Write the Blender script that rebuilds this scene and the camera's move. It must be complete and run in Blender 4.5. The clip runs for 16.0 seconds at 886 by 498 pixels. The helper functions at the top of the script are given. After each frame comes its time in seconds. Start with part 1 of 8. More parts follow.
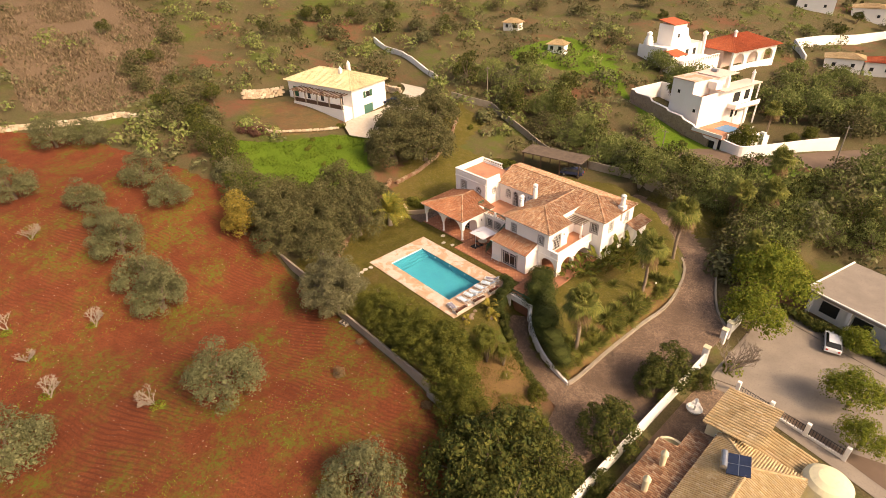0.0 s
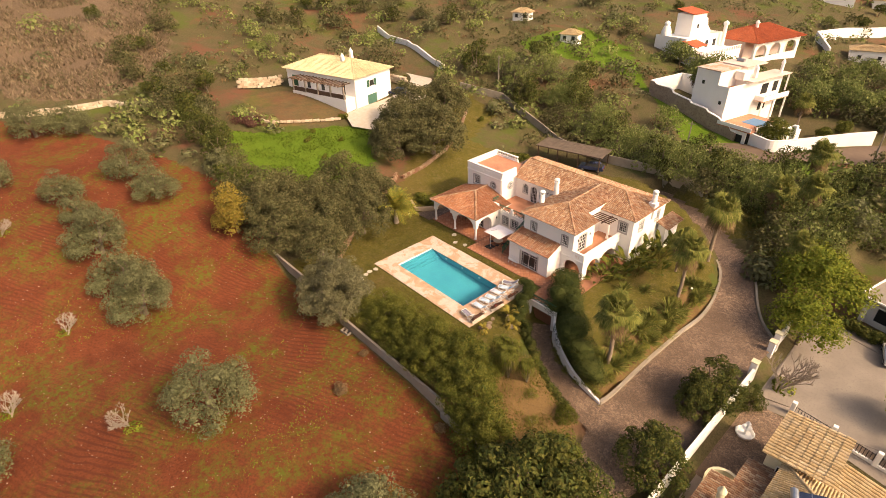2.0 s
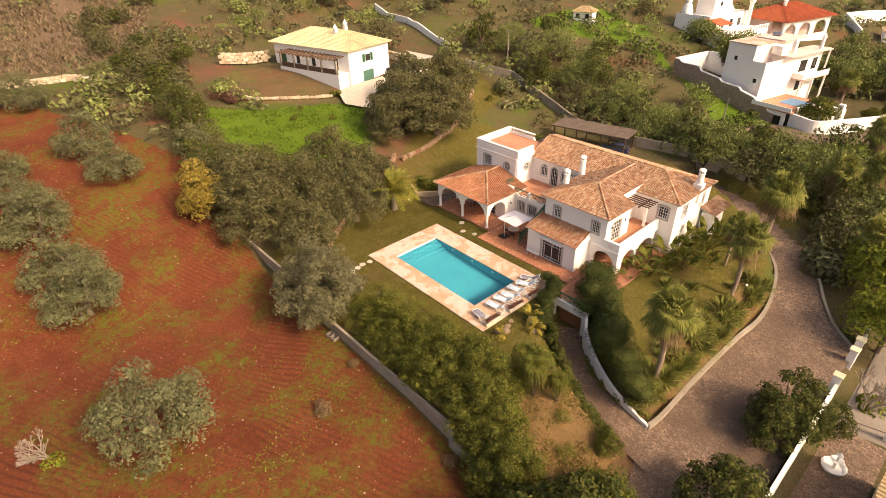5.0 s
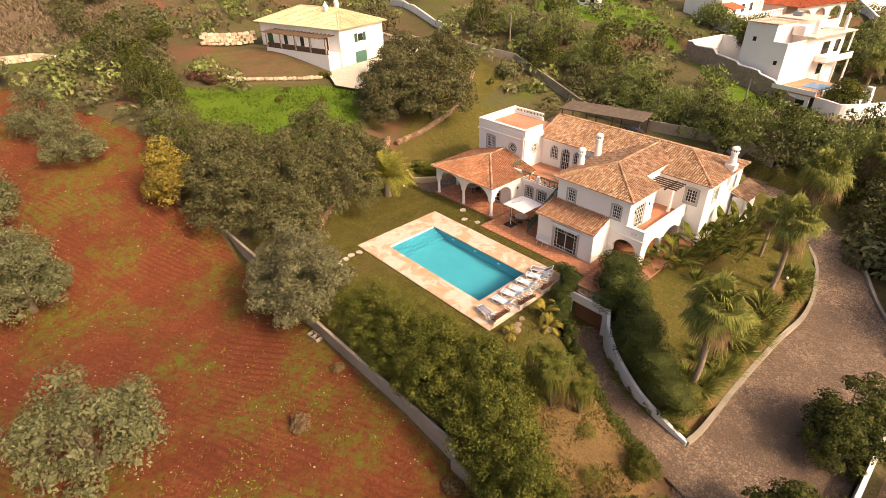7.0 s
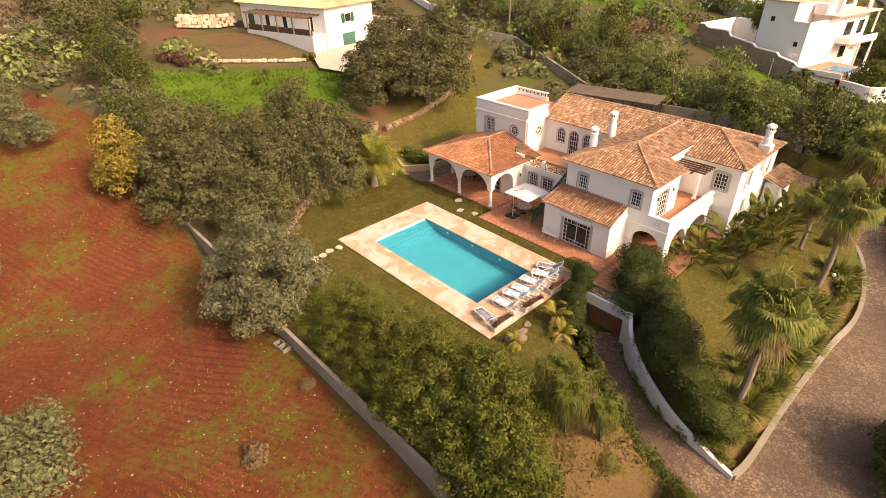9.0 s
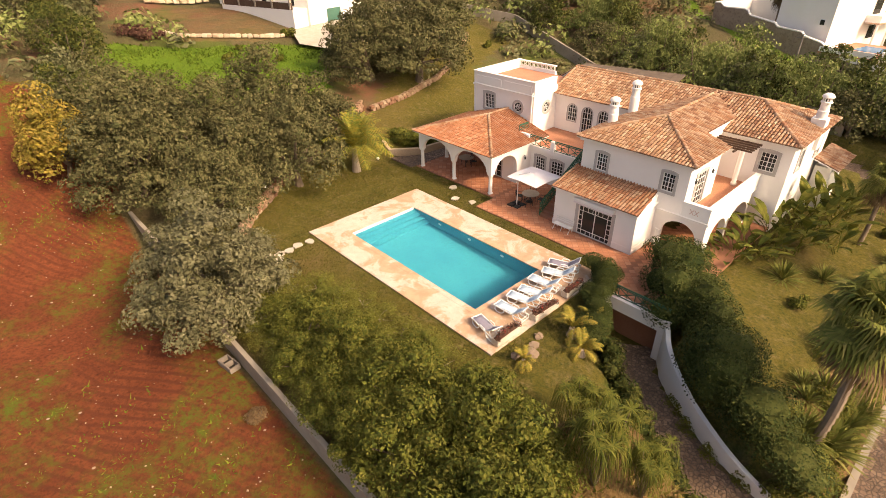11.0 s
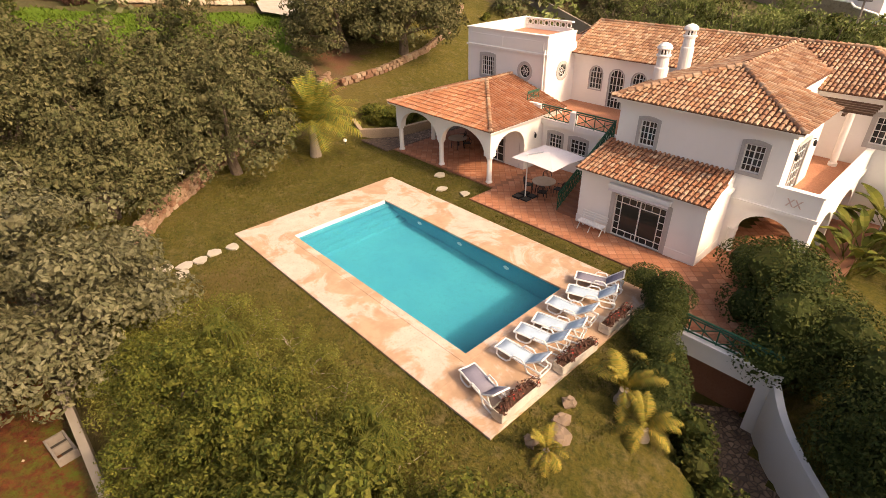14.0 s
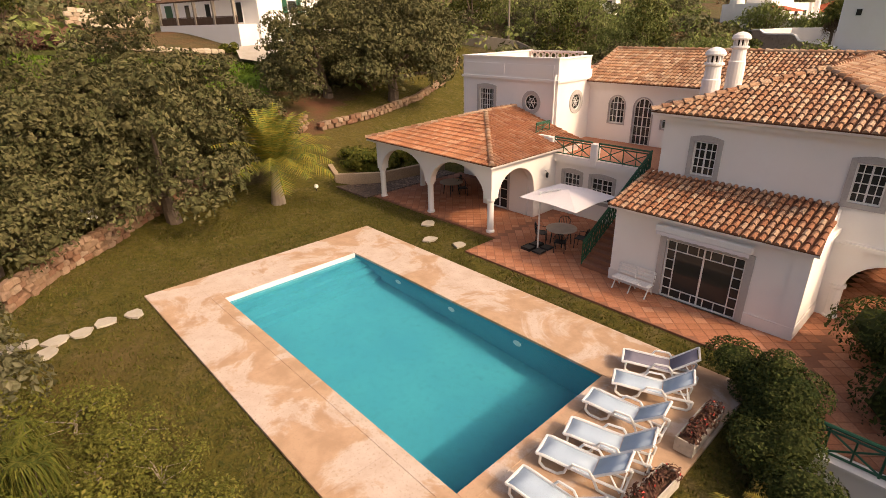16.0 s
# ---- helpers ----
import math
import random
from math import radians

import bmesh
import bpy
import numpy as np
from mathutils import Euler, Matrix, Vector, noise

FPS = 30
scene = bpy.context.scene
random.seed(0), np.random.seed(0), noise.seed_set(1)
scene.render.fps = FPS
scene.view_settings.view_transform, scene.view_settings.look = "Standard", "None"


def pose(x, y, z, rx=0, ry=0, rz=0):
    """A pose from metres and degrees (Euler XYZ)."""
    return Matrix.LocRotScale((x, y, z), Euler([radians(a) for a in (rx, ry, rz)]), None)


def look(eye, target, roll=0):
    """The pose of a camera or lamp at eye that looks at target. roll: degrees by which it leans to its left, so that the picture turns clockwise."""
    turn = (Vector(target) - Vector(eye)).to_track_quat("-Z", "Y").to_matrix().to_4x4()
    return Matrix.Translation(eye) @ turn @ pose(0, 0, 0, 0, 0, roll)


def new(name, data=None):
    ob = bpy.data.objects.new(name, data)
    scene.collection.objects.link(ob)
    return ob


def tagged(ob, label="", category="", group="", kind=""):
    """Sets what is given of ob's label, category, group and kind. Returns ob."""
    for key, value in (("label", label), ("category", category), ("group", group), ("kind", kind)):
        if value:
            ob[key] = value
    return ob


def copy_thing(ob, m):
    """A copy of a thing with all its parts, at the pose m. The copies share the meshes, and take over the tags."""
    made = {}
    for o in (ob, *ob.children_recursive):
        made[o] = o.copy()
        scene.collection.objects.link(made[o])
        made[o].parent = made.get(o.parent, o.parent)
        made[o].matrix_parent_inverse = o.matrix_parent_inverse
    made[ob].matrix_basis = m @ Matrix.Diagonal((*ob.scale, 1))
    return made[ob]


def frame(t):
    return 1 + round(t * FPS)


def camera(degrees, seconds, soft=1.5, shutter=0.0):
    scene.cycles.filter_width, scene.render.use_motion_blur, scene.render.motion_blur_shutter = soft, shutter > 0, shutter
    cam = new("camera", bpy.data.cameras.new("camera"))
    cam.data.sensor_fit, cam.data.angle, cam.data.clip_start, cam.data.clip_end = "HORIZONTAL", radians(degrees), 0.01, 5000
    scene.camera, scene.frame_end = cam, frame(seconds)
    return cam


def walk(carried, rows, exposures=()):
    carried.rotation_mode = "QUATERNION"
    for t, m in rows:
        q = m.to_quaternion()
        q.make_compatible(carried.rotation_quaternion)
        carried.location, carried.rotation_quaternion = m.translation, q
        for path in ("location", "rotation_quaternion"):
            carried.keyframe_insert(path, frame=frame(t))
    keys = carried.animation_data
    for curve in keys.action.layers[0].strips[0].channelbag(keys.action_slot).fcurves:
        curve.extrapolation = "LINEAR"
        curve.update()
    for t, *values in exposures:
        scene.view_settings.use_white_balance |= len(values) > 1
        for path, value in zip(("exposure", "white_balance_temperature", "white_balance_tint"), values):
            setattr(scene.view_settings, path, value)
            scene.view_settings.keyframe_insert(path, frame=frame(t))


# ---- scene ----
cam = camera(80.6, 16.0, soft=0.5)
PATH = [
    (0, (51.107, -40.686, 40.19), (49.83, -39.566, 39.135), -2.1),
    (0.5, (49.792, -39.932, 39.436), (48.515, -38.813, 38.378), -2.1),
    (1, (48.362, -39.286, 38.625), (47.086, -38.168, 37.566), -1.9),
    (1.5, (47.079, -38.648, 37.733), (45.801, -37.531, 36.674), -2.0),
    (2, (45.708, -38.02, 36.806), (44.432, -36.901, 35.748), -1.8),
    (2.5, (44.472, -37.255, 35.77), (43.194, -36.136, 34.713), -1.8),
    (3, (43.298, -36.467, 34.756), (42.02, -35.349, 33.698), -1.7),
    (3.5, (42.24, -35.653, 33.63), (40.962, -34.534, 32.574), -1.7),
    (4, (41.176, -34.839, 32.587), (39.9, -33.72, 31.529), -1.7),
    (6.5, (36.276, -31.114, 27.022), (35.004, -29.985, 25.969), -1.4),
    (7, (35.343, -30.324, 25.99), (34.074, -29.191, 24.938), -1.4),
    (7.5, (34.454, -29.449, 25.115), (33.186, -28.315, 24.062), -1.5),
    (8, (33.555, -28.564, 24.077), (32.288, -27.427, 23.027), -1.4),
    (8.5, (32.692, -27.583, 23.169), (31.425, -26.446, 22.12), -1.5),
    (9, (31.82, -26.54, 22.152), (30.554, -25.401, 21.103), -1.5),
    (11.5, (26.69, -21.297, 17.285), (25.435, -20.148, 16.234), -1.2),
    (12, (25.684, -20.169, 16.503), (24.429, -19.023, 15.448), -1.3),
    (12.5, (24.674, -19.058, 15.585), (23.42, -17.909, 14.532), -1.2),
    (13, (23.678, -17.885, 14.661), (22.424, -16.736, 13.608), -1.2),
    (13.5, (22.724, -16.759, 13.694), (21.468, -15.608, 12.645), -1.2),
    (14, (21.713, -15.547, 12.684), (20.45, -14.39, 11.651), -1.3),
    (14.5, (20.705, -14.419, 11.727), (19.426, -13.248, 10.73), -1.4),
    (15, (19.66, -13.272, 10.752), (18.36, -12.084, 9.806), -1.4),
    (15.5, (18.678, -12.18, 9.847), (17.35, -10.966, 8.973), -1.4),
    (16, (17.708, -11.165, 8.992), (16.359, -9.921, 8.197), -1.3),
]
walk(cam, [(t, look(eye, target, roll)) for t, eye, target, roll in PATH], [(0.0, 0.75, 7800, 15), (7.0, 0.88, 7600, 14), (12.5, 0.96, 7600, 13), (14.0, 0.79, 7550, 15), (16.0, 0.42, 7450, 16)])

# ---- world and light ----
SUN_AZ = Vector((0.97, 0.22, 0.0)).normalized()
SUN_EL = radians(39)
world = bpy.data.worlds.new("sky_world")
scene.world = world
world.use_nodes = True
wn = world.node_tree.nodes
sky = wn.new("ShaderNodeTexSky")
sky.sky_type = "NISHITA"
sky.sun_disc = False
sky.sun_elevation = SUN_EL
sky.sun_rotation = math.atan2(SUN_AZ.x, SUN_AZ.y)
sky.air_density, sky.dust_density, sky.ozone_density = 0.75, 6.0, 0.4
wn["Background"].inputs["Strength"].default_value = 0.15
world.node_tree.links.new(sky.outputs[0], wn["Background"].inputs["Color"])
sun_data = bpy.data.lights.new("sun", "SUN")
sun_data.energy, sun_data.angle, sun_data.color = 1.9, radians(3.0), (1.0, 0.83, 0.62)
sun = new("sun", sun_data)
toward = SUN_AZ * math.cos(SUN_EL) + Vector((0, 0, math.sin(SUN_EL)))
sun.matrix_world = look((60, 60, 80), Vector((60, 60, 80)) - toward)

R = random.Random(7)


# ---- materials ----
def mix_node(nt, fac, a, b):
    n = nt.nodes.new("ShaderNodeMix")
    n.data_type = "RGBA"
    for sock, v in ((n.inputs[0], fac), (n.inputs[6], a), (n.inputs[7], b)):
        if isinstance(v, (float, int)):
            sock.default_value = v
        elif isinstance(v, tuple):
            sock.default_value = (*v, 1.0)
        else:
            nt.links.new(v, sock)
    return n.outputs[2]


def ramp_node(nt, src, lo, hi):
    n = nt.nodes.new("ShaderNodeMapRange")
    n.inputs[1].default_value, n.inputs[2].default_value = lo, hi
    nt.links.new(src, n.inputs[0])
    return n.outputs[0]


def noise_node(nt, vec, scale, detail=4.0, rough=0.6, distort=0.0):
    n = nt.nodes.new("ShaderNodeTexNoise")
    n.inputs["Scale"].default_value, n.inputs["Detail"].default_value = scale, detail
    n.inputs["Roughness"].default_value, n.inputs["Distortion"].default_value = rough, distort
    if vec is not None:
        nt.links.new(vec, n.inputs["Vector"])
    return n.outputs[0]


def material(name):
    m = bpy.data.materials.new(name)
    m.use_nodes = True
    nt = m.node_tree
    return m, nt, nt.nodes["Principled BSDF"], nt.nodes.new("ShaderNodeTexCoord").outputs["Object"]


def bump(nt, bsdf, height, strength, dist=0.02):
    n = nt.nodes.new("ShaderNodeBump")
    n.inputs["Strength"].default_value, n.inputs["Distance"].default_value = strength, dist
    nt.links.new(height, n.inputs["Height"])
    nt.links.new(n.outputs[0], bsdf.inputs["Normal"])


def plain(name, a, b, big=0.6, small=9.0, rough=0.8, metal=0.0, bumps=0.25, dist=0.02, spec=0.3, worn=0.8):
    """Two colours mixed by a broad and a fine noise, with fine relief."""
    m, nt, bsdf, co = material(name)
    n1, n2 = noise_node(nt, co, big, 3), noise_node(nt, co, small, 5)
    c = mix_node(nt, ramp_node(nt, n1, 0.3, 0.7), a, b)
    dark = tuple(v * worn for v in a)
    c = mix_node(nt, ramp_node(nt, n2, 0.52, 0.8), c, dark)
    nt.links.new(c, bsdf.inputs["Base Color"])
    bsdf.inputs["Roughness"].default_value, bsdf.inputs["Metallic"].default_value = rough, metal
    bsdf.inputs["Specular IOR Level"].default_value = spec
    if bumps:
        bump(nt, bsdf, n2, bumps, dist)
    return m


def island(name, cols, rough=0.8, small=14.0, spec=0.25, objects=False, bumps=0.3, through_light=0.0):
    """Colour that differs from piece to piece, drawn from cols, with fine grain."""
    m, nt, bsdf, co = material(name)
    if objects:
        rnd = nt.nodes.new("ShaderNodeObjectInfo").outputs["Random"]
    else:
        rnd = nt.nodes.new("ShaderNodeNewGeometry").outputs["Random Per Island"]
    cr = nt.nodes.new("ShaderNodeValToRGB")
    el = cr.color_ramp.elements
    while len(el) < len(cols):
        el.new(0.5)
    for i, c in enumerate(cols):
        el[i].position, el[i].color = i / (len(cols) - 1), (*c, 1)
    nt.links.new(rnd, cr.inputs[0])
    n2 = noise_node(nt, co, small, 4)
    n1 = noise_node(nt, co, 0.45, 3)
    dim = nt.nodes.new("ShaderNodeMix")
    dim.data_type, dim.blend_type = "RGBA", "MULTIPLY"
    dim.inputs[0].default_value = 0.45
    nt.links.new(cr.outputs[0], dim.inputs[6])
    mixed = mix_node(nt, 0.5, n1, n2)
    g = ramp_node(nt, mixed, 0.3, 0.62)
    nt.links.new(g, dim.inputs[7])
    nt.links.new(dim.outputs[2], bsdf.inputs["Base Color"])
    bsdf.inputs["Roughness"].default_value = rough
    bsdf.inputs["Specular IOR Level"].default_value = spec
    if bumps:
        bump(nt, bsdf, n2, bumps, 0.01)
    if through_light:
        tr = nt.nodes.new("ShaderNodeBsdfTranslucent")
        nt.links.new(dim.outputs[2], tr.inputs["Color"])
        ms = nt.nodes.new("ShaderNodeMixShader")
        ms.inputs[0].default_value = through_light
        nt.links.new(bsdf.outputs[0], ms.inputs[1])
        nt.links.new(tr.outputs[0], ms.inputs[2])
        nt.links.new(ms.outputs[0], nt.nodes["Material Output"].inputs["Surface"])
    return m


def leaf(name, cols):
    return island(name, cols, rough=0.8, small=3.0, spec=0.12, bumps=0.0, through_light=0.15)


WHITE = plain("white_render", (0.88, 0.84, 0.79), (0.84, 0.79, 0.72), 0.35, 3.0, 0.9, bumps=0.08, worn=0.95)
PINKISH = plain("pale_terracotta_block", (0.72, 0.55, 0.46), (0.68, 0.50, 0.42), 2.0, 9.0, 0.9)
CREAM = plain("cream_render", (0.72, 0.64, 0.42), (0.66, 0.58, 0.38), 0.4, 3.0, 0.9, bumps=0.12)
GREY = plain("grey_window_surround", (0.43, 0.40, 0.37), (0.49, 0.45, 0.41), 1.2, 18.0, 0.85)
FRAME = plain("white_paint", (0.78, 0.76, 0.72), (0.74, 0.72, 0.68), 2.0, 30.0, 0.45, bumps=0.05, spec=0.5)
GREEN = plain("green_metal_paint", (0.015, 0.085, 0.042), (0.022, 0.11, 0.055), 2.0, 30.0, 0.4, 0.2, bumps=0.05, spec=0.5)
GREYGREEN = plain("faded_green_paint", (0.06, 0.15, 0.11), (0.075, 0.175, 0.13), 2.0, 20.0, 0.6)
TERRA = island("terracotta_paver", [(0.45, 0.17, 0.085), (0.55, 0.235, 0.13), (0.49, 0.20, 0.105), (0.60, 0.29, 0.175)], 0.75)
TERRA_BED = plain("terracotta_joint", (0.27, 0.115, 0.065), (0.32, 0.145, 0.085), 0.6, 12.0)
TILE = island("clay_roof_tile", [(0.40, 0.19, 0.10), (0.49, 0.28, 0.16), (0.54, 0.35, 0.22), (0.30, 0.145, 0.085), (0.60, 0.43, 0.29), (0.42, 0.22, 0.125), (0.27, 0.135, 0.08)], 0.85, bumps=0.4)
TILE_WARM = island("red_clay_tile", [(0.40, 0.155, 0.075), (0.47, 0.205, 0.105), (0.43, 0.175, 0.085), (0.53, 0.285, 0.17), (0.34, 0.13, 0.07)], 0.85, bumps=0.4)
TILE_ONE = island("clay_roof_tile_single", [(0.31, 0.125, 0.065), (0.41, 0.19, 0.105), (0.47, 0.27, 0.165), (0.35, 0.145, 0.075), (0.53, 0.36, 0.24), (0.25, 0.10, 0.06)], 0.85, objects=True, bumps=0.4)
# Bed under the tiles; its dark colour deepens the shade in the gaps.
TILE_BED = plain("shaded_tile_bed", (0.13, 0.055, 0.03), (0.18, 0.085, 0.05), 0.8, 12.0, 0.9)
TILE_OCHRE = island("ochre_roof_tile", [(0.52, 0.36, 0.18), (0.58, 0.43, 0.24), (0.48, 0.33, 0.17), (0.62, 0.48, 0.30)], 0.85)
TILE_RED = island("red_roof_tile", [(0.44, 0.10, 0.04), (0.50, 0.13, 0.055), (0.40, 0.10, 0.05)], 0.85)
TILE_PALE = island("pale_yellow_roof_tile", [(0.66, 0.56, 0.33), (0.70, 0.60, 0.37), (0.63, 0.53, 0.31)], 0.85)


def deck_material():
    """Pale worn stone with tan damp stains that have crisp, wandering edges."""
    m, nt, bsdf, co = material("pool_deck_stone")
    stain, mottle, grain = noise_node(nt, co, 0.42, 7, 0.62, 0.6), noise_node(nt, co, 1.7, 5, 0.6), noise_node(nt, co, 14.0, 4)
    pale = mix_node(nt, ramp_node(nt, mottle, 0.35, 0.65), (0.62, 0.50, 0.41), (0.54, 0.41, 0.32))
    tan = mix_node(nt, ramp_node(nt, mottle, 0.4, 0.6), (0.52, 0.335, 0.21), (0.44, 0.275, 0.165))
    c = mix_node(nt, ramp_node(nt, stain, 0.47, 0.53), pale, tan)
    c = mix_node(nt, ramp_node(nt, grain, 0.55, 0.8), c, (0.40, 0.27, 0.18))
    nt.links.new(c, bsdf.inputs["Base Color"])
    bsdf.inputs["Roughness"].default_value = 0.8
    bump(nt, bsdf, grain, 0.2)
    return m


DECK = deck_material()
STONE = island("limestone_blocks", [(0.42, 0.30, 0.20), (0.52, 0.38, 0.25), (0.36, 0.22, 0.14), (0.56, 0.45, 0.33)], 0.9, bumps=0.5)
PAVER = plain("stepping_stone", (0.50, 0.44, 0.36), (0.42, 0.36, 0.28), 1.5, 9.0, 0.9)
CONCRETE = plain("concrete", (0.22, 0.18, 0.145), (0.27, 0.225, 0.18), 0.5, 6.0, 0.9)
OLDWALL = plain("weathered_render", (0.360, 0.310, 0.245), (0.259, 0.209, 0.158), 0.5, 4.0, 0.92)
ASPHALT = plain("worn_asphalt", (0.165, 0.112, 0.078), (0.115, 0.077, 0.053), 0.25, 14.0, 0.92)
DARK = plain("dark_interior", (0.03, 0.025, 0.02), (0.05, 0.04, 0.03), 1.0, 5.0, 0.7)
WOOD = plain("dark_timber", (0.09, 0.05, 0.03), (0.13, 0.08, 0.05), 2.0, 20.0, 0.7)
PALEWOOD = plain("flaking_white_painted_wood", (0.62, 0.56, 0.48), (0.48, 0.41, 0.33), 2.5, 9.0, 0.85, worn=0.6)
GREYWOOD = plain("weathered_timber", (0.28, 0.22, 0.17), (0.20, 0.15, 0.11), 1.0, 12.0, 0.85)
SHEDWOOD = plain("dark_weathered_timber", (0.15, 0.11, 0.08), (0.10, 0.072, 0.052), 1.0, 12.0, 0.85)
BARK = plain("bark", (0.12, 0.085, 0.06), (0.19, 0.14, 0.10), 2.0, 14.0, 0.95, bumps=0.7, dist=0.04)
PALEBARK = plain("pale_bark", (0.36, 0.29, 0.23), (0.27, 0.21, 0.16), 2.0, 14.0, 0.95, bumps=0.5)
CLOTH_BLUE = plain("pale_blue_sling", (0.42, 0.52, 0.62), (0.48, 0.57, 0.66), 2.0, 60.0, 0.8, bumps=0.1)
CLOTH_GREY = plain("grey_sling", (0.22, 0.20, 0.25), (0.27, 0.25, 0.29), 2.0, 60.0, 0.8, bumps=0.1)
PLASTIC = plain("white_plastic", (0.80, 0.79, 0.77), (0.76, 0.75, 0.72), 2.0, 30.0, 0.35, bumps=0.0, spec=0.5)
CANVAS = plain("white_canvas", (0.74, 0.68, 0.68), (0.70, 0.64, 0.64), 1.0, 40.0, 0.85, bumps=0.1)
BLACK = plain("black_metal", (0.02, 0.02, 0.02), (0.035, 0.035, 0.035), 3.0, 40.0, 0.45, 0.3, bumps=0.05)
STEEL = plain("brushed_steel", (0.5, 0.5, 0.5), (0.42, 0.42, 0.42), 3.0, 40.0, 0.35, 0.9, bumps=0.05)
CARPAINT = plain("white_car_paint", (0.78, 0.77, 0.75), (0.75, 0.74, 0.72), 2.0, 30.0, 0.2, bumps=0.0, spec=0.6)
DARKPAINT = plain("dark_car_paint", (0.03, 0.04, 0.09), (0.04, 0.05, 0.11), 2.0, 30.0, 0.2, bumps=0.0, spec=0.6)
RUBBER = plain("rubber", (0.02, 0.02, 0.02), (0.03, 0.03, 0.03), 3.0, 30.0, 0.8, bumps=0.1)
SOILBED = plain("planting_soil", (0.10, 0.05, 0.03), (0.14, 0.08, 0.05), 2.0, 14.0, 0.95)
SOLAR = plain("solar_panel", (0.02, 0.03, 0.06), (0.03, 0.04, 0.08), 1.0, 20.0, 0.15, bumps=0.0, spec=0.6)
RED = plain("red_flower", (0.5, 0.04, 0.03), (0.6, 0.10, 0.07), 3.0, 20.0, 0.7, bumps=0.0)
POOLTILE = plain("pool_plaster", (0.052, 0.36, 0.44), (0.040, 0.31, 0.41), 0.4, 5.0, 0.6, bumps=0.05)

L_OLIVE = leaf("olive_leaf", [(0.136, 0.138, 0.062), (0.195, 0.189, 0.091), (0.098, 0.105, 0.043), (0.248, 0.235, 0.119)])
L_CAROB = leaf("carob_leaf", [(0.078, 0.082, 0.031), (0.134, 0.126, 0.050), (0.179, 0.156, 0.070), (0.055, 0.060, 0.022)])
L_GREEN = leaf("garden_leaf", [(0.077, 0.097, 0.018), (0.128, 0.137, 0.020), (0.186, 0.171, 0.034), (0.052, 0.071, 0.013)])
L_YELLOW = leaf("yellow_leaf", [(0.330, 0.238, 0.036), (0.240, 0.196, 0.036), (0.420, 0.280, 0.060), (0.165, 0.140, 0.030)])
L_CYPRESS = leaf("cypress_leaf", [(0.044, 0.063, 0.015), (0.081, 0.094, 0.019), (0.139, 0.131, 0.030), (0.032, 0.044, 0.012)])
L_PALM = leaf("palm_leaf", [(0.147, 0.166, 0.034), (0.244, 0.239, 0.056), (0.104, 0.127, 0.026), (0.329, 0.286, 0.086)])
L_GOLD = leaf("golden_palm_leaf", [(0.36, 0.26, 0.04), (0.22, 0.22, 0.04), (0.45, 0.30, 0.06), (0.15, 0.17, 0.04)])
L_DATE = leaf("date_palm_leaf", [(0.144, 0.181, 0.030), (0.246, 0.262, 0.049), (0.409, 0.306, 0.049), (0.102, 0.147, 0.030)])
L_DRY = leaf("dry_leaf", [(0.20, 0.12, 0.06), (0.27, 0.18, 0.09), (0.15, 0.09, 0.05)])
L_PURPLE = leaf("reddish_leaf", [(0.13, 0.06, 0.045), (0.18, 0.09, 0.06), (0.09, 0.045, 0.035)])
L_BRIGHT = leaf("bright_leaf", [(0.15, 0.19, 0.02), (0.23, 0.25, 0.03), (0.09, 0.13, 0.015), (0.30, 0.28, 0.04)])
L_HEDGE = leaf("hedge_leaf", [(0.036, 0.056, 0.014), (0.063, 0.081, 0.018), (0.108, 0.113, 0.029), (0.027, 0.041, 0.012)])
L_SHRUB = leaf("shrub_leaf", [(0.155, 0.157, 0.028), (0.216, 0.202, 0.038), (0.114, 0.126, 0.024), (0.278, 0.231, 0.057)])
L_PEPPER = leaf("pepper_tree_leaf", [(0.185, 0.220, 0.064), (0.269, 0.291, 0.092), (0.135, 0.170, 0.042), (0.341, 0.341, 0.127)])
PALMBARK = plain("palm_bark", (0.27, 0.20, 0.14), (0.20, 0.145, 0.10), 2.0, 9.0, 0.95, bumps=0.8, dist=0.05)


def glass_material():
    m, nt, bsdf, co = material("window_glass")
    bsdf.inputs["Base Color"].default_value = (0.035, 0.035, 0.032, 1)
    bsdf.inputs["Roughness"].default_value = 0.06
    bsdf.inputs["Specular IOR Level"].default_value = 0.3
    bump(nt, bsdf, noise_node(nt, co, 1.5, 2), 0.03, 0.02)
    return m


GLASS = glass_material()


def water_material():
    m, nt, bsdf, co = material("pool_water")
    bsdf.inputs["Base Color"].default_value = (0.62, 0.93, 0.97, 1)
    bsdf.inputs["Roughness"].default_value = 0.03
    bsdf.inputs["IOR"].default_value = 1.33
    bsdf.inputs["Transmission Weight"].default_value = 1.0
    bump(nt, bsdf, noise_node(nt, co, 2.5, 3), 0.06, 0.02)
    return m


WATER = water_material()


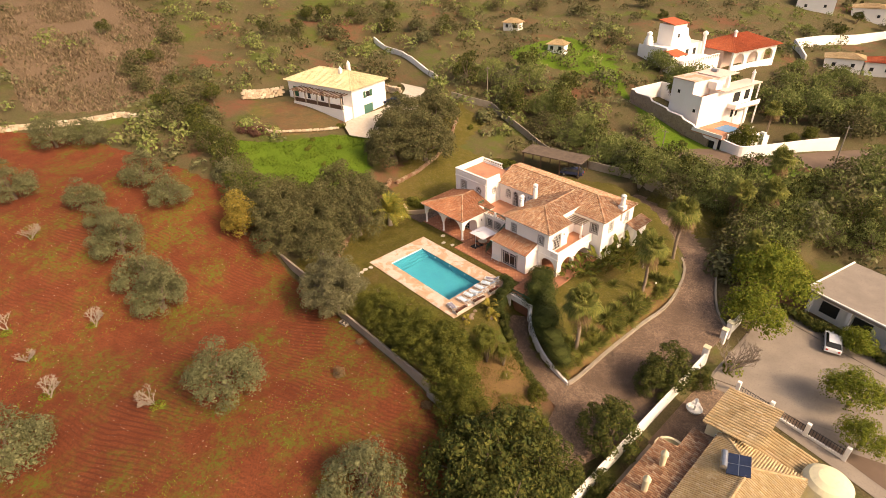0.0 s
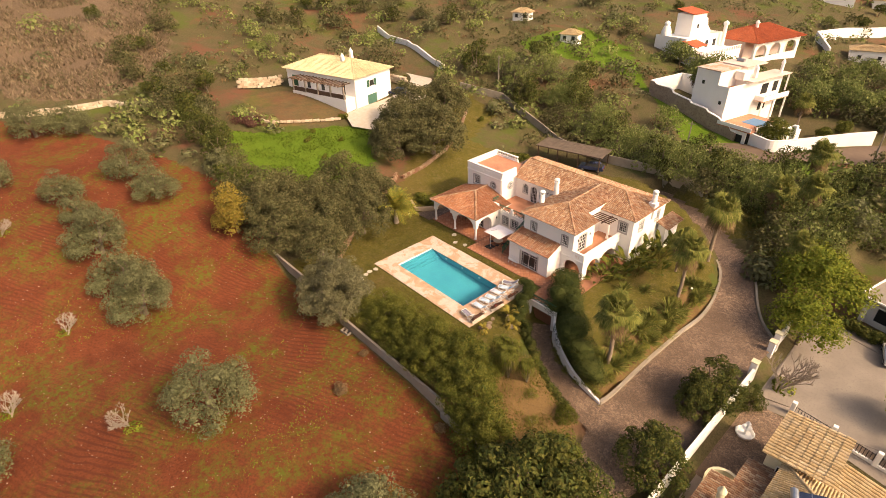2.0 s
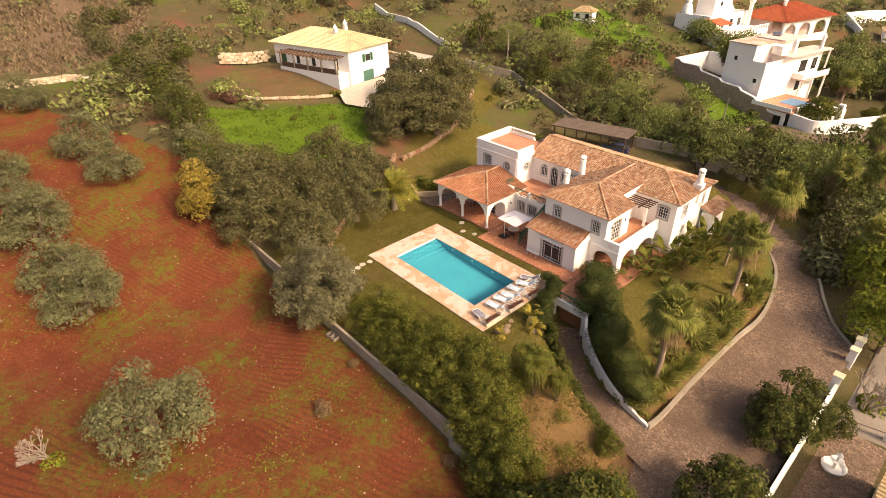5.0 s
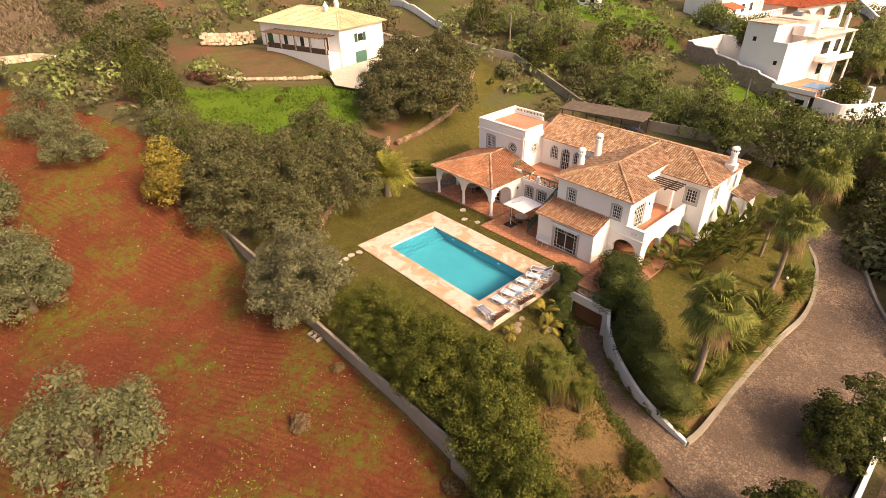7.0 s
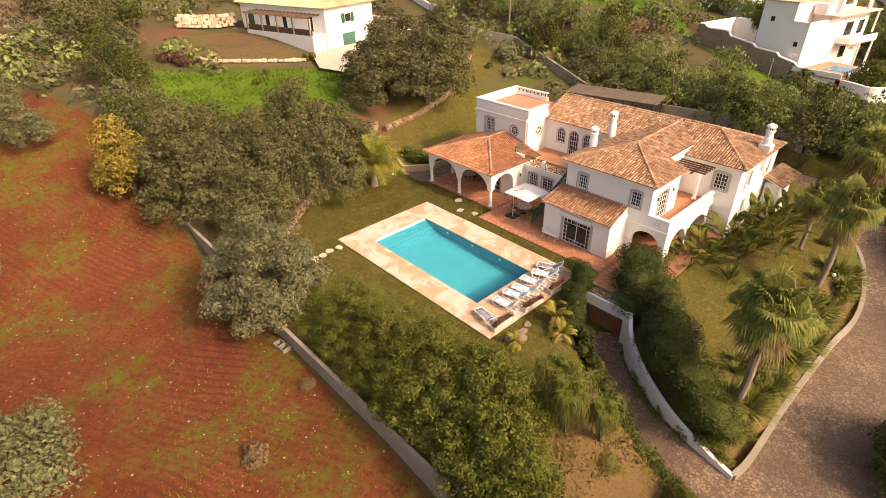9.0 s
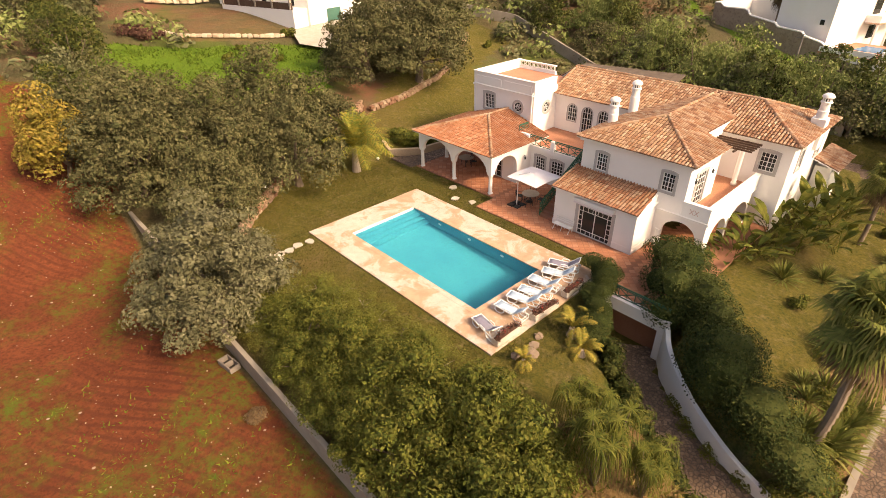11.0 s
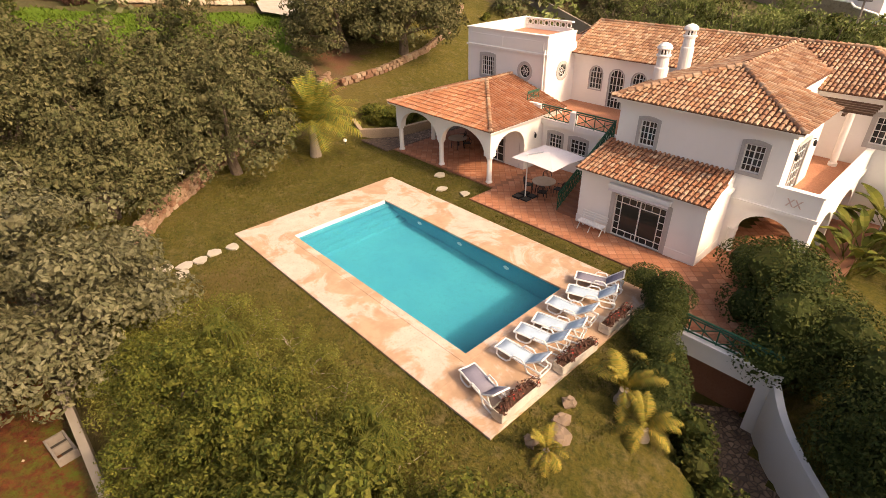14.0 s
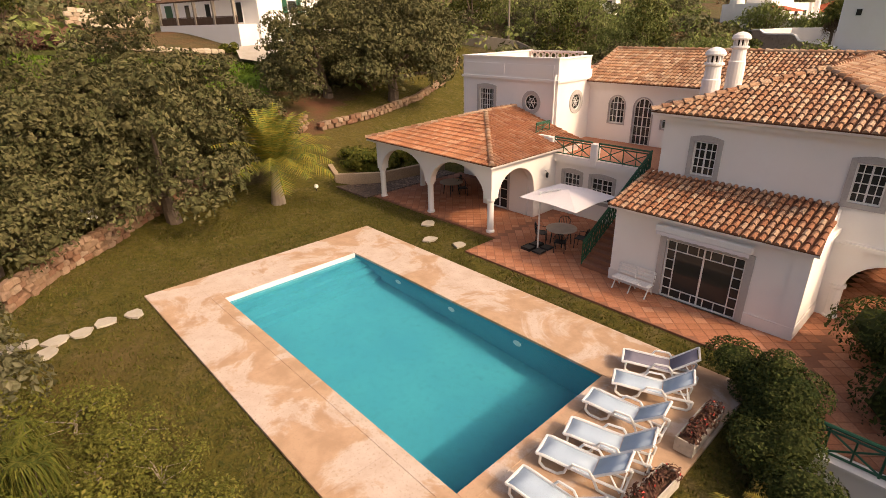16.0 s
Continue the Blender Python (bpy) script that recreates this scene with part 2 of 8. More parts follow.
def cobble_material():
    m, nt, bsdf, co = material("cobblestone")
    v = nt.nodes.new("ShaderNodeTexVoronoi")
    v.inputs["Scale"].default_value = 5.2
    nt.links.new(co, v.inputs["Vector"])
    e = nt.nodes.new("ShaderNodeTexVoronoi")
    e.feature = "DISTANCE_TO_EDGE"
    e.inputs["Scale"].default_value = 5.2
    nt.links.new(co, e.inputs["Vector"])
    sep = nt.nodes.new("ShaderNodeSeparateColor")
    nt.links.new(v.outputs["Color"], sep.inputs[0])
    c = mix_node(nt, sep.outputs[0], (0.165, 0.102, 0.065), (0.40, 0.265, 0.178))
    c = mix_node(nt, ramp_node(nt, noise_node(nt, co, 0.16, 5), 0.4, 0.68), c, (0.140, 0.086, 0.052))
    j = ramp_node(nt, e.outputs["Distance"], 0.0, 0.14)
    c = mix_node(nt, j, (0.085, 0.057, 0.040), c)
    nt.links.new(c, bsdf.inputs["Base Color"])
    bsdf.inputs["Roughness"].default_value = 0.85
    bump(nt, bsdf, j, 0.9, 0.04)
    return m


COBBLE = cobble_material()


def ground_material():
    """Ploughed red soil, lawn, fresh grass and dry scrub, each where the ground carries it."""
    m, nt, bsdf, co = material("ground_soil_and_grass")

    def att(n):
        a = nt.nodes.new("ShaderNodeAttribute")
        a.attribute_name = n
        return a.outputs["Fac"]

    def edge(n, soft=0.18):
        add = nt.nodes.new("ShaderNodeMath")
        add.operation = "ADD"
        nt.links.new(att(n), add.inputs[0])
        sub = nt.nodes.new("ShaderNodeMath")
        sub.operation = "MULTIPLY_ADD"
        nt.links.new(noise_node(nt, co, 0.9, 6, 0.7), sub.inputs[0])
        sub.inputs[1].default_value, sub.inputs[2].default_value = 0.7, -0.35
        nt.links.new(sub.outputs[0], add.inputs[1])
        return ramp_node(nt, add.outputs[0], 0.5 - soft, 0.5 + soft)

    broad, mid, fine = noise_node(nt, co, 0.05, 4), noise_node(nt, co, 0.35, 6, 0.7), noise_node(nt, co, 5.0, 5, 0.75)
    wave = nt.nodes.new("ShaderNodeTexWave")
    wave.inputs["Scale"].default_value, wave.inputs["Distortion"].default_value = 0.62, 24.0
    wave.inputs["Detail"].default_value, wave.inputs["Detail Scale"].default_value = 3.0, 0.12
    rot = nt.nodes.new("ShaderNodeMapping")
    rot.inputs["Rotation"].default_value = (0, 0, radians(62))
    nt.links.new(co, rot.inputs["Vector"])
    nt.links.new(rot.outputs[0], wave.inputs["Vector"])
    soil = mix_node(nt, ramp_node(nt, mid, 0.3, 0.72), (0.140, 0.036, 0.016), (0.220, 0.066, 0.028))
    soil = mix_node(nt, ramp_node(nt, fine, 0.45, 0.75), soil, (0.062, 0.020, 0.011))
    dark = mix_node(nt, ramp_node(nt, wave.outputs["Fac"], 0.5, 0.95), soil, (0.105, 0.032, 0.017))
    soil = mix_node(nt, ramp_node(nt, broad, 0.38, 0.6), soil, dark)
    weeds = nt.nodes.new("ShaderNodeMath")
    weeds.operation = "MULTIPLY"
    nt.links.new(ramp_node(nt, noise_node(nt, rot.outputs[0], 0.16, 5, 0.65), 0.47, 0.6), weeds.inputs[0])
    nt.links.new(ramp_node(nt, noise_node(nt, co, 1.6, 6, 0.8), 0.42, 0.62), weeds.inputs[1])
    soil = mix_node(nt, weeds.outputs[0], soil, (0.100, 0.125, 0.016))
    stones = nt.nodes.new("ShaderNodeTexVoronoi")
    stones.inputs["Scale"].default_value = 0.9
    nt.links.new(co, stones.inputs["Vector"])
    soil = mix_node(nt, ramp_node(nt, stones.outputs["Distance"], 0.075, 0.05), soil, (0.42, 0.30, 0.22))
    lawn = mix_node(nt, ramp_node(nt, mid, 0.3, 0.7), (0.098, 0.085, 0.016), (0.155, 0.118, 0.028))
    lawn = mix_node(nt, ramp_node(nt, noise_node(nt, co, 1.3, 6, 0.75), 0.50, 0.66), lawn, (0.185, 0.135, 0.055))
    lawn = mix_node(nt, ramp_node(nt, fine, 0.42, 0.7), lawn, (0.050, 0.054, 0.012))
    lawn = mix_node(nt, ramp_node(nt, broad, 0.58, 0.72), lawn, (0.145, 0.095, 0.036))
    fresh = mix_node(nt, ramp_node(nt, mid, 0.3, 0.7), (0.080, 0.145, 0.010), (0.120, 0.175, 0.018))
    fresh = mix_node(nt, ramp_node(nt, fine, 0.45, 0.75), fresh, (0.05, 0.08, 0.010))
    scrub = mix_node(nt, ramp_node(nt, mid, 0.3, 0.7), (0.150, 0.104, 0.056), (0.100, 0.096, 0.036))
    scrub = mix_node(nt, ramp_node(nt, fine, 0.42, 0.7), scrub, (0.06, 0.048, 0.022))
    scrub = mix_node(nt, ramp_node(nt, noise_node(nt, co, 0.07, 5, 0.7), 0.54, 0.64), scrub, (0.085, 0.10, 0.022))
    scrub = mix_node(nt, ramp_node(nt, noise_node(nt, co, 0.045, 5, 0.7), 0.56, 0.66), scrub, (0.165, 0.075, 0.043))
    tan = mix_node(nt, ramp_node(nt, fine, 0.35, 0.7), (0.175, 0.12, 0.075), (0.12, 0.08, 0.048))
    c = mix_node(nt, edge("dry"), scrub, tan)
    c = mix_node(nt, edge("soil"), c, soil)
    c = mix_node(nt, edge("fresh"), c, fresh)
    c = mix_node(nt, edge("lawn"), c, lawn)
    earth = mix_node(nt, ramp_node(nt, mid, 0.35, 0.7), (0.215, 0.132, 0.054), (0.150, 0.092, 0.040))
    earth = mix_node(nt, ramp_node(nt, fine, 0.5, 0.75), earth, (0.10, 0.062, 0.028))
    c = mix_node(nt, edge("earth"), c, earth)
    nt.links.new(c, bsdf.inputs["Base Color"])
    bsdf.inputs["Roughness"].default_value = 0.95
    bsdf.inputs["Specular IOR Level"].default_value = 0.1
    h = nt.nodes.new("ShaderNodeMath")
    h.operation = "ADD"
    clods = nt.nodes.new("ShaderNodeMath")
    clods.operation = "MULTIPLY_ADD"
    furrow = nt.nodes.new("ShaderNodeMath")
    furrow.operation = "MULTIPLY"
    nt.links.new(wave.outputs["Fac"], furrow.inputs[0])
    nt.links.new(att("soil"), furrow.inputs[1])
    nt.links.new(furrow.outputs[0], clods.inputs[0])
    clods.inputs[1].default_value = -0.12
    nt.links.new(fine, clods.inputs[2])
    nt.links.new(clods.outputs[0], h.inputs[0])
    nt.links.new(mid, h.inputs[1])
    bump(nt, bsdf, h.outputs[0], 0.85, 0.18)
    return m


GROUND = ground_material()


# ---- mesh helpers ----
def part(name, bm, mat, parent=None, label=""):
    me = bpy.data.meshes.new(name)
    bmesh.ops.recalc_face_normals(bm, faces=bm.faces)
    bm.to_mesh(me)
    bm.free()
    me.materials.append(mat)
    ob = new(name, me)
    if parent is not None:
        ob.parent = parent
    if label:
        tagged(ob, label)
    return ob


def raw(name, verts, faces, mat, parent=None, smooth=False, label=""):
    me = bpy.data.meshes.new(name)
    me.from_pydata([tuple(v) for v in verts], [], faces)
    me.materials.append(mat)
    if smooth:
        me.shade_smooth()
    ob = new(name, me)
    if parent is not None:
        ob.parent = parent
    if label:
        tagged(ob, label)
    return ob


def thing(name, label, category, group="", at=(0, 0, 0), kind=""):
    e = new(name)
    e.location = at
    return tagged(e, label, category, group, kind)


def bx(bm, x0, x1, y0, y1, z0, z1, m=None, bevel=0.0):
    r = bmesh.ops.create_cube(bm, size=1.0)
    vs = r["verts"]
    for v in vs:
        v.co = Vector((x0 + (v.co.x + 0.5) * (x1 - x0), y0 + (v.co.y + 0.5) * (y1 - y0), z0 + (v.co.z + 0.5) * (z1 - z0)))
        if m is not None:
            v.co = m @ v.co
    if bevel:
        es = list({e for v in vs for e in v.link_edges})
        bmesh.ops.bevel(bm, geom=es, offset=bevel, segments=1, affect="EDGES")
    return bm


def box(*a, m=None, bevel=0.0):
    return bx(bmesh.new(), *a, m=m, bevel=bevel)


def rod(bm, a, b, r0, r1=None, n=6, caps=True):
    """A tapered round bar from a to b."""
    a, b = Vector(a), Vector(b)
    r1 = r0 if r1 is None else r1
    d = (b - a)
    q = d.to_track_quat("Z", "Y")
    rings = []
    for p, r in ((a, r0), (b, r1)):
        rings.append([bm.verts.new(p + q @ Vector((math.cos(2 * math.pi * i / n) * r, math.sin(2 * math.pi * i / n) * r, 0))) for i in range(n)])
    for i in range(n):
        bm.faces.new((rings[0][i], rings[0][(i + 1) % n], rings[1][(i + 1) % n], rings[1][i]))
    if caps:
        bm.faces.new(rings[0][::-1])
        bm.faces.new(rings[1])
    return bm


def lathe(bm, prof, n=16, at=(0, 0, 0)):
    """A turned shape from (radius, height) pairs."""
    at = Vector(at)
    rings = [[bm.verts.new(at + Vector((max(r, 0.002) * math.cos(2 * math.pi * i / n), max(r, 0.002) * math.sin(2 * math.pi * i / n), z))) for i in range(n)] for r, z in prof]
    for k in range(len(rings) - 1):
        for i in range(n):
            bm.faces.new((rings[k][i], rings[k][(i + 1) % n], rings[k + 1][(i + 1) % n], rings[k + 1][i]))
    bm.faces.new(rings[0][::-1])
    bm.faces.new(rings[-1])
    return bm


def prism(bm, pts, d):
    """The flat outline pts, pushed along d."""
    d = Vector(d)
    a = [bm.verts.new(Vector(p)) for p in pts]
    b = [bm.verts.new(Vector(p) + d) for p in pts]
    bm.faces.new(a[::-1])
    bm.faces.new(b)
    for i in range(len(a)):
        j = (i + 1) % len(a)
        bm.faces.new((a[i], a[j], b[j], b[i]))
    return bm


def along(pts, step=0.5):
    """Points every step metres on a polyline."""
    out = []
    for a, b in zip(pts, pts[1:]):
        a, b = Vector(a), Vector(b)
        n = max(1, int((b - a).length / step))
        out += [a.lerp(b, i / n) for i in range(n)]
    return out + [Vector(pts[-1])]


def smooth_line(pts, per=6):
    """A Catmull-Rom curve through pts."""
    p = [Vector(q) for q in pts]
    p = [p[0] * 2 - p[1]] + p + [p[-1] * 2 - p[-2]]
    out = []
    for i in range(1, len(p) - 2):
        for k in range(per):
            t = k / per
            out.append(0.5 * (2 * p[i] + (p[i + 1] - p[i - 1]) * t + (2 * p[i - 1] - 5 * p[i] + 4 * p[i + 1] - p[i + 2]) * t * t + (3 * p[i] - p[i - 1] - 3 * p[i + 1] + p[i + 2]) * t ** 3))
    return out + [p[-2]]


def ribbon_wall(bm, pts, thick, low, high):
    """An upright wall along pts; low and high give the heights at a point."""
    n = len(pts)
    ring = []
    for i, p in enumerate(pts):
        d = (pts[min(i + 1, n - 1)] - pts[max(i - 1, 0)])
        d = Vector((d.x, d.y, 0)).normalized()
        s = Vector((-d.y, d.x, 0)) * thick / 2
        lo, hi = low(p), high(p)
        ring.append([bm.verts.new((p.x + s.x, p.y + s.y, lo)), bm.verts.new((p.x + s.x, p.y + s.y, hi)), bm.verts.new((p.x - s.x, p.y - s.y, hi)), bm.verts.new((p.x - s.x, p.y - s.y, lo))])
    for a, b in zip(ring, ring[1:]):
        for k in range(4):
            bm.faces.new((a[k], a[(k + 1) % 4], b[(k + 1) % 4], b[k]))
    bm.faces.new(ring[0])
    bm.faces.new(ring[-1][::-1])
    return bm


def lerp_table(v, table):
    for (a, za), (b, zb) in zip(table, table[1:]):
        if v <= b:
            t = max(0.0, (v - a) / (b - a))
            return za + (zb - za) * t
    return table[-1][1]


def step(a, b, v):
    t = min(1.0, max(0.0, (v - a) / (b - a)))
    return t * t * (3 - 2 * t)


def inside(x, y, poly):
    c = False
    for (x0, y0), (x1, y1) in zip(poly, poly[1:] + poly[:1]):
        if (y0 > y) != (y1 > y) and x < (x1 - x0) * (y - y0) / (y1 - y0) + x0:
            c = not c
    return c


def off_line(x, y, pts):
    """Distance to a polyline and the height there."""
    best = (1e9, 0)
    for a, b in zip(pts, pts[1:]):
        dx, dy = b[0] - a[0], b[1] - a[1]
        t = min(1, max(0, ((x - a[0]) * dx + (y - a[1]) * dy) / (dx * dx + dy * dy)))
        d = math.hypot(x - a[0] - t * dx, y - a[1] - t * dy)
        if d < best[0]:
            best = (d, a[2] + t * (b[2] - a[2]))
    return best


# ---- the lie of the land ----
SLOPE = [(-900, 120), (-400, 72), (-140, 25), (-68, 10.3), (-40, 7.2), (-28, 4.9), (-17, 1.9), (-12, 0.6), (-9, 0.0), (16, 0.0), (24, -1.0), (30, -2.9), (38, -3.9), (60, -4.8), (900, -12)]
ROAD_L = [(31.6, -14.0), (30.6, -9.0), (29.6, -6.0), (29.3, -3.4), (29.5, 4.0), (29.75, 11.0), (30.1, 15.3), (29.65, 19.5), (28.4, 24.2), (26.8, 27.2), (23.5, 30.8), (18.5, 35.0), (10.0, 38.0)]
ROAD_R = [(34.5, -16.0), (36.5, -9.7), (37.3, -4.5), (37.45, 2.0), (37.45, 8.0), (37.45, 12.0), (37.45, 17.3), (35.0, 19.6), (33.3, 22.6), (31.3, 27.0), (28.6, 31.5), (21.5, 38.0), (11.0, 41.5)]
ROAD_EDGE = [(p[0], p[1], 0) for p in ROAD_L]
ROAD_AREA = ROAD_L + ROAD_R[::-1]
DRIVE = [(18.2, 0.9, -2.7), (19.5, -1.0, -2.7), (21.6, -2.75, -2.8), (24.9, -4.5, -3.0), (29.2, -5.6, -3.25)]
GARDEN_R = [(16.5, 0.5), (19.8, 0.6), (20.8, -0.2), (22.3, -1.4), (24.9, -2.8), (27.4, -3.45), (29.0, -3.5), (29.3, 4.0), (29.55, 11.0), (29.9, 15.3), (29.45, 19.5), (28.2, 24.2), (26.6, 27.0), (23.3, 30.6), (18.3, 34.6), (16, 30)]


HILL = [(-60, 3.3), (-30, 3.3), (-9, 4.4), (0, 2.6), (6, 1.1), (12, 0.1), (18, 0.2), (24, 1.0), (30, 2.6), (38, 3.4), (80, 3.4)]


def road_z(x, y):
    return lerp_table(y, [(-16, -3.5), (-4, -3.3), (10, -3.2), (20, -3.15), (28, -2.8), (35, -2.2), (42, -1.4)])


def land(x, y):
    z = lerp_table(x, SLOPE)
    z += lerp_table(x, HILL) * step(36, 66, y) + max(0.0, y - 110) * 0.05 * step(80, -40, x)
    if -15.7 < y < 45 and -9.5 < x < 16:
        z = max(0.0, lerp_table(x, SLOPE)) - 0.09 + 0.6 * step(28, 45, y)
    if y < -15.7 and x < 40:
        z -= 1.3 * step(-15.7, -16.3, y) * step(-16, -4, x) * step(-34, -20, y) * 1.0
    if inside(x, y, GARDEN_R):
        z = lerp_table(x, [(16, -0.1), (22, -0.5), (27.5, -1.3), (29.4, -2.75), (32, -2.95)])
    if 9 < x < 38 and -17 < y < 42 and (inside(x, y, ROAD_AREA) or off_line(x, y, ROAD_EDGE)[0] < 0.6):
        z = road_z(x, y) - 0.08
    d, dz = off_line(x, y, DRIVE)
    if d < 2.6:
        z = min(z, dz - 0.08 + max(0.0, z - dz) * step(1.5, 2.6, d))
    if x > 37.6 and -20 < y < 60:
        z = lerp_table(x, [(37.6, -3.9), (39, -4.5), (60, -4.8)])
    if -1.6 < x < 14.3 and -7.0 < y < 1.6:
        z = -2.4
    return z


def rough_land(x, y):
    far = step(40, 140, math.hypot(x - 10, y - 5))
    wild = step(-14, -40, x) if y > -17 else 0.15
    n = noise.noise(Vector((x * 0.07, y * 0.07, 3.1)))
    return land(x, y) + n * (0.5 * wild + 2.0 * far) * (0.0 if -10 < x < 17 and -16 < y < 30 else 1.0) + noise.noise(Vector((x * 0.6, y * 0.6, 0))) * 0.04 * (1.0 if y < -17 else 0.2 if not (-10 < x < 17 and y < 30) else 0.0)


FIELD = [(-62, -29), (-44, -21), (-30, -15.5), (-22, -15.4), (-16, -16.4), (3, -16.9), (40, -17.3), (60, -120), (-140, -120)]
FRESH = [(-35.9, -12.9), (-43.2, -7.4), (-39.3, -2.7), (-36, 8.6), (-32.4, 14.6), (-22.7, 7.4), (-18, 3), (-16, -6), (-26.5, -13.6), (-30.4, -15.5)]
TERRACE = [(-57.7, 0.7), (-57, 9.5), (-39.9, 12.5), (-37, 8), (-41.3, -2.7)]
LAWN = [(-9.5, -16), (17.4, -16), (22, -8), (17.5, -1), (17.5, 1), (22.4, -2.4), (28, -3), (28.2, 4), (28.6, 12), (28.6, 20), (26, 27), (22, 31), (28, 36), (36, 27), (44, 40), (30, 46), (-4, 33), (-20, 27), (-24, 38), (-34, 40), (-20, 12), (-12, 3)]
BED = [(26.0, -1.5), (29.3, -3.4), (29.5, 4), (29.7, 12), (29.6, 20), (27.2, 20), (27.0, 12), (26.4, 4)]
EARTH = [(17, -16), (20, -8), (22.4, -5.0), (29, -8), (31, -15)]
GRASS2 = [(-30, 95), (-8, 70), (12, 52), (26, 58), (30, 66), (8, 66), (-20, 74), (-40, 66), (-48, 72), (-44, 92)]
DRYLAND = [(-140, -30), (-76, -34), (-70, -20), (-76, -6), (-110, 8), (-160, 0)]


def build_ground():
    def axis(lo, hi, n0, n1, res):
        mid = list(np.arange(n0, n1 + 0.01, res))
        left, right, s, v = [], [], res, n0
        while v > lo:
            s *= 1.22
            v -= s
            left.append(v)
        s, v = res, n1
        while v < hi:
            s *= 1.22
            v += s
            right.append(v)
        return left[::-1] + mid + right

    xs, ys = axis(-2400, 2400, -72, 56, 0.8), axis(-2400, 2400, -50, 78, 0.8)
    verts = [(x, y, rough_land(x, y)) for y in ys for x in xs]
    nx = len(xs)
    faces = [(j * nx + i, j * nx + i + 1, (j + 1) * nx + i + 1, (j + 1) * nx + i) for j in range(len(ys) - 1) for i in range(nx - 1)]
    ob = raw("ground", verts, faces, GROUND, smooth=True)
    for name, polys in (("soil", [FIELD]), ("fresh", [FRESH, GRASS2]), ("lawn", [LAWN]), ("earth", [EARTH, BED, TERRACE]), ("dry", [DRYLAND])):
        a = ob.data.attributes.new(name, "FLOAT", "POINT")
        a.data.foreach_set("value", [max([0.0] + [0.46 if p is TERRACE else 1.0 for p in polys if inside(v[0], v[1], p)]) for v in verts])
    tagged(ob, "hillside ground of red ploughed soil, lawn and dry scrub", "ground", kind="structure")


build_ground()


def strip(name, left, right, zf, mat, label, lift=0.0, cross=8):
    ln, rn = smooth_line([(*p, 0) for p in left], 8), smooth_line([(*p, 0) for p in right], 8)
    verts, faces = [], []
    for a, b in zip(ln, rn):
        for k in range(cross + 1):
            p = a.lerp(b, k / cross)
            verts.append((p.x, p.y, zf(p.x, p.y) + lift))
    w = cross + 1
    for i in range(len(ln) - 1):
        for k in range(cross):
            faces.append((i * w + k, i * w + k + 1, (i + 1) * w + k + 1, (i + 1) * w + k))
    return tagged(raw(name, verts, faces, mat, smooth=True), label, "road", kind="structure")


strip("road", ROAD_L, ROAD_R, road_z, COBBLE, "cobbled stone driveway with darker worn patches")


def drive_z(x, y):
    return off_line(x, y, DRIVE)[1]


def offset_line(pts, d):
    out = []
    for i, p in enumerate(pts):
        a, b = pts[max(i - 1, 0)], pts[min(i + 1, len(pts) - 1)]
        t = Vector((b[0] - a[0], b[1] - a[1])).normalized()
        out.append((p[0] - t.y * d, p[1] + t.x * d))
    return out


strip("driveway", offset_line(DRIVE + [(31.5, -6.2, -3.3)], 1.45), offset_line(DRIVE + [(31.5, -6.2, -3.3)], -1.45), drive_z, COBBLE, "narrow sunken cobbled driveway to the garage", 0.01, 4)


# ---- walls with openings ----
def wall(bm, o, u, n, length, z0, z1, holes=(), thick=0.28):
    """A wall from o along u, as thick as given along n, from z0 to z1, with rectangular or arched holes (u0, u1, z0, z1, rise)."""
    o, u, n = Vector(o), Vector(u).normalized(), Vector(n).normalized()
    us = sorted({0.0, length, *[h[0] for h in holes], *[h[1] for h in holes]})
    zs = sorted({z0, z1, *[h[2] for h in holes], *[h[3] for h in holes]})

    def at(a, z):
        return Vector((o.x + u.x * a, o.y + u.y * a, z))

    for a, b in zip(us, us[1:]):
        run = None
        for c, d in zip(zs, zs[1:]):
            free = any(h[0] - 1e-4 <= a and b <= h[1] + 1e-4 and h[2] - 1e-4 <= c and d <= h[3] + 1e-4 for h in holes)
            if not free:
                run = [c, d] if run is None else [run[0], d]
            if run and (free or d == zs[-1]):
                prism(bm, [at(a, run[0]), at(b, run[0]), at(b, run[1]), at(a, run[1])], n * thick)
                run = None
    for h in holes:
        if len(h) > 4 and h[4]:
            mid, half, spring = (h[0] + h[1]) / 2, (h[1] - h[0]) / 2, h[3] - h[4]
            k = 14
            arc = [(mid - half * math.cos(math.pi * i / k), spring + h[4] * math.sin(math.pi * i / k)) for i in range(k + 1)]
            for (a, c), (b, d) in zip(arc, arc[1:]):
                prism(bm, [at(a, c), at(b, d), at(b, h[3]), at(a, h[3])], n * thick)
    return bm


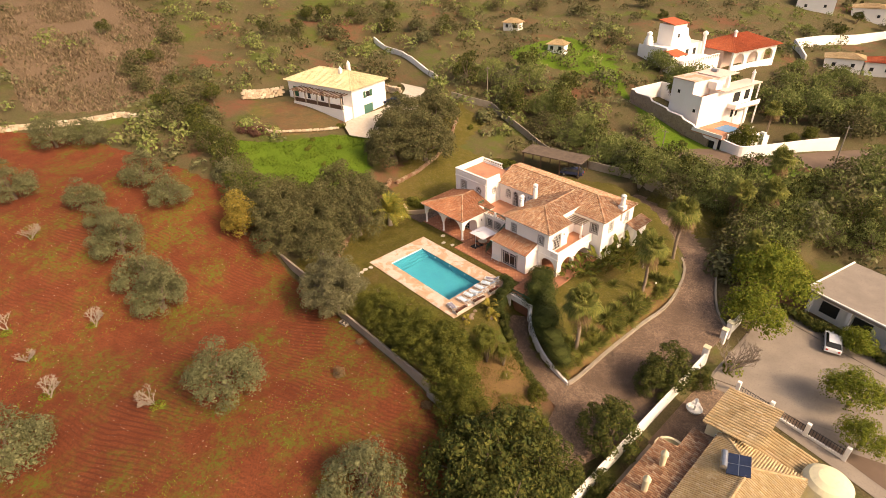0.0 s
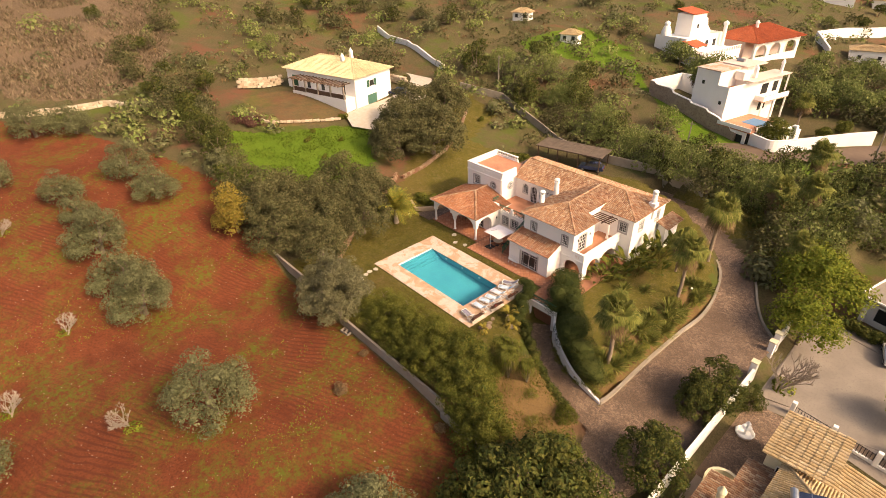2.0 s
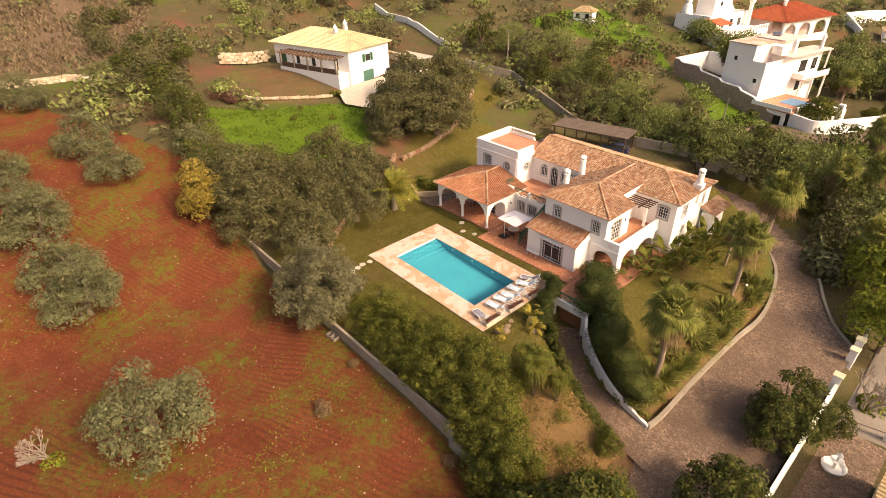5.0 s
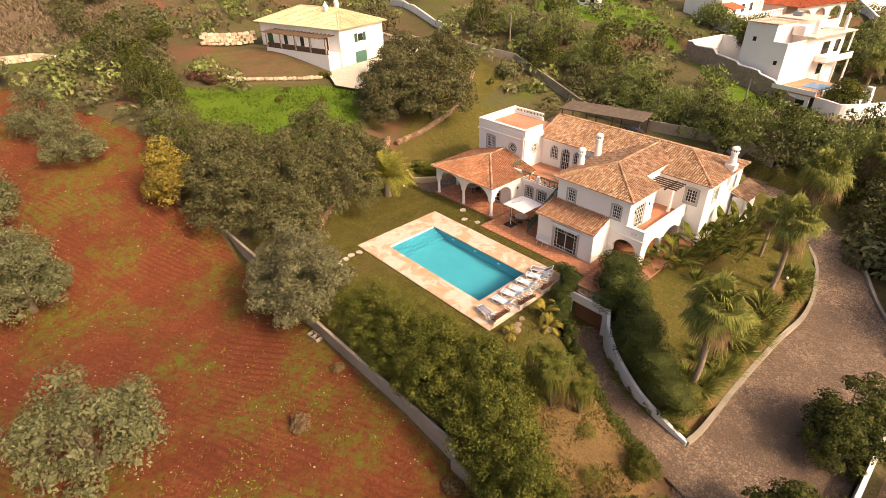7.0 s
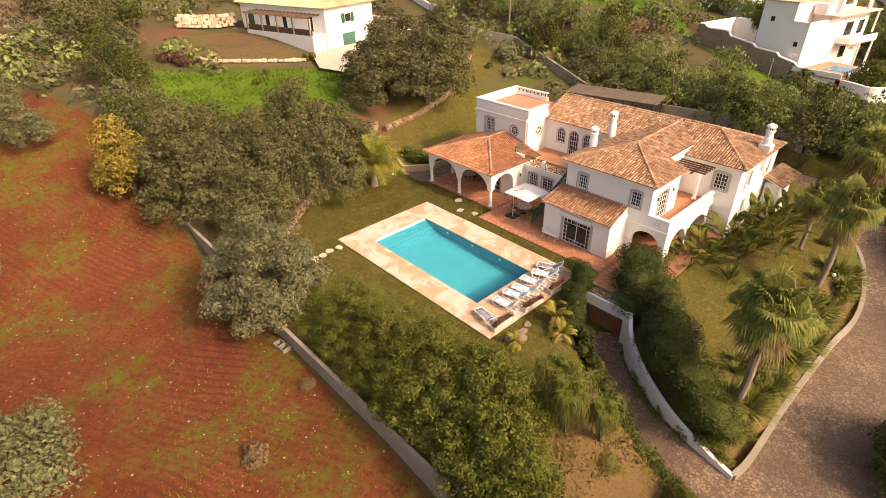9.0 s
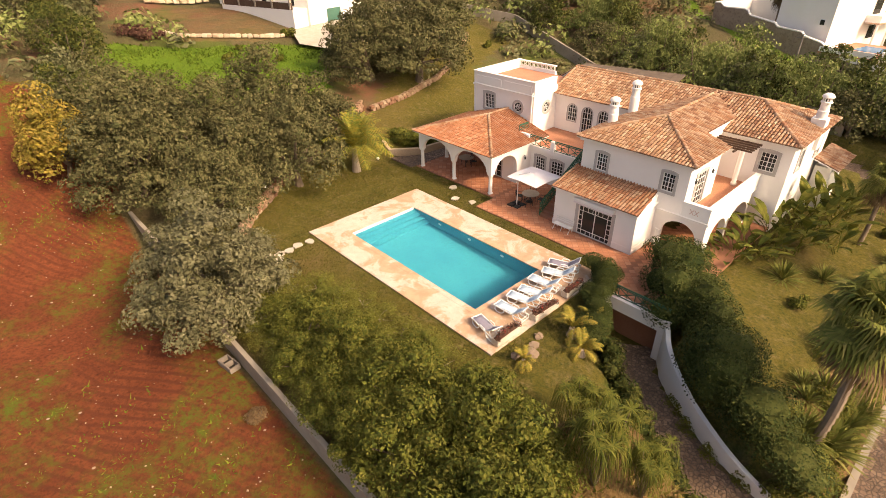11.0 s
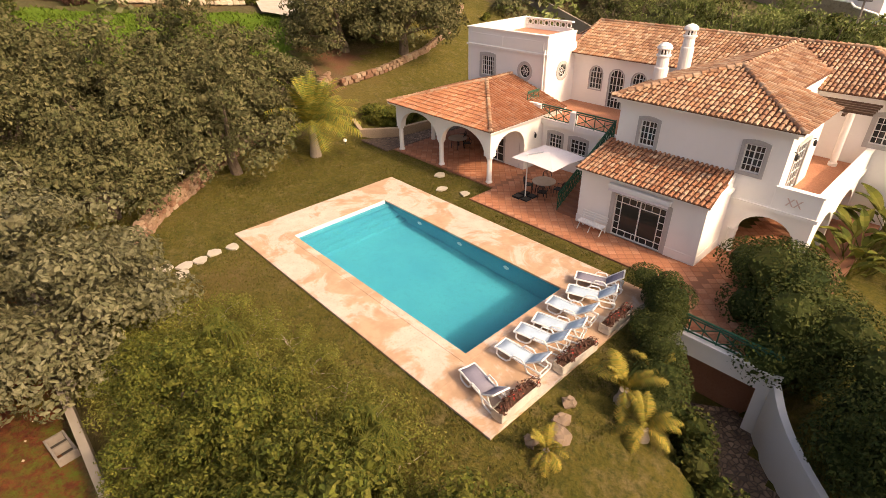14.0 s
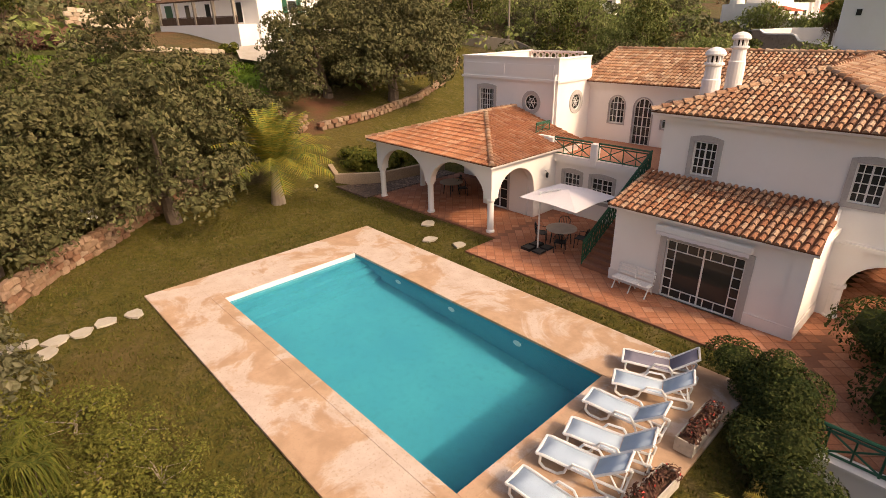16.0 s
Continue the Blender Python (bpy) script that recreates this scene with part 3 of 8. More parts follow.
def window(parent, o, u, n, w, h, cols=3, rows=4, arched=0.0, surround=0.2, name="window", tall=False, label=""):
    """A window whose outer face centre-bottom is o; u runs along the wall, n outwards."""
    o, u, n = Vector(o), Vector(u), Vector(n)
    up = Vector((0, 0, 1))

    def at(a, z, d):
        return o + u * a + up * z + n * d

    def outline(half, z0, z1, rise, k=10):
        pts = [(-half, z0), (half, z0), (half, z1 - rise)]
        if rise:
            pts += [(half * math.cos(math.pi * i / k), z1 - rise + rise * math.sin(math.pi * i / k)) for i in range(1, k)]
        return pts + [(-half, z1 - rise)]

    def ring(bm, inner, outer, d0, d1):
        m = len(inner)
        vi = [[bm.verts.new(at(a, z, d)) for a, z in p] for p, d in ((inner, d0), (outer, d0), (outer, d1), (inner, d1))]
        for i in range(m):
            j = (i + 1) % m
            for k in range(4):
                bm.faces.new((vi[k][i], vi[k][j], vi[(k + 1) % 4][j], vi[(k + 1) % 4][i]))

    rise = arched
    inner, outer = outline(w / 2, 0, h, rise), outline(w / 2 + surround, -surround if not tall else 0, h + surround, rise + (surround if rise else 0) if rise else 0)
    if not rise:
        k = 8
        bow = lambda hw, z0, z1, up=0.10: [(-hw, z0), (hw, z0)] + [(hw * (1 - 2 * i / k), z1 + (up * math.sin(math.pi * i / k) if 0 < i < k else 0)) for i in range(k + 1)]
        inner = bow(w / 2, 0, h, 0.0)
        outer = bow(w / 2 + surround, -surround if not tall else 0, h + surround - 0.04)
    bm = bmesh.new()
    ring(bm, inner, outer, -0.05, 0.045)
    win = part(name, bm, GREY, parent, label)
    f2 = [(a * (w / 2 - 0.05) / (w / 2), 0.05 + z * (h - 0.1) / h) for a, z in inner]
    bm = bmesh.new()
    ring(bm, f2, inner, -0.10, -0.02)
    part("window_frame", bm, FRAME, win, "white painted frame")
    for i in range(1, cols):
        a = -w / 2 + w * i / cols
        top = h - 0.05 - (rise * (1 - math.sqrt(max(0, 1 - (2 * a / w) ** 2))) if rise else 0)
        c = at(a, (0.05 + top) / 2, -0.055)
        t = 0.05 if (cols % 2 == 0 and i == cols // 2) else 0.024
        m = Matrix((( u.x, n.x, 0, c.x), (u.y, n.y, 0, c.y), (0, 0, 1, c.z), (0, 0, 0, 1)))
        part("mullion", box(-t / 2, t / 2, -0.02, 0.02, -(top - 0.05) / 2, (top - 0.05) / 2, m=m), FRAME, win)
    for j in range(1, rows):
        z = h * j / rows
        half = w / 2
        if rise and z > h - rise:
            half *= math.sqrt(max(0.05, 1 - ((z - h + rise) / rise) ** 2))
        c = at(0, z, -0.055)
        m = Matrix((( u.x, n.x, 0, c.x), (u.y, n.y, 0, c.y), (0, 0, 1, c.z), (0, 0, 0, 1)))
        part("glazing_bar", box(-half + 0.03, half - 0.03, -0.018, 0.018, -0.013, 0.013, m=m), FRAME, win)
    bm = bmesh.new()
    bm.faces.new([bm.verts.new(at(a, z, -0.075)) for a, z in inner])
    part("pane", bm, GLASS, win)
    return win


def tile_slope(poly, e0, udir, vdir, name, parent, mat, single=False, pitch=0.22, course=0.37, rad=0.080):
    """Barrel tiles laid on the slope with outline poly (world points), eave start e0, along udir, uphill vdir."""
    e0, u, v = Vector(e0), Vector(udir).normalized(), Vector(vdir).normalized()
    nrm = u.cross(v).normalized()
    if nrm.z < 0:
        nrm = -nrm
    p2 = [((Vector(p) - e0).dot(u), (Vector(p) - e0).dot(v)) for p in poly]
    umax, vmax, umin = max(p[0] for p in p2), max(p[1] for p in p2), min(p[0] for p in p2)
    bm = bmesh.new()
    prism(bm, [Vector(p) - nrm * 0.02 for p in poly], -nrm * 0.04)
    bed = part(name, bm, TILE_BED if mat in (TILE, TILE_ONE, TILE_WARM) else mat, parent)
    if mat in (TILE, TILE_WARM):
        part("eave_board", prism(bmesh.new(), [Vector(p) - nrm * 0.062 for p in poly], -nrm * 0.08), WHITE, parent)
    verts, faces, rnd = [], [], random.Random(len(poly) + int(abs(e0.x * 7 + e0.y * 3)))
    k = 4

    def barrel(cu, cv, ln, tilt):
        base = len(verts)
        for r, (w0, rr) in enumerate(((0.0, rad * 1.08), (ln, rad * 0.86))):
            lift = (0.035 if r == 0 else 0.0)
            for i in range(k + 1):
                a = math.pi * i / k
                q = e0 + u * (cu + rr * math.cos(a) + tilt * w0) + v * (cv + w0) + nrm * (rr * math.sin(a) + lift - 0.02)
                verts.append(q)
        for i in range(k):
            faces.append((base + i, base + i + 1, base + k + 2 + i, base + k + 1 + i))
        faces.append(tuple(base + i for i in range(k + 1)))

    done = 0
    nu, nv = int((umax - umin) / pitch), int(vmax / course) + 1
    shared = None
    for i in range(nu + 1):
        cu = umin + (i + 0.5) * pitch
        for j in range(nv):
            cv = j * course - 0.05
            if not inside(cu, max(cv + 0.19, 0.02), p2):
                continue
            if single and done < 300:
                if shared is None:
                    lv, lf = [], []
                    for r, (w0, rr) in enumerate(((0.0, rad * 1.08), (course * 1.12, rad * 0.86))):
                        for m_ in range(k + 1):
                            a = math.pi * m_ / k
                            lv.append((rr * math.cos(a), w0, rr * math.sin(a) + (0.035 if r == 0 else 0) - 0.02))
                    lf = [(m_, m_ + 1, k + 2 + m_, k + 1 + m_) for m_ in range(k)] + [tuple(range(k + 1))]
                    shared = bpy.data.meshes.new("roof_tile")
                    shared.from_pydata(lv, [], lf)
                    shared.materials.append(TILE_ONE)
                ob = new("roof_tile", shared)
                q = e0 + u * (cu + rnd.uniform(-0.008, 0.008)) + v * (cv + rnd.uniform(-0.015, 0.015))
                ob.matrix_basis = Matrix(((u.x, v.x, nrm.x, q.x), (u.y, v.y, nrm.y, q.y), (u.z, v.z, nrm.z, q.z), (0, 0, 0, 1))) @ pose(0, 0, 0, 0, 0, rnd.uniform(-1.5, 1.5))
                ob.parent = bed
                done += 1
            else:
                barrel(cu + rnd.uniform(-0.008, 0.008), cv + rnd.uniform(-0.015, 0.015), course * 1.12, rnd.uniform(-0.02, 0.02))
    if verts:
        tagged(raw("roof_tiles", verts, faces, mat, bed), kind="stuff")
    return bed


def ridge_tiles(a, b, parent, mat=None, rad=0.125):
    """Cap tiles along a hip or ridge."""
    mat = mat or TILE
    a, b = Vector(a), Vector(b)
    d = (b - a).normalized()
    s = d.cross(Vector((0, 0, 1))).normalized()
    up = s.cross(d)
    n = max(1, int((b - a).length / 0.36))
    verts, faces, k = [], [], 6
    for i in range(n):
        base = len(verts)
        for r, (t, rr) in enumerate(((i / n, rad * 1.1), ((i + 1.12) / n, rad * 0.88))):
            for m in range(k + 1):
                w = math.pi * m / k
                verts.append(a.lerp(b, min(t, 1.03)) + s * rr * math.cos(w) + up * (rr * math.sin(w) + (0.03 if r == 0 else 0)))
        faces += [(base + m, base + m + 1, base + k + 2 + m, base + k + 1 + m) for m in range(k)] + [tuple(base + m for m in range(k + 1))]
    return tagged(raw("ridge_tiles", verts, faces, mat, parent), kind="stuff")


def hip_roof(parent, x0, x1, y0, y1, ze, zr, mat, name="roof", ridge_axis="x", ends=(True, True)):
    """A plain hipped roof over a rectangle; ze eave, zr ridge."""
    if ridge_axis == "x":
        hw = (y1 - y0) / 2
        ra = Vector((x0 + (hw if ends[0] else 0), (y0 + y1) / 2, zr))
        rb = Vector((x1 - (hw if ends[1] else 0), (y0 + y1) / 2, zr))
    else:
        hw = (x1 - x0) / 2
        ra = Vector(((x0 + x1) / 2, y0 + (hw if ends[0] else 0), zr))
        rb = Vector(((x0 + x1) / 2, y1 - (hw if ends[1] else 0), zr))
    c = [Vector((x0, y0, ze)), Vector((x1, y0, ze)), Vector((x1, y1, ze)), Vector((x0, y1, ze))]
    if ridge_axis == "x":
        tops = [(ra, rb), (rb, rb), (rb, ra), (ra, ra)]
    else:
        tops = [(ra, ra), (ra, rb), (rb, rb), (rb, ra)]
    for i in range(4):
        a, b = c[i], c[(i + 1) % 4]
        t0, t1 = tops[i]
        poly = [a, b, t1] + ([t0] if (t0 - t1).length > 0.05 else [])
        if (b - a).length < 0.05:
            continue
        u = (b - a).normalized()
        v = (t1 - a) - u * (t1 - a).dot(u)
        tile_slope(poly, a, u, v, name, parent, mat)
    for p, q in ((c[0], ra), (c[3], ra if ridge_axis == "x" else rb), (c[1], rb if ridge_axis == "x" else ra), (c[2], rb), (ra, rb)):
        if (p - q).length > 0.2:
            ridge_tiles(p, q, parent, mat)


# ---- the villa ----
villa = thing("villa", "large white rendered villa with clay tile roofs and arches", "house")
X, Y, NX, NY = Vector((1, 0, 0)), Vector((0, 1, 0)), Vector((-1, 0, 0)), Vector((0, -1, 0))


def villa_wall(o, u, n, length, z0, z1, holes=(), thick=0.28, name="wall"):
    return part(name, wall(bmesh.new(), o, u, n, length, z0, z1, holes, thick), WHITE, villa)


# single-storey room in front, with the wide glazed door
AX0, AX1, AY = 8.95, 15.0, 5.43
villa_wall((AX0, AY, 0), X, Y, AX1 - AX0, -0.2, 2.98, [(1.95, 4.45, 0.0, 2.15)])
villa_wall((AX1 - 0.28, AY + 0.28, 0), Y, X, 2.3, -0.2, 3.0)
villa_wall((AX0, AY + 0.28, 0), Y, X, 2.3, -0.2, 3.0)
for q in ((AX0 - 0.03, 10.68, AY - 0.035, AY - 0.003), (13.62, AX1 + 0.03, AY - 0.035, AY - 0.003), (AX1 + 0.003, AX1 + 0.035, AY, 7.8)):
    part("plinth", box(*q, -0.1, 0.42), WHITE, villa)
part("corner_pilaster", bx(bmesh.new(), AX1 - 0.42, AX1 + 0.03, AY - 0.03, AY - 0.004, 0.42, 2.95), WHITE, villa)
part("cornice", bx(bx(bmesh.new(), AX0 - 0.12, AX1 + 0.12, AY - 0.14, AY - 0.004, 2.86, 2.99), AX1 + 0.004, AX1 + 0.12, AY, 7.8, 2.86, 2.99), WHITE, villa)
door = window(villa, (12.15, AY, 0.02), X, NY, 2.5, 2.13, cols=2, rows=1, surround=0.22, name="sliding_door", tall=True, label="white framed sliding glass door with grey surround")
for x in (-0.93, 0.93):
    part("mullion", box(12.15 + x - 0.014, 12.15 + x + 0.014, AY + 0.035, AY + 0.075, 0.07, 2.1), FRAME, door)
for z in (0.36, 1.78):
    part("glazing_bar", box(10.95, 13.35, AY + 0.037, AY + 0.073, z - 0.014, z + 0.014), FRAME, door)
for x in (-0.55, -0.2, 0.2, 0.55):
    for z0, z1 in ((0.07, 0.346), (1.794, 2.1)):
        part("glazing_bar", box(12.15 + x - 0.012, 12.15 + x + 0.012, AY + 0.039, AY + 0.071, z0, z1), FRAME, door)
for z in (0.72, 1.07, 1.42):
    for x0, x1 in ((10.95, 11.206), (13.094, 13.35)):
        part("glazing_bar", box(x0, x1, AY + 0.039, AY + 0.071, z - 0.012, z + 0.012), FRAME, door)
part("awning_box", box(10.55, 13.55, AY - 0.26, AY - 0.01, 2.42, 2.66, bevel=0.03), FRAME, villa, "rolled white awning")
verts, faces = [], []
for i in range(61):
    x = 10.6 + i * 2.9 / 60
    dz = 0.03 * abs(math.sin(i * math.pi / 5))
    verts += [(x, AY - 0.27, 2.44), (x, AY - 0.28, 2.30 + dz)]
raw("awning_valance", verts, [(2 * i, 2 * i + 1, 2 * i + 3, 2 * i + 2) for i in range(60)], CANVAS, villa)

# two-storey main block
MX0, MX1, MY = 9.15, 16.65, 7.85
ZE = 5.93
villa_wall((MX0, MY, 0), X, Y, MX1 - MX0, 2.4, ZE, [(1.17, 1.97, 3.78, 5.0), (5.87, 6.67, 3.78, 5.0)])
villa_wall((MX0, MY + 0.28, 0), Y, X, 7.4, -0.2, ZE)
villa_wall((MX1 - 0.28, MY + 0.28, 0), Y, X, 3.9, 2.4, ZE, [(0.9, 2.3, 2.75, 4.95)])
villa_wall((MX1 - 0.28, 11.9, 0), NX, Y, 1.6, 2.4, ZE)
villa_wall((15.0, 12.15, 0), Y, X, 3.4, 2.4, ZE)
villa_wall((MX0, MY + 0.3, 0), X, Y, 5.8, -0.2, 2.4)
window(villa, (10.72, MY, 3.8), X, NY, 0.8, 1.2, cols=4, rows=4, surround=0.16)
window(villa, (15.42, MY, 3.8), X, NY, 0.8, 1.2, cols=4, rows=4, surround=0.16)
window(villa, (MX1, 9.7, 2.77), Y, X, 1.4, 2.15, cols=4, rows=5, surround=0.16, name="balcony_door", tall=True, label="glazed double door with grey surround")
part("string_course", bx(bmesh.new(), MX1 - 1.6, MX1 + 0.04, MY - 0.05, MY - 0.004, 2.4, 2.52), WHITE, villa)

# arcade and balcony
BX1 = 18.3
part("arch_pier", box(14.97, 15.32, MY + 0.01, MY + 0.37, -0.3, 2.6), WHITE, villa)
villa_wall((15.3, MY - 0.02, 0), X, Y, BX1 - 15.3, -0.3, 2.62, [(0.25, 2.55, -0.3, 2.1, 1.05)], 0.4, "arch_wall")
villa_wall((BX1 - 0.4, MY + 0.4, 0), Y, X, 6.7, -0.5, 2.62, [(0.5, 2.9, -0.5, 2.1, 1.05), (3.3, 6.4, -0.5, 2.1, 1.05)], 0.4, "arch_wall")
part("column", lathe(bmesh.new(), [(0.22, -0.1), (0.22, 0.05), (0.17, 0.08), (0.17, 1.0), (0.22, 1.05), (0.22, 1.15)], 14, (15.42, 7.95, 0)), WHITE, villa)
part("balcony_floor", box(MX1, BX1, MY, 15.4, 2.5, 2.66), TERRA, villa, "terracotta tiled balcony floor")
part("arcade_ceiling", box(14.8, BX1 - 0.1, MY + 0.4, 15.3, 2.40, 2.49), WHITE, villa)
part("recess_floor", box(15.1, MX1, 12.1, 15.4, 2.5, 2.66), TERRA, villa, "terracotta tiled balcony floor")
for a in ((MX1 - 0.05, BX1 + 0.04, MY - 0.06, MY + 0.16, 2.55, 3.5), (BX1 - 0.18, BX1 + 0.04, MY + 0.16, 15.38, 2.55, 3.5)):
    part("parapet", box(*a, bevel=0.015), WHITE, villa)
part("parapet_coping", bx(bx(bmesh.new(), MX1 - 0.05, BX1 + 0.09, MY - 0.11, MY + 0.2, 3.5, 3.57), BX1 - 0.22, BX1 + 0.09, MY + 0.2, 15.38, 3.5, 3.57), WHITE, villa)
part("balcony_moulding", bx(bx(bmesh.new(), 15.3, BX1 + 0.1, MY - 0.12, MY - 0.03, 2.42, 2.58), BX1 + 0.004, BX1 + 0.1, MY - 0.03, 15.38, 2.42, 2.58), WHITE, villa)
bm = bmesh.new()
for i in range(2):
    cx = 17.25 + i * 0.3
    for s in (-1, 1):
        prism(bm, [(cx - 0.12 * s - 0.03, MY - 0.075, 2.86), (cx - 0.12 * s + 0.03, MY - 0.075, 2.86), (cx + 0.12 * s + 0.03, MY - 0.075, 3.2), (cx + 0.12 * s - 0.03, MY - 0.075, 3.2)], (0, 0.012, 0))
part("lattice_panel", bm, PINKISH, villa, "pierced lattice ornament")
for i in range(5):
    part("pergola_beam", box(15.35, 18.1, 12.9 + i * 0.42, 12.97 + i * 0.42, 5.62, 5.74), WOOD, villa, "dark timber pergola beam")
part("pergola_bearer", box(17.05, 17.17, 12.6, 15.05, 5.5, 5.618), WOOD, villa)
part("balcony_column", lathe(bmesh.new(), [(0.2, 2.66), (0.2, 2.8), (0.15, 2.84), (0.15, 5.3), (0.2, 5.35), (0.2, 5.5)], 14, (17.1, 14.5, 0)), WHITE, villa)
part("air_conditioner", box(15.4, 15.72, 12.9, 13.7, 2.75, 3.35, bevel=0.03), FRAME, villa, "white air conditioning unit")

# long back wing
WX1, WY, WYB = 19.85, 15.4, 22.8
villa_wall((1.2, WY, 0), X, Y, 14.0, 2.7, ZE, [(1.35, 2.25, 3.75, 5.2, 0.45), (2.8, 3.8, 2.75, 5.2, 0.5), (4.35, 5.25, 3.75, 5.2, 0.45), (6.0, 6.9, 3.75, 5.2, 0.45)])
for cx in (3.0, 6.0, 7.65):
    window(villa, (cx, WY, 3.77), X, NY, 0.9, 1.43, cols=4, rows=4, arched=0.45, surround=0.06, name="arched_window")
window(villa, (4.5, WY, 2.77), X, NY, 1.0, 2.43, cols=4, rows=5, arched=0.5, surround=0.06, name="french_door", tall=True, label="white arched french door")
villa_wall((15.0, WY, 0), X, Y, WX1 - 15.0, -0.6, ZE, [(3.0, 4.0, 3.75, 5.05)])
window(villa, (18.5, WY, 3.77), X, NY, 1.0, 1.28, cols=4, rows=4, surround=0.2)
villa_wall((WX1 - 0.28, WY + 0.28, 0), Y, X, WYB - WY - 0.28, -0.8, ZE, [(1.3, 2.1, 3.75, 5.05), (5.2, 6.0, 3.75, 5.05)])
window(villa, (WX1, WY + 1.98, 3.77), Y, X, 0.8, 1.28, cols=4, rows=4, surround=0.2)
window(villa, (WX1, WY + 5.88, 3.77), Y, X, 0.8, 1.28, cols=4, rows=4, surround=0.2)
villa_wall((-1.2, WYB, 0), X, Y, WX1 + 1.2, -0.3, ZE)
villa_wall((-1.2, 18.5, 0), Y, X, 4.3, -0.3, ZE)

# roofs of the two upper blocks
RZ = 7.35
ex0, ex1, ey0 = 8.78, 17.05, 7.43
apex = Vector((12.9, 11.55, 7.25))
joint = Vector((12.9, 19.1, RZ))
vx = Vector((ex0, ey0, ZE))
part("roof_slab", prism(bmesh.new(), [(ex0 + 0.1, ey0 + 0.1, ZE - 0.16), (ex1 - 0.1, ey0 + 0.1, ZE - 0.16), (ex1 - 0.1, 12.2, ZE - 0.16), (15.4, 12.2, ZE - 0.16), (15.4, 15.4, ZE - 0.16), (ex0 + 0.1, 15.4, ZE - 0.16)], (0, 0, 0.1)), WHITE, villa)
part("roof_slab", box(1.2, 20.15, 15.08, 23.1, ZE - 0.16, ZE - 0.06), WHITE, villa)
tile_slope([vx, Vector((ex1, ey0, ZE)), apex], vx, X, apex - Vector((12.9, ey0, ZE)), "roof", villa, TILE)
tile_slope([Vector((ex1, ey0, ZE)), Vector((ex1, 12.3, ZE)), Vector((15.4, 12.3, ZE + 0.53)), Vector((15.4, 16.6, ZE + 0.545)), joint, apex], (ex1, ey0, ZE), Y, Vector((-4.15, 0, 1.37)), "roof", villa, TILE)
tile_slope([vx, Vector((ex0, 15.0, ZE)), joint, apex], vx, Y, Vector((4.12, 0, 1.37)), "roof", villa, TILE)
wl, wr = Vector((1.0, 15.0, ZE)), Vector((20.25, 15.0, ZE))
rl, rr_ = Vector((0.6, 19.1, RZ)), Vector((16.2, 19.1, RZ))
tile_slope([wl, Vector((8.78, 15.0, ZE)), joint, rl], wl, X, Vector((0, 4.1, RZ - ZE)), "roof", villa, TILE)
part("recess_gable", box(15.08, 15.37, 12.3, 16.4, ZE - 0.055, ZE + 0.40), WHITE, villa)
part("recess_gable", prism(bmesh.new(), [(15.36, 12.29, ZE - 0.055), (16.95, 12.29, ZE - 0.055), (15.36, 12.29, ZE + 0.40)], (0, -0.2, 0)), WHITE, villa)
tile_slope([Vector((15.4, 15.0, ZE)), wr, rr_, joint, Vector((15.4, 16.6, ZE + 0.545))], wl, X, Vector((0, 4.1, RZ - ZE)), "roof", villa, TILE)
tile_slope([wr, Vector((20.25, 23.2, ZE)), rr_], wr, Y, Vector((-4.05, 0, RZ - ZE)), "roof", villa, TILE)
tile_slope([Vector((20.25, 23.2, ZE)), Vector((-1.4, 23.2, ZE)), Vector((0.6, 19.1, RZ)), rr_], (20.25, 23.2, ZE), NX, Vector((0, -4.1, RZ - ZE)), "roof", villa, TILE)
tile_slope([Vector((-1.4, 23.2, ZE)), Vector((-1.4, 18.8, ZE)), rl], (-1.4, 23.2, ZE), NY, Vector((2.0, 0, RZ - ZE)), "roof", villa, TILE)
for a, b in ((vx, apex), (Vector((ex1, ey0, ZE)), apex), (apex, joint), (rl, rr_), (wr, rr_), (Vector((20.25, 23.2, ZE)), rr_), (wl, rl)):
    ridge_tiles(a, b, villa)
# eave mouldings
for q in ((MX0 - 0.18, MX1 + 0.18, MY - 0.2, MY - 0.004), (MX1 + 0.004, MX1 + 0.18, MY, 11.9), (1.2, 9.1, WY - 0.18, WY - 0.004), (15.0, WX1 + 0.18, WY - 0.18, WY - 0.004), (WX1 + 0.004, WX1 + 0.18, WY, WYB)):
    part("eave_moulding", box(*q, ZE - 0.32, ZE - 0.17), WHITE, villa)

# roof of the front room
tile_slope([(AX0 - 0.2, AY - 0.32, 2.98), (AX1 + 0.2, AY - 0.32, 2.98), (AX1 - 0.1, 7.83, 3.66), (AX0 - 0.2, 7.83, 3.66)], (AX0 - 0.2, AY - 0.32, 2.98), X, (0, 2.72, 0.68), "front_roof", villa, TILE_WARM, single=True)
prism_r = bmesh.new()
prism(prism_r, [(AX1 - 0.02, AY + 0.1, 2.98), (AX1 - 0.02, 7.83, 2.98), (AX1 - 0.02, 7.83, 3.55)], (-0.2, 0, 0))
part("gable", prism_r, WHITE, villa)
part("gable", prism(bmesh.new(), [(AX0 + 0.2, AY + 0.1, 2.98), (AX0 + 0.2, 7.83, 2.98), (AX0 + 0.2, 7.83, 3.55)], (-0.2, 0, 0)), WHITE, villa)

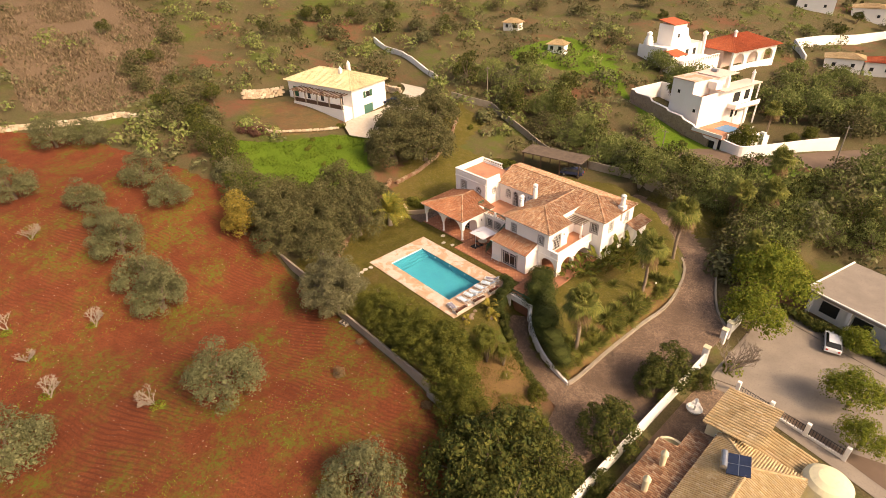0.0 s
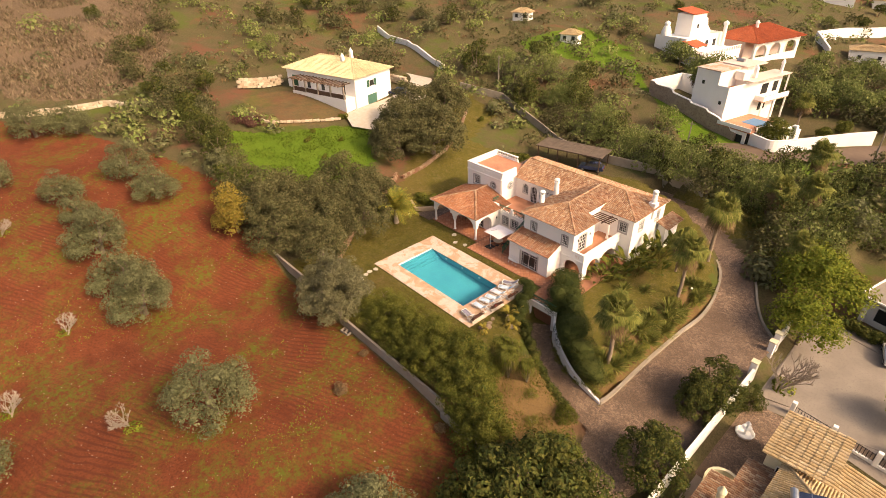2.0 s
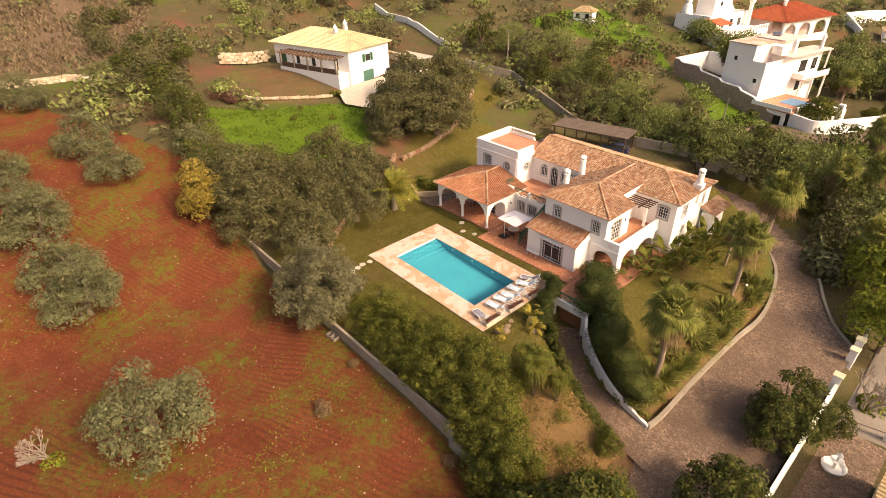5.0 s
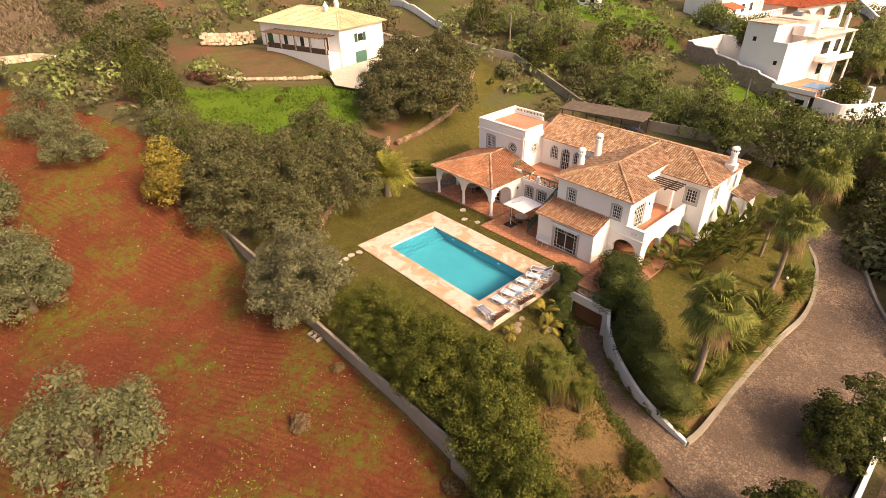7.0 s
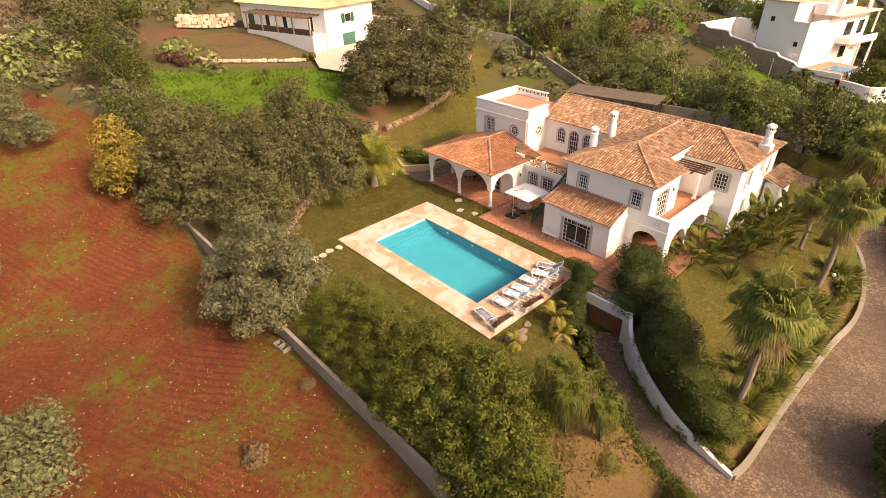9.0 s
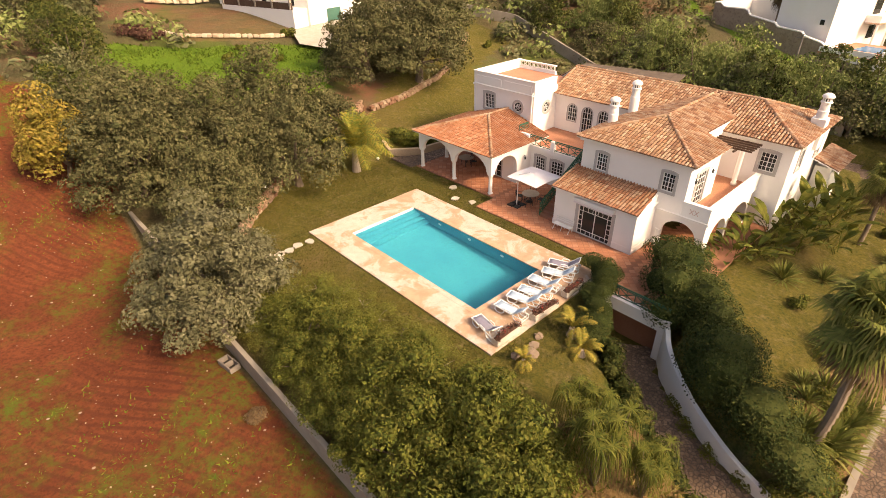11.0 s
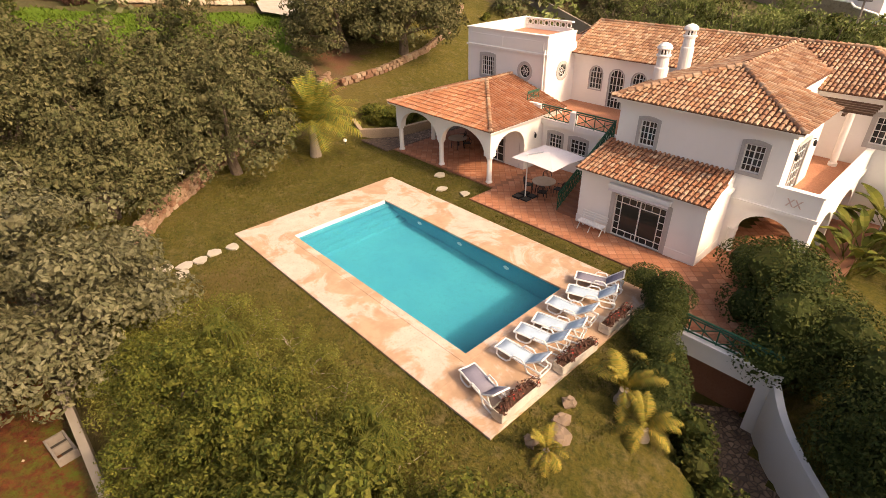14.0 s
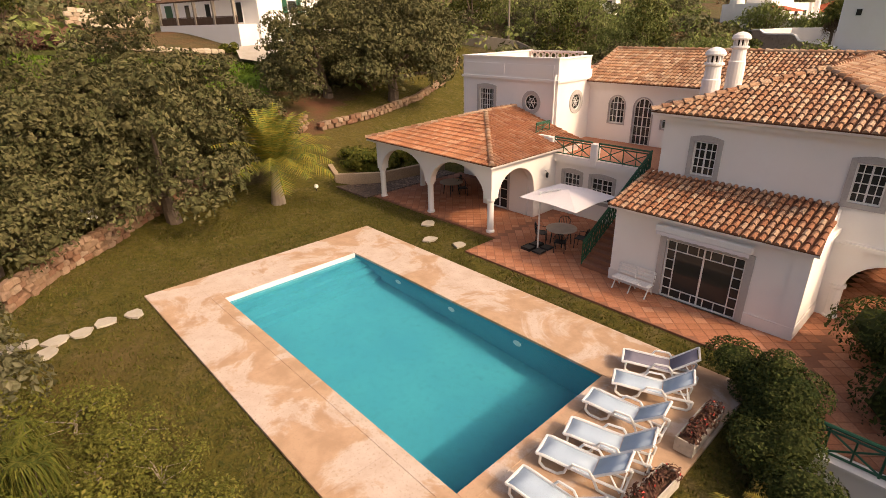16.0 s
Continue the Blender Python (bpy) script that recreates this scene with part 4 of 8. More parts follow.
# tower with roof terrace
TX0, TX1, TY, TYB, TZ = -5.6, 1.25, 12.35, 18.6, 7.15
villa_wall((TX0, TY, 0), X, Y, TX1 - TX0, -0.1, 6.5, [(1.35, 2.45, 4.15, 5.45), (4.72, 5.62, 4.45, 5.35, 0.45)])
villa_wall((TX1 - 0.28, TY + 0.28, 0), Y, X, 2.85, -0.1, 6.5, [(1.0, 1.9, 4.45, 5.35, 0.45)])
villa_wall((TX0, TY + 0.28, 0), Y, X, TYB - TY - 0.28, -0.1, 6.5)
villa_wall((TX0 + 0.28, TYB - 0.28, 0), X, Y, 4.2, -0.1, 6.5)
window(villa, (TX0 + 1.9, TY, 4.17), X, NY, 1.1, 1.28, cols=6, rows=4, surround=0.2)


def round_window(c, u, n):
    c, u, n = Vector(c), Vector(u), Vector(n)
    z = Vector((0, 0, 1))
    bm = bmesh.new()
    k = 22
    rings = [[bm.verts.new(c + (u * math.cos(2 * math.pi * i / k) + z * math.sin(2 * math.pi * i / k)) * r + n * d) for i in range(k)] for r, d in ((0.42, -0.04), (0.42, 0.045), (0.62, 0.045), (0.62, -0.04))]
    for a in range(4):
        for i in range(k):
            bm.faces.new((rings[a][i], rings[a][(i + 1) % k], rings[(a + 1) % 4][(i + 1) % k], rings[(a + 1) % 4][i]))
    w = part("round_window", bm, GREY, villa)
    bm = bmesh.new()
    bm.faces.new([bm.verts.new(c + (u * math.cos(2 * math.pi * i / k) + z * math.sin(2 * math.pi * i / k)) * 0.45 - n * 0.06) for i in range(k)])
    part("pane", bm, GLASS, w)
    bm = bmesh.new()
    for a in range(3):
        d = (u * math.cos(math.pi * a / 3) + z * math.sin(math.pi * a / 3)) * 0.33
        rod(bm, c - d - n * 0.04, c + d - n * 0.04, 0.018)
    for i in range(16):
        p = [c + (u * math.cos(2 * math.pi * j / 16) + z * math.sin(2 * math.pi * j / 16)) * 0.2 - n * 0.04 for j in (i, i + 1)]
        rod(bm, p[0], p[1], 0.015)
        q = [c + (u * math.cos(2 * math.pi * j / 16) + z * math.sin(2 * math.pi * j / 16)) * 0.41 - n * 0.03 for j in (i, i + 1)]
        rod(bm, q[0], q[1], 0.03)
    part("glazing_bars", bm, FRAME, w, "white radial glazing bars")


round_window((TX0 + 5.17, TY, 4.9), X, NY)
round_window((TX1, TY + 1.73, 4.9), Y, X)
part("terrace_floor", box(TX0 + 0.25, TX1 - 0.25, TY + 0.25, TYB - 0.3, 6.3, 6.45), TERRA, villa, "terracotta roof terrace")
for a in ((TX0, TX1, TY, TY + 0.22, 6.5, TZ), (TX0, TX0 + 0.22, TY + 0.22, TYB, 6.5, TZ), (TX1 - 0.22, TX1, TY + 0.22, 15.3, 6.5, TZ)):
    part("parapet", box(*a), WHITE, villa)
part("parapet_coping", bx(bx(bx(bmesh.new(), TX0 - 0.06, TX1 + 0.06, TY - 0.06, TY + 0.28, TZ, TZ + 0.07), TX0 - 0.06, TX0 + 0.28, TY + 0.28, TYB + 0.06, TZ, TZ + 0.07), TX1 - 0.28, TX1 + 0.06, TY + 0.28, 15.3, TZ, TZ + 0.07), WHITE, villa)
part("string_course", bx(bx(bmesh.new(), TX0 - 0.07, TX1 + 0.07, TY - 0.09, TY - 0.004, 6.0, 6.14), TX1 + 0.004, TX1 + 0.09, TY, 15.3, 6.0, 6.14), WHITE, villa)
part("panel_moulding", bx(bx(bmesh.new(), TX0 + 0.3, TX0 + 3.2, TY - 0.03, TY - 0.004, 6.3, 6.85), TX0 + 3.5, TX1 - 0.3, TY - 0.03, TY - 0.004, 6.3, 6.85), WHITE, villa)
bm = bmesh.new()
bx(bm, TX0 + 0.22, -1.2, TYB - 0.2, TYB - 0.02, 6.5, 6.72)
bx(bm, TX0 + 0.22, -1.2, TYB - 0.24, TYB + 0.02, 7.09, 7.2)
for i in range(8):
    cx = TX0 + 0.55 + i * 0.5
    ring = [(cx + 0.19 * math.cos(j * math.pi / 5), TYB - 0.11, 6.9 + 0.19 * math.sin(j * math.pi / 5)) for j in range(11)]
    for p, q in zip(ring, ring[1:]):
        rod(bm, p, q, 0.05, n=5)
part("pierced_parapet", bm, WHITE, villa, "white parapet with a row of pierced rings")
part("rain_pipe", rod(rod(bmesh.new(), (TX1 - 0.15, TY - 0.1, 3.0), (TX1 - 0.15, TY - 0.1, 6.1), 0.05), (TX1 - 0.15, TY - 0.1, 6.1), (TX1 - 0.15, TY - 0.02, 6.4), 0.07), WHITE, villa)

# porch with three arches
PX0, PX1, PY, PZ = -5.75, 2.75, 5.65, 3.3
villa_wall((PX0, PY, 0), X, Y, PX1 - PX0, 1.62, 3.2, [(0.42, 4.0, 1.62, 2.95, 1.33), (4.4, 8.05, 1.62, 2.95, 1.33)], 0.36, "arch_wall")
villa_wall((PX1 - 0.36, PY + 0.36, 0), Y, X, 6.3, 1.62, 3.2, [(0.1, 2.7, 1.62, 2.75, 1.1)], 0.36, "arch_wall")
villa_wall((PX0, PY + 0.36, 0), Y, X, 6.3, 1.62, 3.2, [(0.1, 3.0, 1.62, 2.9, 1.2), (3.3, 6.0, 1.62, 2.9, 1.2)], 0.36, "arch_wall")
villa_wall((PX1 - 0.36, 8.75, 0), Y, X, 3.3, -0.1, 1.62, (), 0.36)
villa_wall((-0.6, 8.75, 0), X, Y, 2.95, -0.1, 3.2, [(0.6, 1.7, 0.0, 2.1)], 0.3)
villa_wall((-0.6, 9.05, 0), Y, X, 3.3, -0.1, 3.2, (), 0.3)
window(villa, (0.55, 8.75, 0.02), X, NY, 1.1, 2.06, cols=2, rows=4, surround=0.12, name="porch_door", tall=True, label="glazed porch door")
for cx in (PX0 + 0.2, -1.55, PX1 - 0.2):
    bm = lathe(bmesh.new(), [(0.2, -0.05), (0.2, 0.08), (0.155, 0.12), (0.15, 1.45), (0.19, 1.5), (0.21, 1.56), (0.21, 1.63)], 16, (cx, PY + 0.18, 0))
    part("column", bm, WHITE, villa)
part("column", lathe(bmesh.new(), [(0.2, -0.05), (0.155, 0.1), (0.15, 1.5), (0.21, 1.63)], 16, (PX0 + 0.2, 8.75, 0)), WHITE, villa)
part("porch_ceiling", box(PX0 + 0.3, PX1 - 0.3, PY + 0.3, 12.3, 3.0, 3.08), WHITE, villa)
pe = [Vector((-6.1, 5.25, PZ)), Vector((3.1, 5.25, PZ)), Vector((3.1, 12.3, PZ)), Vector((-6.1, 12.3, PZ))]
pa, pb = Vector((-1.5, 9.85, 4.62)), Vector((-1.5, 12.35, 4.62))
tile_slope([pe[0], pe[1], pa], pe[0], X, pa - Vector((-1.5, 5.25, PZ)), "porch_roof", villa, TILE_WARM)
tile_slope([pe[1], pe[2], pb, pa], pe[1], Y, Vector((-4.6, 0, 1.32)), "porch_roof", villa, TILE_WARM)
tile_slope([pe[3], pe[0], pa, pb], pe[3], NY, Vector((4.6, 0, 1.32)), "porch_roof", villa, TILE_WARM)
for a, b in ((pe[0], pa), (pe[1], pa), (pa, pb)):
    ridge_tiles(a, b, villa)
part("porch_cornice", bx(bx(bmesh.new(), PX0 - 0.1, PX1 + 0.1, PY - 0.12, PY - 0.004, 3.04, 3.2), PX1 + 0.004, PX1 + 0.12, PY, 12.3, 3.04, 3.2), WHITE, villa)

# ground floor under the upper terrace
UY = 10.45
villa_wall((PX1 - 0.3, UY, 0), X, Y, 6.7, -0.1, 2.9, [(0.85, 1.75, 0.95, 2.1), (2.4, 3.5, 0.95, 2.1)])
window(villa, (PX1 - 0.3 + 1.3, UY, 0.97), X, NY, 0.9, 1.13, cols=4, rows=4, surround=0.16)
window(villa, (PX1 - 0.3 + 2.95, UY, 0.97), X, NY, 1.1, 1.13, cols=4, rows=4, surround=0.16)
part("upper_terrace", box(1.2, 9.2, UY - 0.01, 15.4, 2.66, 2.8), TERRA, villa, "terracotta upper terrace")
part("terrace_kerb", bx(bx(bmesh.new(), 2.4, 7.6, UY - 0.22, UY - 0.02, 2.62, 2.95), 1.3, 2.4, UY - 0.22, UY - 0.02, 2.62, 3.75), WHITE, villa)
for cx in (2.5, 4.95):
    part("terrace_pier", box(cx - 0.17, cx + 0.17, UY - 0.27, UY + 0.07, 2.62, 3.72, bevel=0.02), WHITE, villa)


def railing(parent, a, b, h, name="railing", posts=2, fan=True):
    """A green metal railing panel with crossed bars."""
    a, b = Vector(a), Vector(b)
    up = Vector((0, 0, h))
    bm = bmesh.new()
    rod(bm, a + up, b + up, 0.045)
    rod(bm, a + up * 0.86, b + up * 0.86, 0.03)
    rod(bm, a + up * 0.08, b + up * 0.08, 0.03)
    for i in range(posts + 1):
        p = a.lerp(b, i / posts)
        rod(bm, p, p + up, 0.028)
    for i in range(posts):
        p, q = a.lerp(b, i / posts), a.lerp(b, (i + 1) / posts)
        rod(bm, p + up * 0.08, q + up * 0.86, 0.024)
        rod(bm, p + up * 0.86, q + up * 0.08, 0.024)
        m = p.lerp(q, 0.5)
        if fan:
            rod(bm, m + up * 0.08, m + up * 0.86, 0.022)
    return part(name, bm, GREEN, parent, "dark green metal railing")


railing(villa, (2.67, UY - 0.1, 2.95), (4.78, UY - 0.1, 2.95), 0.8, posts=2)
railing(villa, (5.12, UY - 0.1, 2.95), (7.6, UY - 0.1, 2.95), 0.8, posts=2)
railing(villa, (1.5, UY - 0.1, 3.75), (1.5, UY + 1.0, 3.75), 0.5, posts=1)

# outer stair with brick-red treads
SX0, SX1, SY0, SY1 = 7.65, 8.93, 5.55, 10.35
nst = 16
bm = bmesh.new()
prism(bm, [(SX0, SY0, -0.05), (SX0, SY1, -0.05), (SX0, SY1, 2.62)], (SX1 - SX0, 0, 0))
part("stair_body", bm, WHITE, villa)
tread = box(0, SX1 - SX0 + 0.03, 0, (SY1 - SY0) / nst, 0, 2.8 / nst)
first = part("stair_step", tread, TERRA_BED, villa, "terracotta clad step")
first.location = (SX0 - 0.03, SY0, 0.0)
for i in range(1, nst):
    s = new("stair_step", first.data)
    s.parent = villa
    s.location = (SX0 - 0.03, SY0 + i * (SY1 - SY0) / nst, i * 2.8 / nst)
railing(villa, (SX0, SY0, 0.1), (SX0, SY1, 2.85), 0.95, name="stair_railing", posts=16, fan=True)


# chimneys
def chimney(x, y, z0, z1):
    bm = bmesh.new()
    lathe(bm, [(0.34, z0), (0.34, z1 - 1.0), (0.30, z1 - 0.95), (0.28, z1 - 0.5), (0.36, z1 - 0.46), (0.36, z1 - 0.38), (0.25, z1 - 0.36)], 18, (x, y, 0))
    ch = part("chimney", bm, WHITE, villa, "round white chimney with domed cap")
    bm = bmesh.new()
    for i in range(10):
        a = 2 * math.pi * i / 10
        rod(bm, (x + 0.25 * math.cos(a), y + 0.25 * math.sin(a), z1 - 0.38), (x + 0.25 * math.cos(a), y + 0.25 * math.sin(a), z1 - 0.1), 0.045, n=5)
    lathe(bm, [(0.36, z1 - 0.12), (0.38, z1 - 0.06), (0.32, z1 + 0.06), (0.18, z1 + 0.15), (0.03, z1 + 0.19)], 18, (x, y, 0))
    part("chimney_cap", bm, WHITE, ch)
    part("flue", lathe(bmesh.new(), [(0.19, z1 - 0.4), (0.19, z1 - 0.12)], 10, (x, y, 0)), DARK, ch)


chimney(9.35, 10.9, 5.4, 7.75)
chimney(9.0, 14.3, 5.0, 8.2)
bm = box(19.2, 20.1, 19.6, 20.5, 4.5, 6.6)
part("chimney_base", bm, WHITE, villa)
chimney(19.65, 20.05, 6.3, 8.1)

# wall lanterns
for p, n in (((PX1 + 0.12, 9.6, 2.0), X), ((7.0, WY - 0.12, 5.1), NY), ((16.77, 8.6, 4.6), X), ((16.77, 11.0, 4.6), X)):
    c = Vector(p)
    bm = lathe(bmesh.new(), [(0.02, -0.13), (0.06, -0.1), (0.07, 0.06), (0.08, 0.07), (0.015, 0.16)], 8, c)
    rod(bm, c + Vector((0, 0, 0.2)), c - n * 0.12 + Vector((0, 0, 0.2)), 0.02)
    part("wall_lantern", bm, BLACK, villa, "black iron wall lantern")

# low side porch at the east end
part("side_porch_wall", box(20.0, 21.1, 21.8, 25.2, -1.0, 2.75), WHITE, villa)
tile_slope([(21.6, 21.4, 2.85), (21.6, 25.6, 2.85), (19.9, 25.6, 3.4), (19.9, 21.4, 3.4)], (21.6, 21.4, 2.85), Y, (-1.7, 0, 0.55), "side_roof", villa, TILE)


# ---- plants ----
DECK_BOX = (-2.3, 15.03, -7.72, 2.28)
def leaf_cloud(blobs, n, size, seed, droop=0.0, flat=0.0, shell=0.7):
    """Small leaf sprays (folded quads) over and inside lumps given as (centre, radii)."""
    g = np.random.default_rng(seed)
    w = np.array([(r[0] * r[1] + r[1] * r[2] + r[0] * r[2]) for _, r in blobs])
    pick = g.choice(len(blobs), n, p=w / w.sum())
    c = np.array([b[0] for b in blobs])[pick]
    r = np.array([b[1] for b in blobs])[pick]
    d = g.normal(size=(n, 3))
    d /= np.linalg.norm(d, axis=1)[:, None]
    d[:, 2] = np.where((d[:, 2] < -0.25) & (g.random(n) < 0.7), -d[:, 2], d[:, 2])
    rad = shell + (1.06 - shell) * g.random(n) ** 0.33
    p = c + d * r * rad[:, None]
    nrm = d + g.normal(size=(n, 3)) * 0.5
    nrm[:, 2] += 0.35
    nrm /= np.linalg.norm(nrm, axis=1)[:, None]
    t = np.cross(nrm, g.normal(size=(n, 3)))
    t[:, 2] -= droop
    t /= np.linalg.norm(t, axis=1)[:, None]
    b = np.cross(nrm, t)
    s = size * (0.55 + 0.9 * g.random(n))[:, None]
    k = 0.42 + 0.25 * g.random(n)[:, None]
    v = np.stack([p - t * s * 0.5, p + b * s * k * 0.5 + nrm * s * 0.08, p + t * s * 0.5, p - b * s * k * 0.5 + nrm * s * 0.08], 1).reshape(-1, 3)
    f = np.arange(n * 4).reshape(-1, 4)
    return v.tolist(), f.tolist()


def lumps(seed, height, radius, count, base, squash=0.75, lump=0.42):
    """Lumps that fill a crown with an uneven outline."""
    g = random.Random(seed)
    out = []
    for i in range(count):
        a = g.uniform(0, 2 * math.pi)
        q = math.sqrt(g.random()) * radius * (1 - lump * 0.8)
        top = (1 - (q / radius) ** 2)
        z = base + (height - base) * (0.03 + 0.87 * top * g.uniform(0.12, 1.0) ** 0.8) - radius * lump * 0.3
        s = radius * lump * g.uniform(0.6, 1.2)
        out.append(((q * math.cos(a), q * math.sin(a), max(z, base + s * 0.4)), (s, s, s * squash)))
    return out


def limbs(bm, blobs, base_r, fork, seed, n=7, lean=0.2):
    g = random.Random(seed)
    f = Vector((g.uniform(-lean, lean), g.uniform(-lean, lean), fork))
    rod(bm, (0, 0, -0.3), f * 0.5 + Vector((0.06, -0.05, 0)), base_r * 1.25, base_r, 8)
    rod(bm, f * 0.5 + Vector((0.06, -0.05, 0)), f, base_r, base_r * 0.8, 8)
    for c, r in g.sample(blobs, min(n, len(blobs))):
        c = Vector(c)
        mid = f.lerp(c, 0.5) + Vector((g.uniform(-0.3, 0.3), g.uniform(-0.3, 0.3), 0.15))
        rod(bm, f, mid, base_r * 0.55, base_r * 0.34, 6)
        rod(bm, mid, c, base_r * 0.34, base_r * 0.1, 5)
    return bm


def tree(name, label, category, mat, bark, height, radius, base, count, n, size, seed, fork=None, trunk_r=0.22, lump=0.42, squash=0.75, droop=0.0, core=True, group="", shell=0.7):
    t = thing(name, label, category, group)
    bl = lumps(seed, height, radius, count, base, squash, lump)
    part("trunk", limbs(bmesh.new(), bl, trunk_r, fork or base * 1.1 + 0.3, seed), bark, t)
    v, f = leaf_cloud(bl, n, size, seed, droop, shell=shell)
    crown = raw("crown", v, f, mat, t)
    if core:
        bm = bmesh.new()
        for c, r in bl:
            res = bmesh.ops.create_icosphere(bm, subdivisions=1, radius=1.0)
            for q in res["verts"]:
                q.co = Vector(c) + Vector((q.co.x * r[0], q.co.y * r[1], q.co.z * r[2])) * 0.33
        part("inner_foliage", bm, mat, t)
    return t


def place(proto, spots, sink=0.1):
    """Set a plant at the first spot and copies at the rest; spots are (x, y, scale[, height factor])."""
    g = random.Random(len(spots) + 5)
    for i, s in enumerate(spots):
        x, y, k = s[:3]
        hz = s[3] if len(s) > 3 else 1.0
        z = s[4] if len(s) > 4 else rough_land(x, y)
        m = Matrix.Translation((x, y, z - sink)) @ Euler((0, 0, g.uniform(0, 6.28))).to_matrix().to_4x4() @ Matrix.Diagonal((k, k, k * hz, 1))
        if i == 0:
            proto.matrix_basis = m
        else:
            copy_thing(proto, m)


# big carobs beside the pool lawn
c1 = tree("carob_tree", "large dense grey-green carob tree with drooping skirts", "tree", L_CAROB, BARK, 8.6, 4.7, 0.35, 180, 20000, 0.19, 11, trunk_r=0.32, lump=0.165, droop=0.3, group="carob trees")
place(c1, [(-12.6, -9.4, 1.12), (-15.2, -3.6, 1.05), (-22.5, 13.0, 1.12, 1.0), (-14.2, -14.6, 1.0)])
c2 = tree("carob_tree", "broad old carob tree with grey-green foliage", "tree", L_CAROB, BARK, 7.2, 4.2, 0.9, 140, 13000, 0.205, 23, trunk_r=0.30, lump=0.175, droop=0.3, group="carob trees")
place(c2, [(-18.6, -13.0, 1.2), (-9.6, -4.2, 0.9, 1.1), (-13.4, 0.2, 0.9), (-19.0, -10.0, 0.85), (-20.0, 18.0, 1.25), (-28.0, 19.5, 1.15), (-12.0, -6.4, 0.85, 1.1), (-27.5, 27.5, 1.1), (-8.6, -11.6, 0.8, 1.0)])
y1 = tree("yellowing_tree", "small tree with yellowing leaves at the field edge", "tree", L_YELLOW, BARK, 5.8, 2.2, 0.4, 26, 6500, 0.19, 31, trunk_r=0.14)
place(y1, [(-18.4, -18.2, 1.4)])
s1 = tree("silver_olive", "silvery grey olive tree by the boundary wall", "tree", island("silver_leaf", [(0.150, 0.138, 0.066), (0.205, 0.184, 0.092), (0.104, 0.102, 0.042), (0.250, 0.221, 0.118)], 0.6, 3.0, bumps=0.0, through_light=0.2), BARK, 5.4, 2.9, 0.2, 120, 28000, 0.12, 37, trunk_r=0.2, lump=0.19)
place(s1, [(1.4, -15.7, 1.62, 1.0, -0.75)])
# olives in the ploughed field
o1 = tree("olive_tree", "rounded grey-green olive tree in red soil", "tree", L_OLIVE, BARK, 4.3, 2.2, 0.4, 70, 9000, 0.115, 41, trunk_r=0.16, lump=0.22, squash=0.85, group="olive trees")
o2 = tree("olive_tree", "low spreading grey-green olive tree in red soil", "tree", L_OLIVE, BARK, 3.9, 2.4, 0.4, 70, 9000, 0.115, 43, trunk_r=0.16, lump=0.22, squash=0.85, group="olive trees")
place(o1, [(-35.6, -33.9, 1.30), (-23.1, -33.2, 1.35), (-11.3, -32.6, 1.30), (-37.6, -25.0, 1.23), (-58.7, -32.7, 1.30), (7.4, -32.3, 1.43), (1.8, -50.2, 1.43), (-43.9, -41.3, 1.30)])
place(o2, [(-29.2, -33.3, 1.17), (-15.9, -32.8, 1.37), (-30.2, -24.0, 1.30), (-56.9, -27.5, 1.30), (25.3, -28.0, 1.43), (-13.0, -31.2, 0.91)])


def bare_tree(seed):
    t = thing("bare_fig_tree", "leafless pale-branched fig tree in red soil", "tree", "bare fig trees")
    g = random.Random(seed)
    bm = bmesh.new()

    def grow(p, d, ln, r, depth):
        q = p + d * ln
        rod(bm, p, q, r, r * 0.7, 5, False)
        if depth:
            for _ in range(3 if depth > 1 else 4):
                e = (d + Vector((g.uniform(-0.8, 0.8), g.uniform(-0.8, 0.8), g.uniform(-0.1, 0.5)))).normalized()
                grow(q, e, ln * g.uniform(0.6, 0.85), r * 0.62, depth - 1)

    for _ in range(4):
        grow(Vector((0, 0, -0.1)), Vector((g.uniform(-0.7, 0.7), g.uniform(-0.7, 0.7), 0.8)).normalized(), 0.75, 0.07, 4)
    part("branch_crown", bm, PALEBARK, t)
    v, f = leaf_cloud([((0.4, -0.3, 0.1), (0.7, 0.6, 0.25))], 160, 0.2, seed)
    raw("weeds", v, f, L_BRIGHT, t, label="fresh green weeds at the foot")
    return t


place(bare_tree(3), [(-32.2, -41.8, 1.1), (-12.9, -39.9, 1.0), (-4.9, -46.2, 1.0), (3.6, -38.5, 1.05), (-17.7, -47.5, 1.0), (-12.1, -46.9, 0.8), (39.9, 11.6, 1.6, 1.5)])

# low bushes in the field
b1 = tree("dry_bush", "low half-dry bush in ploughed soil", "bush", L_DRY, BARK, 1.0, 0.9, 0.1, 9, 900, 0.16, 53, trunk_r=0.04)
place(b1, [(12.0, -22.4, 1.0), (0.4, -32.2, 1.1), (21.5, -17.6, 0.8), (9.5, -17.6, 0.7)])

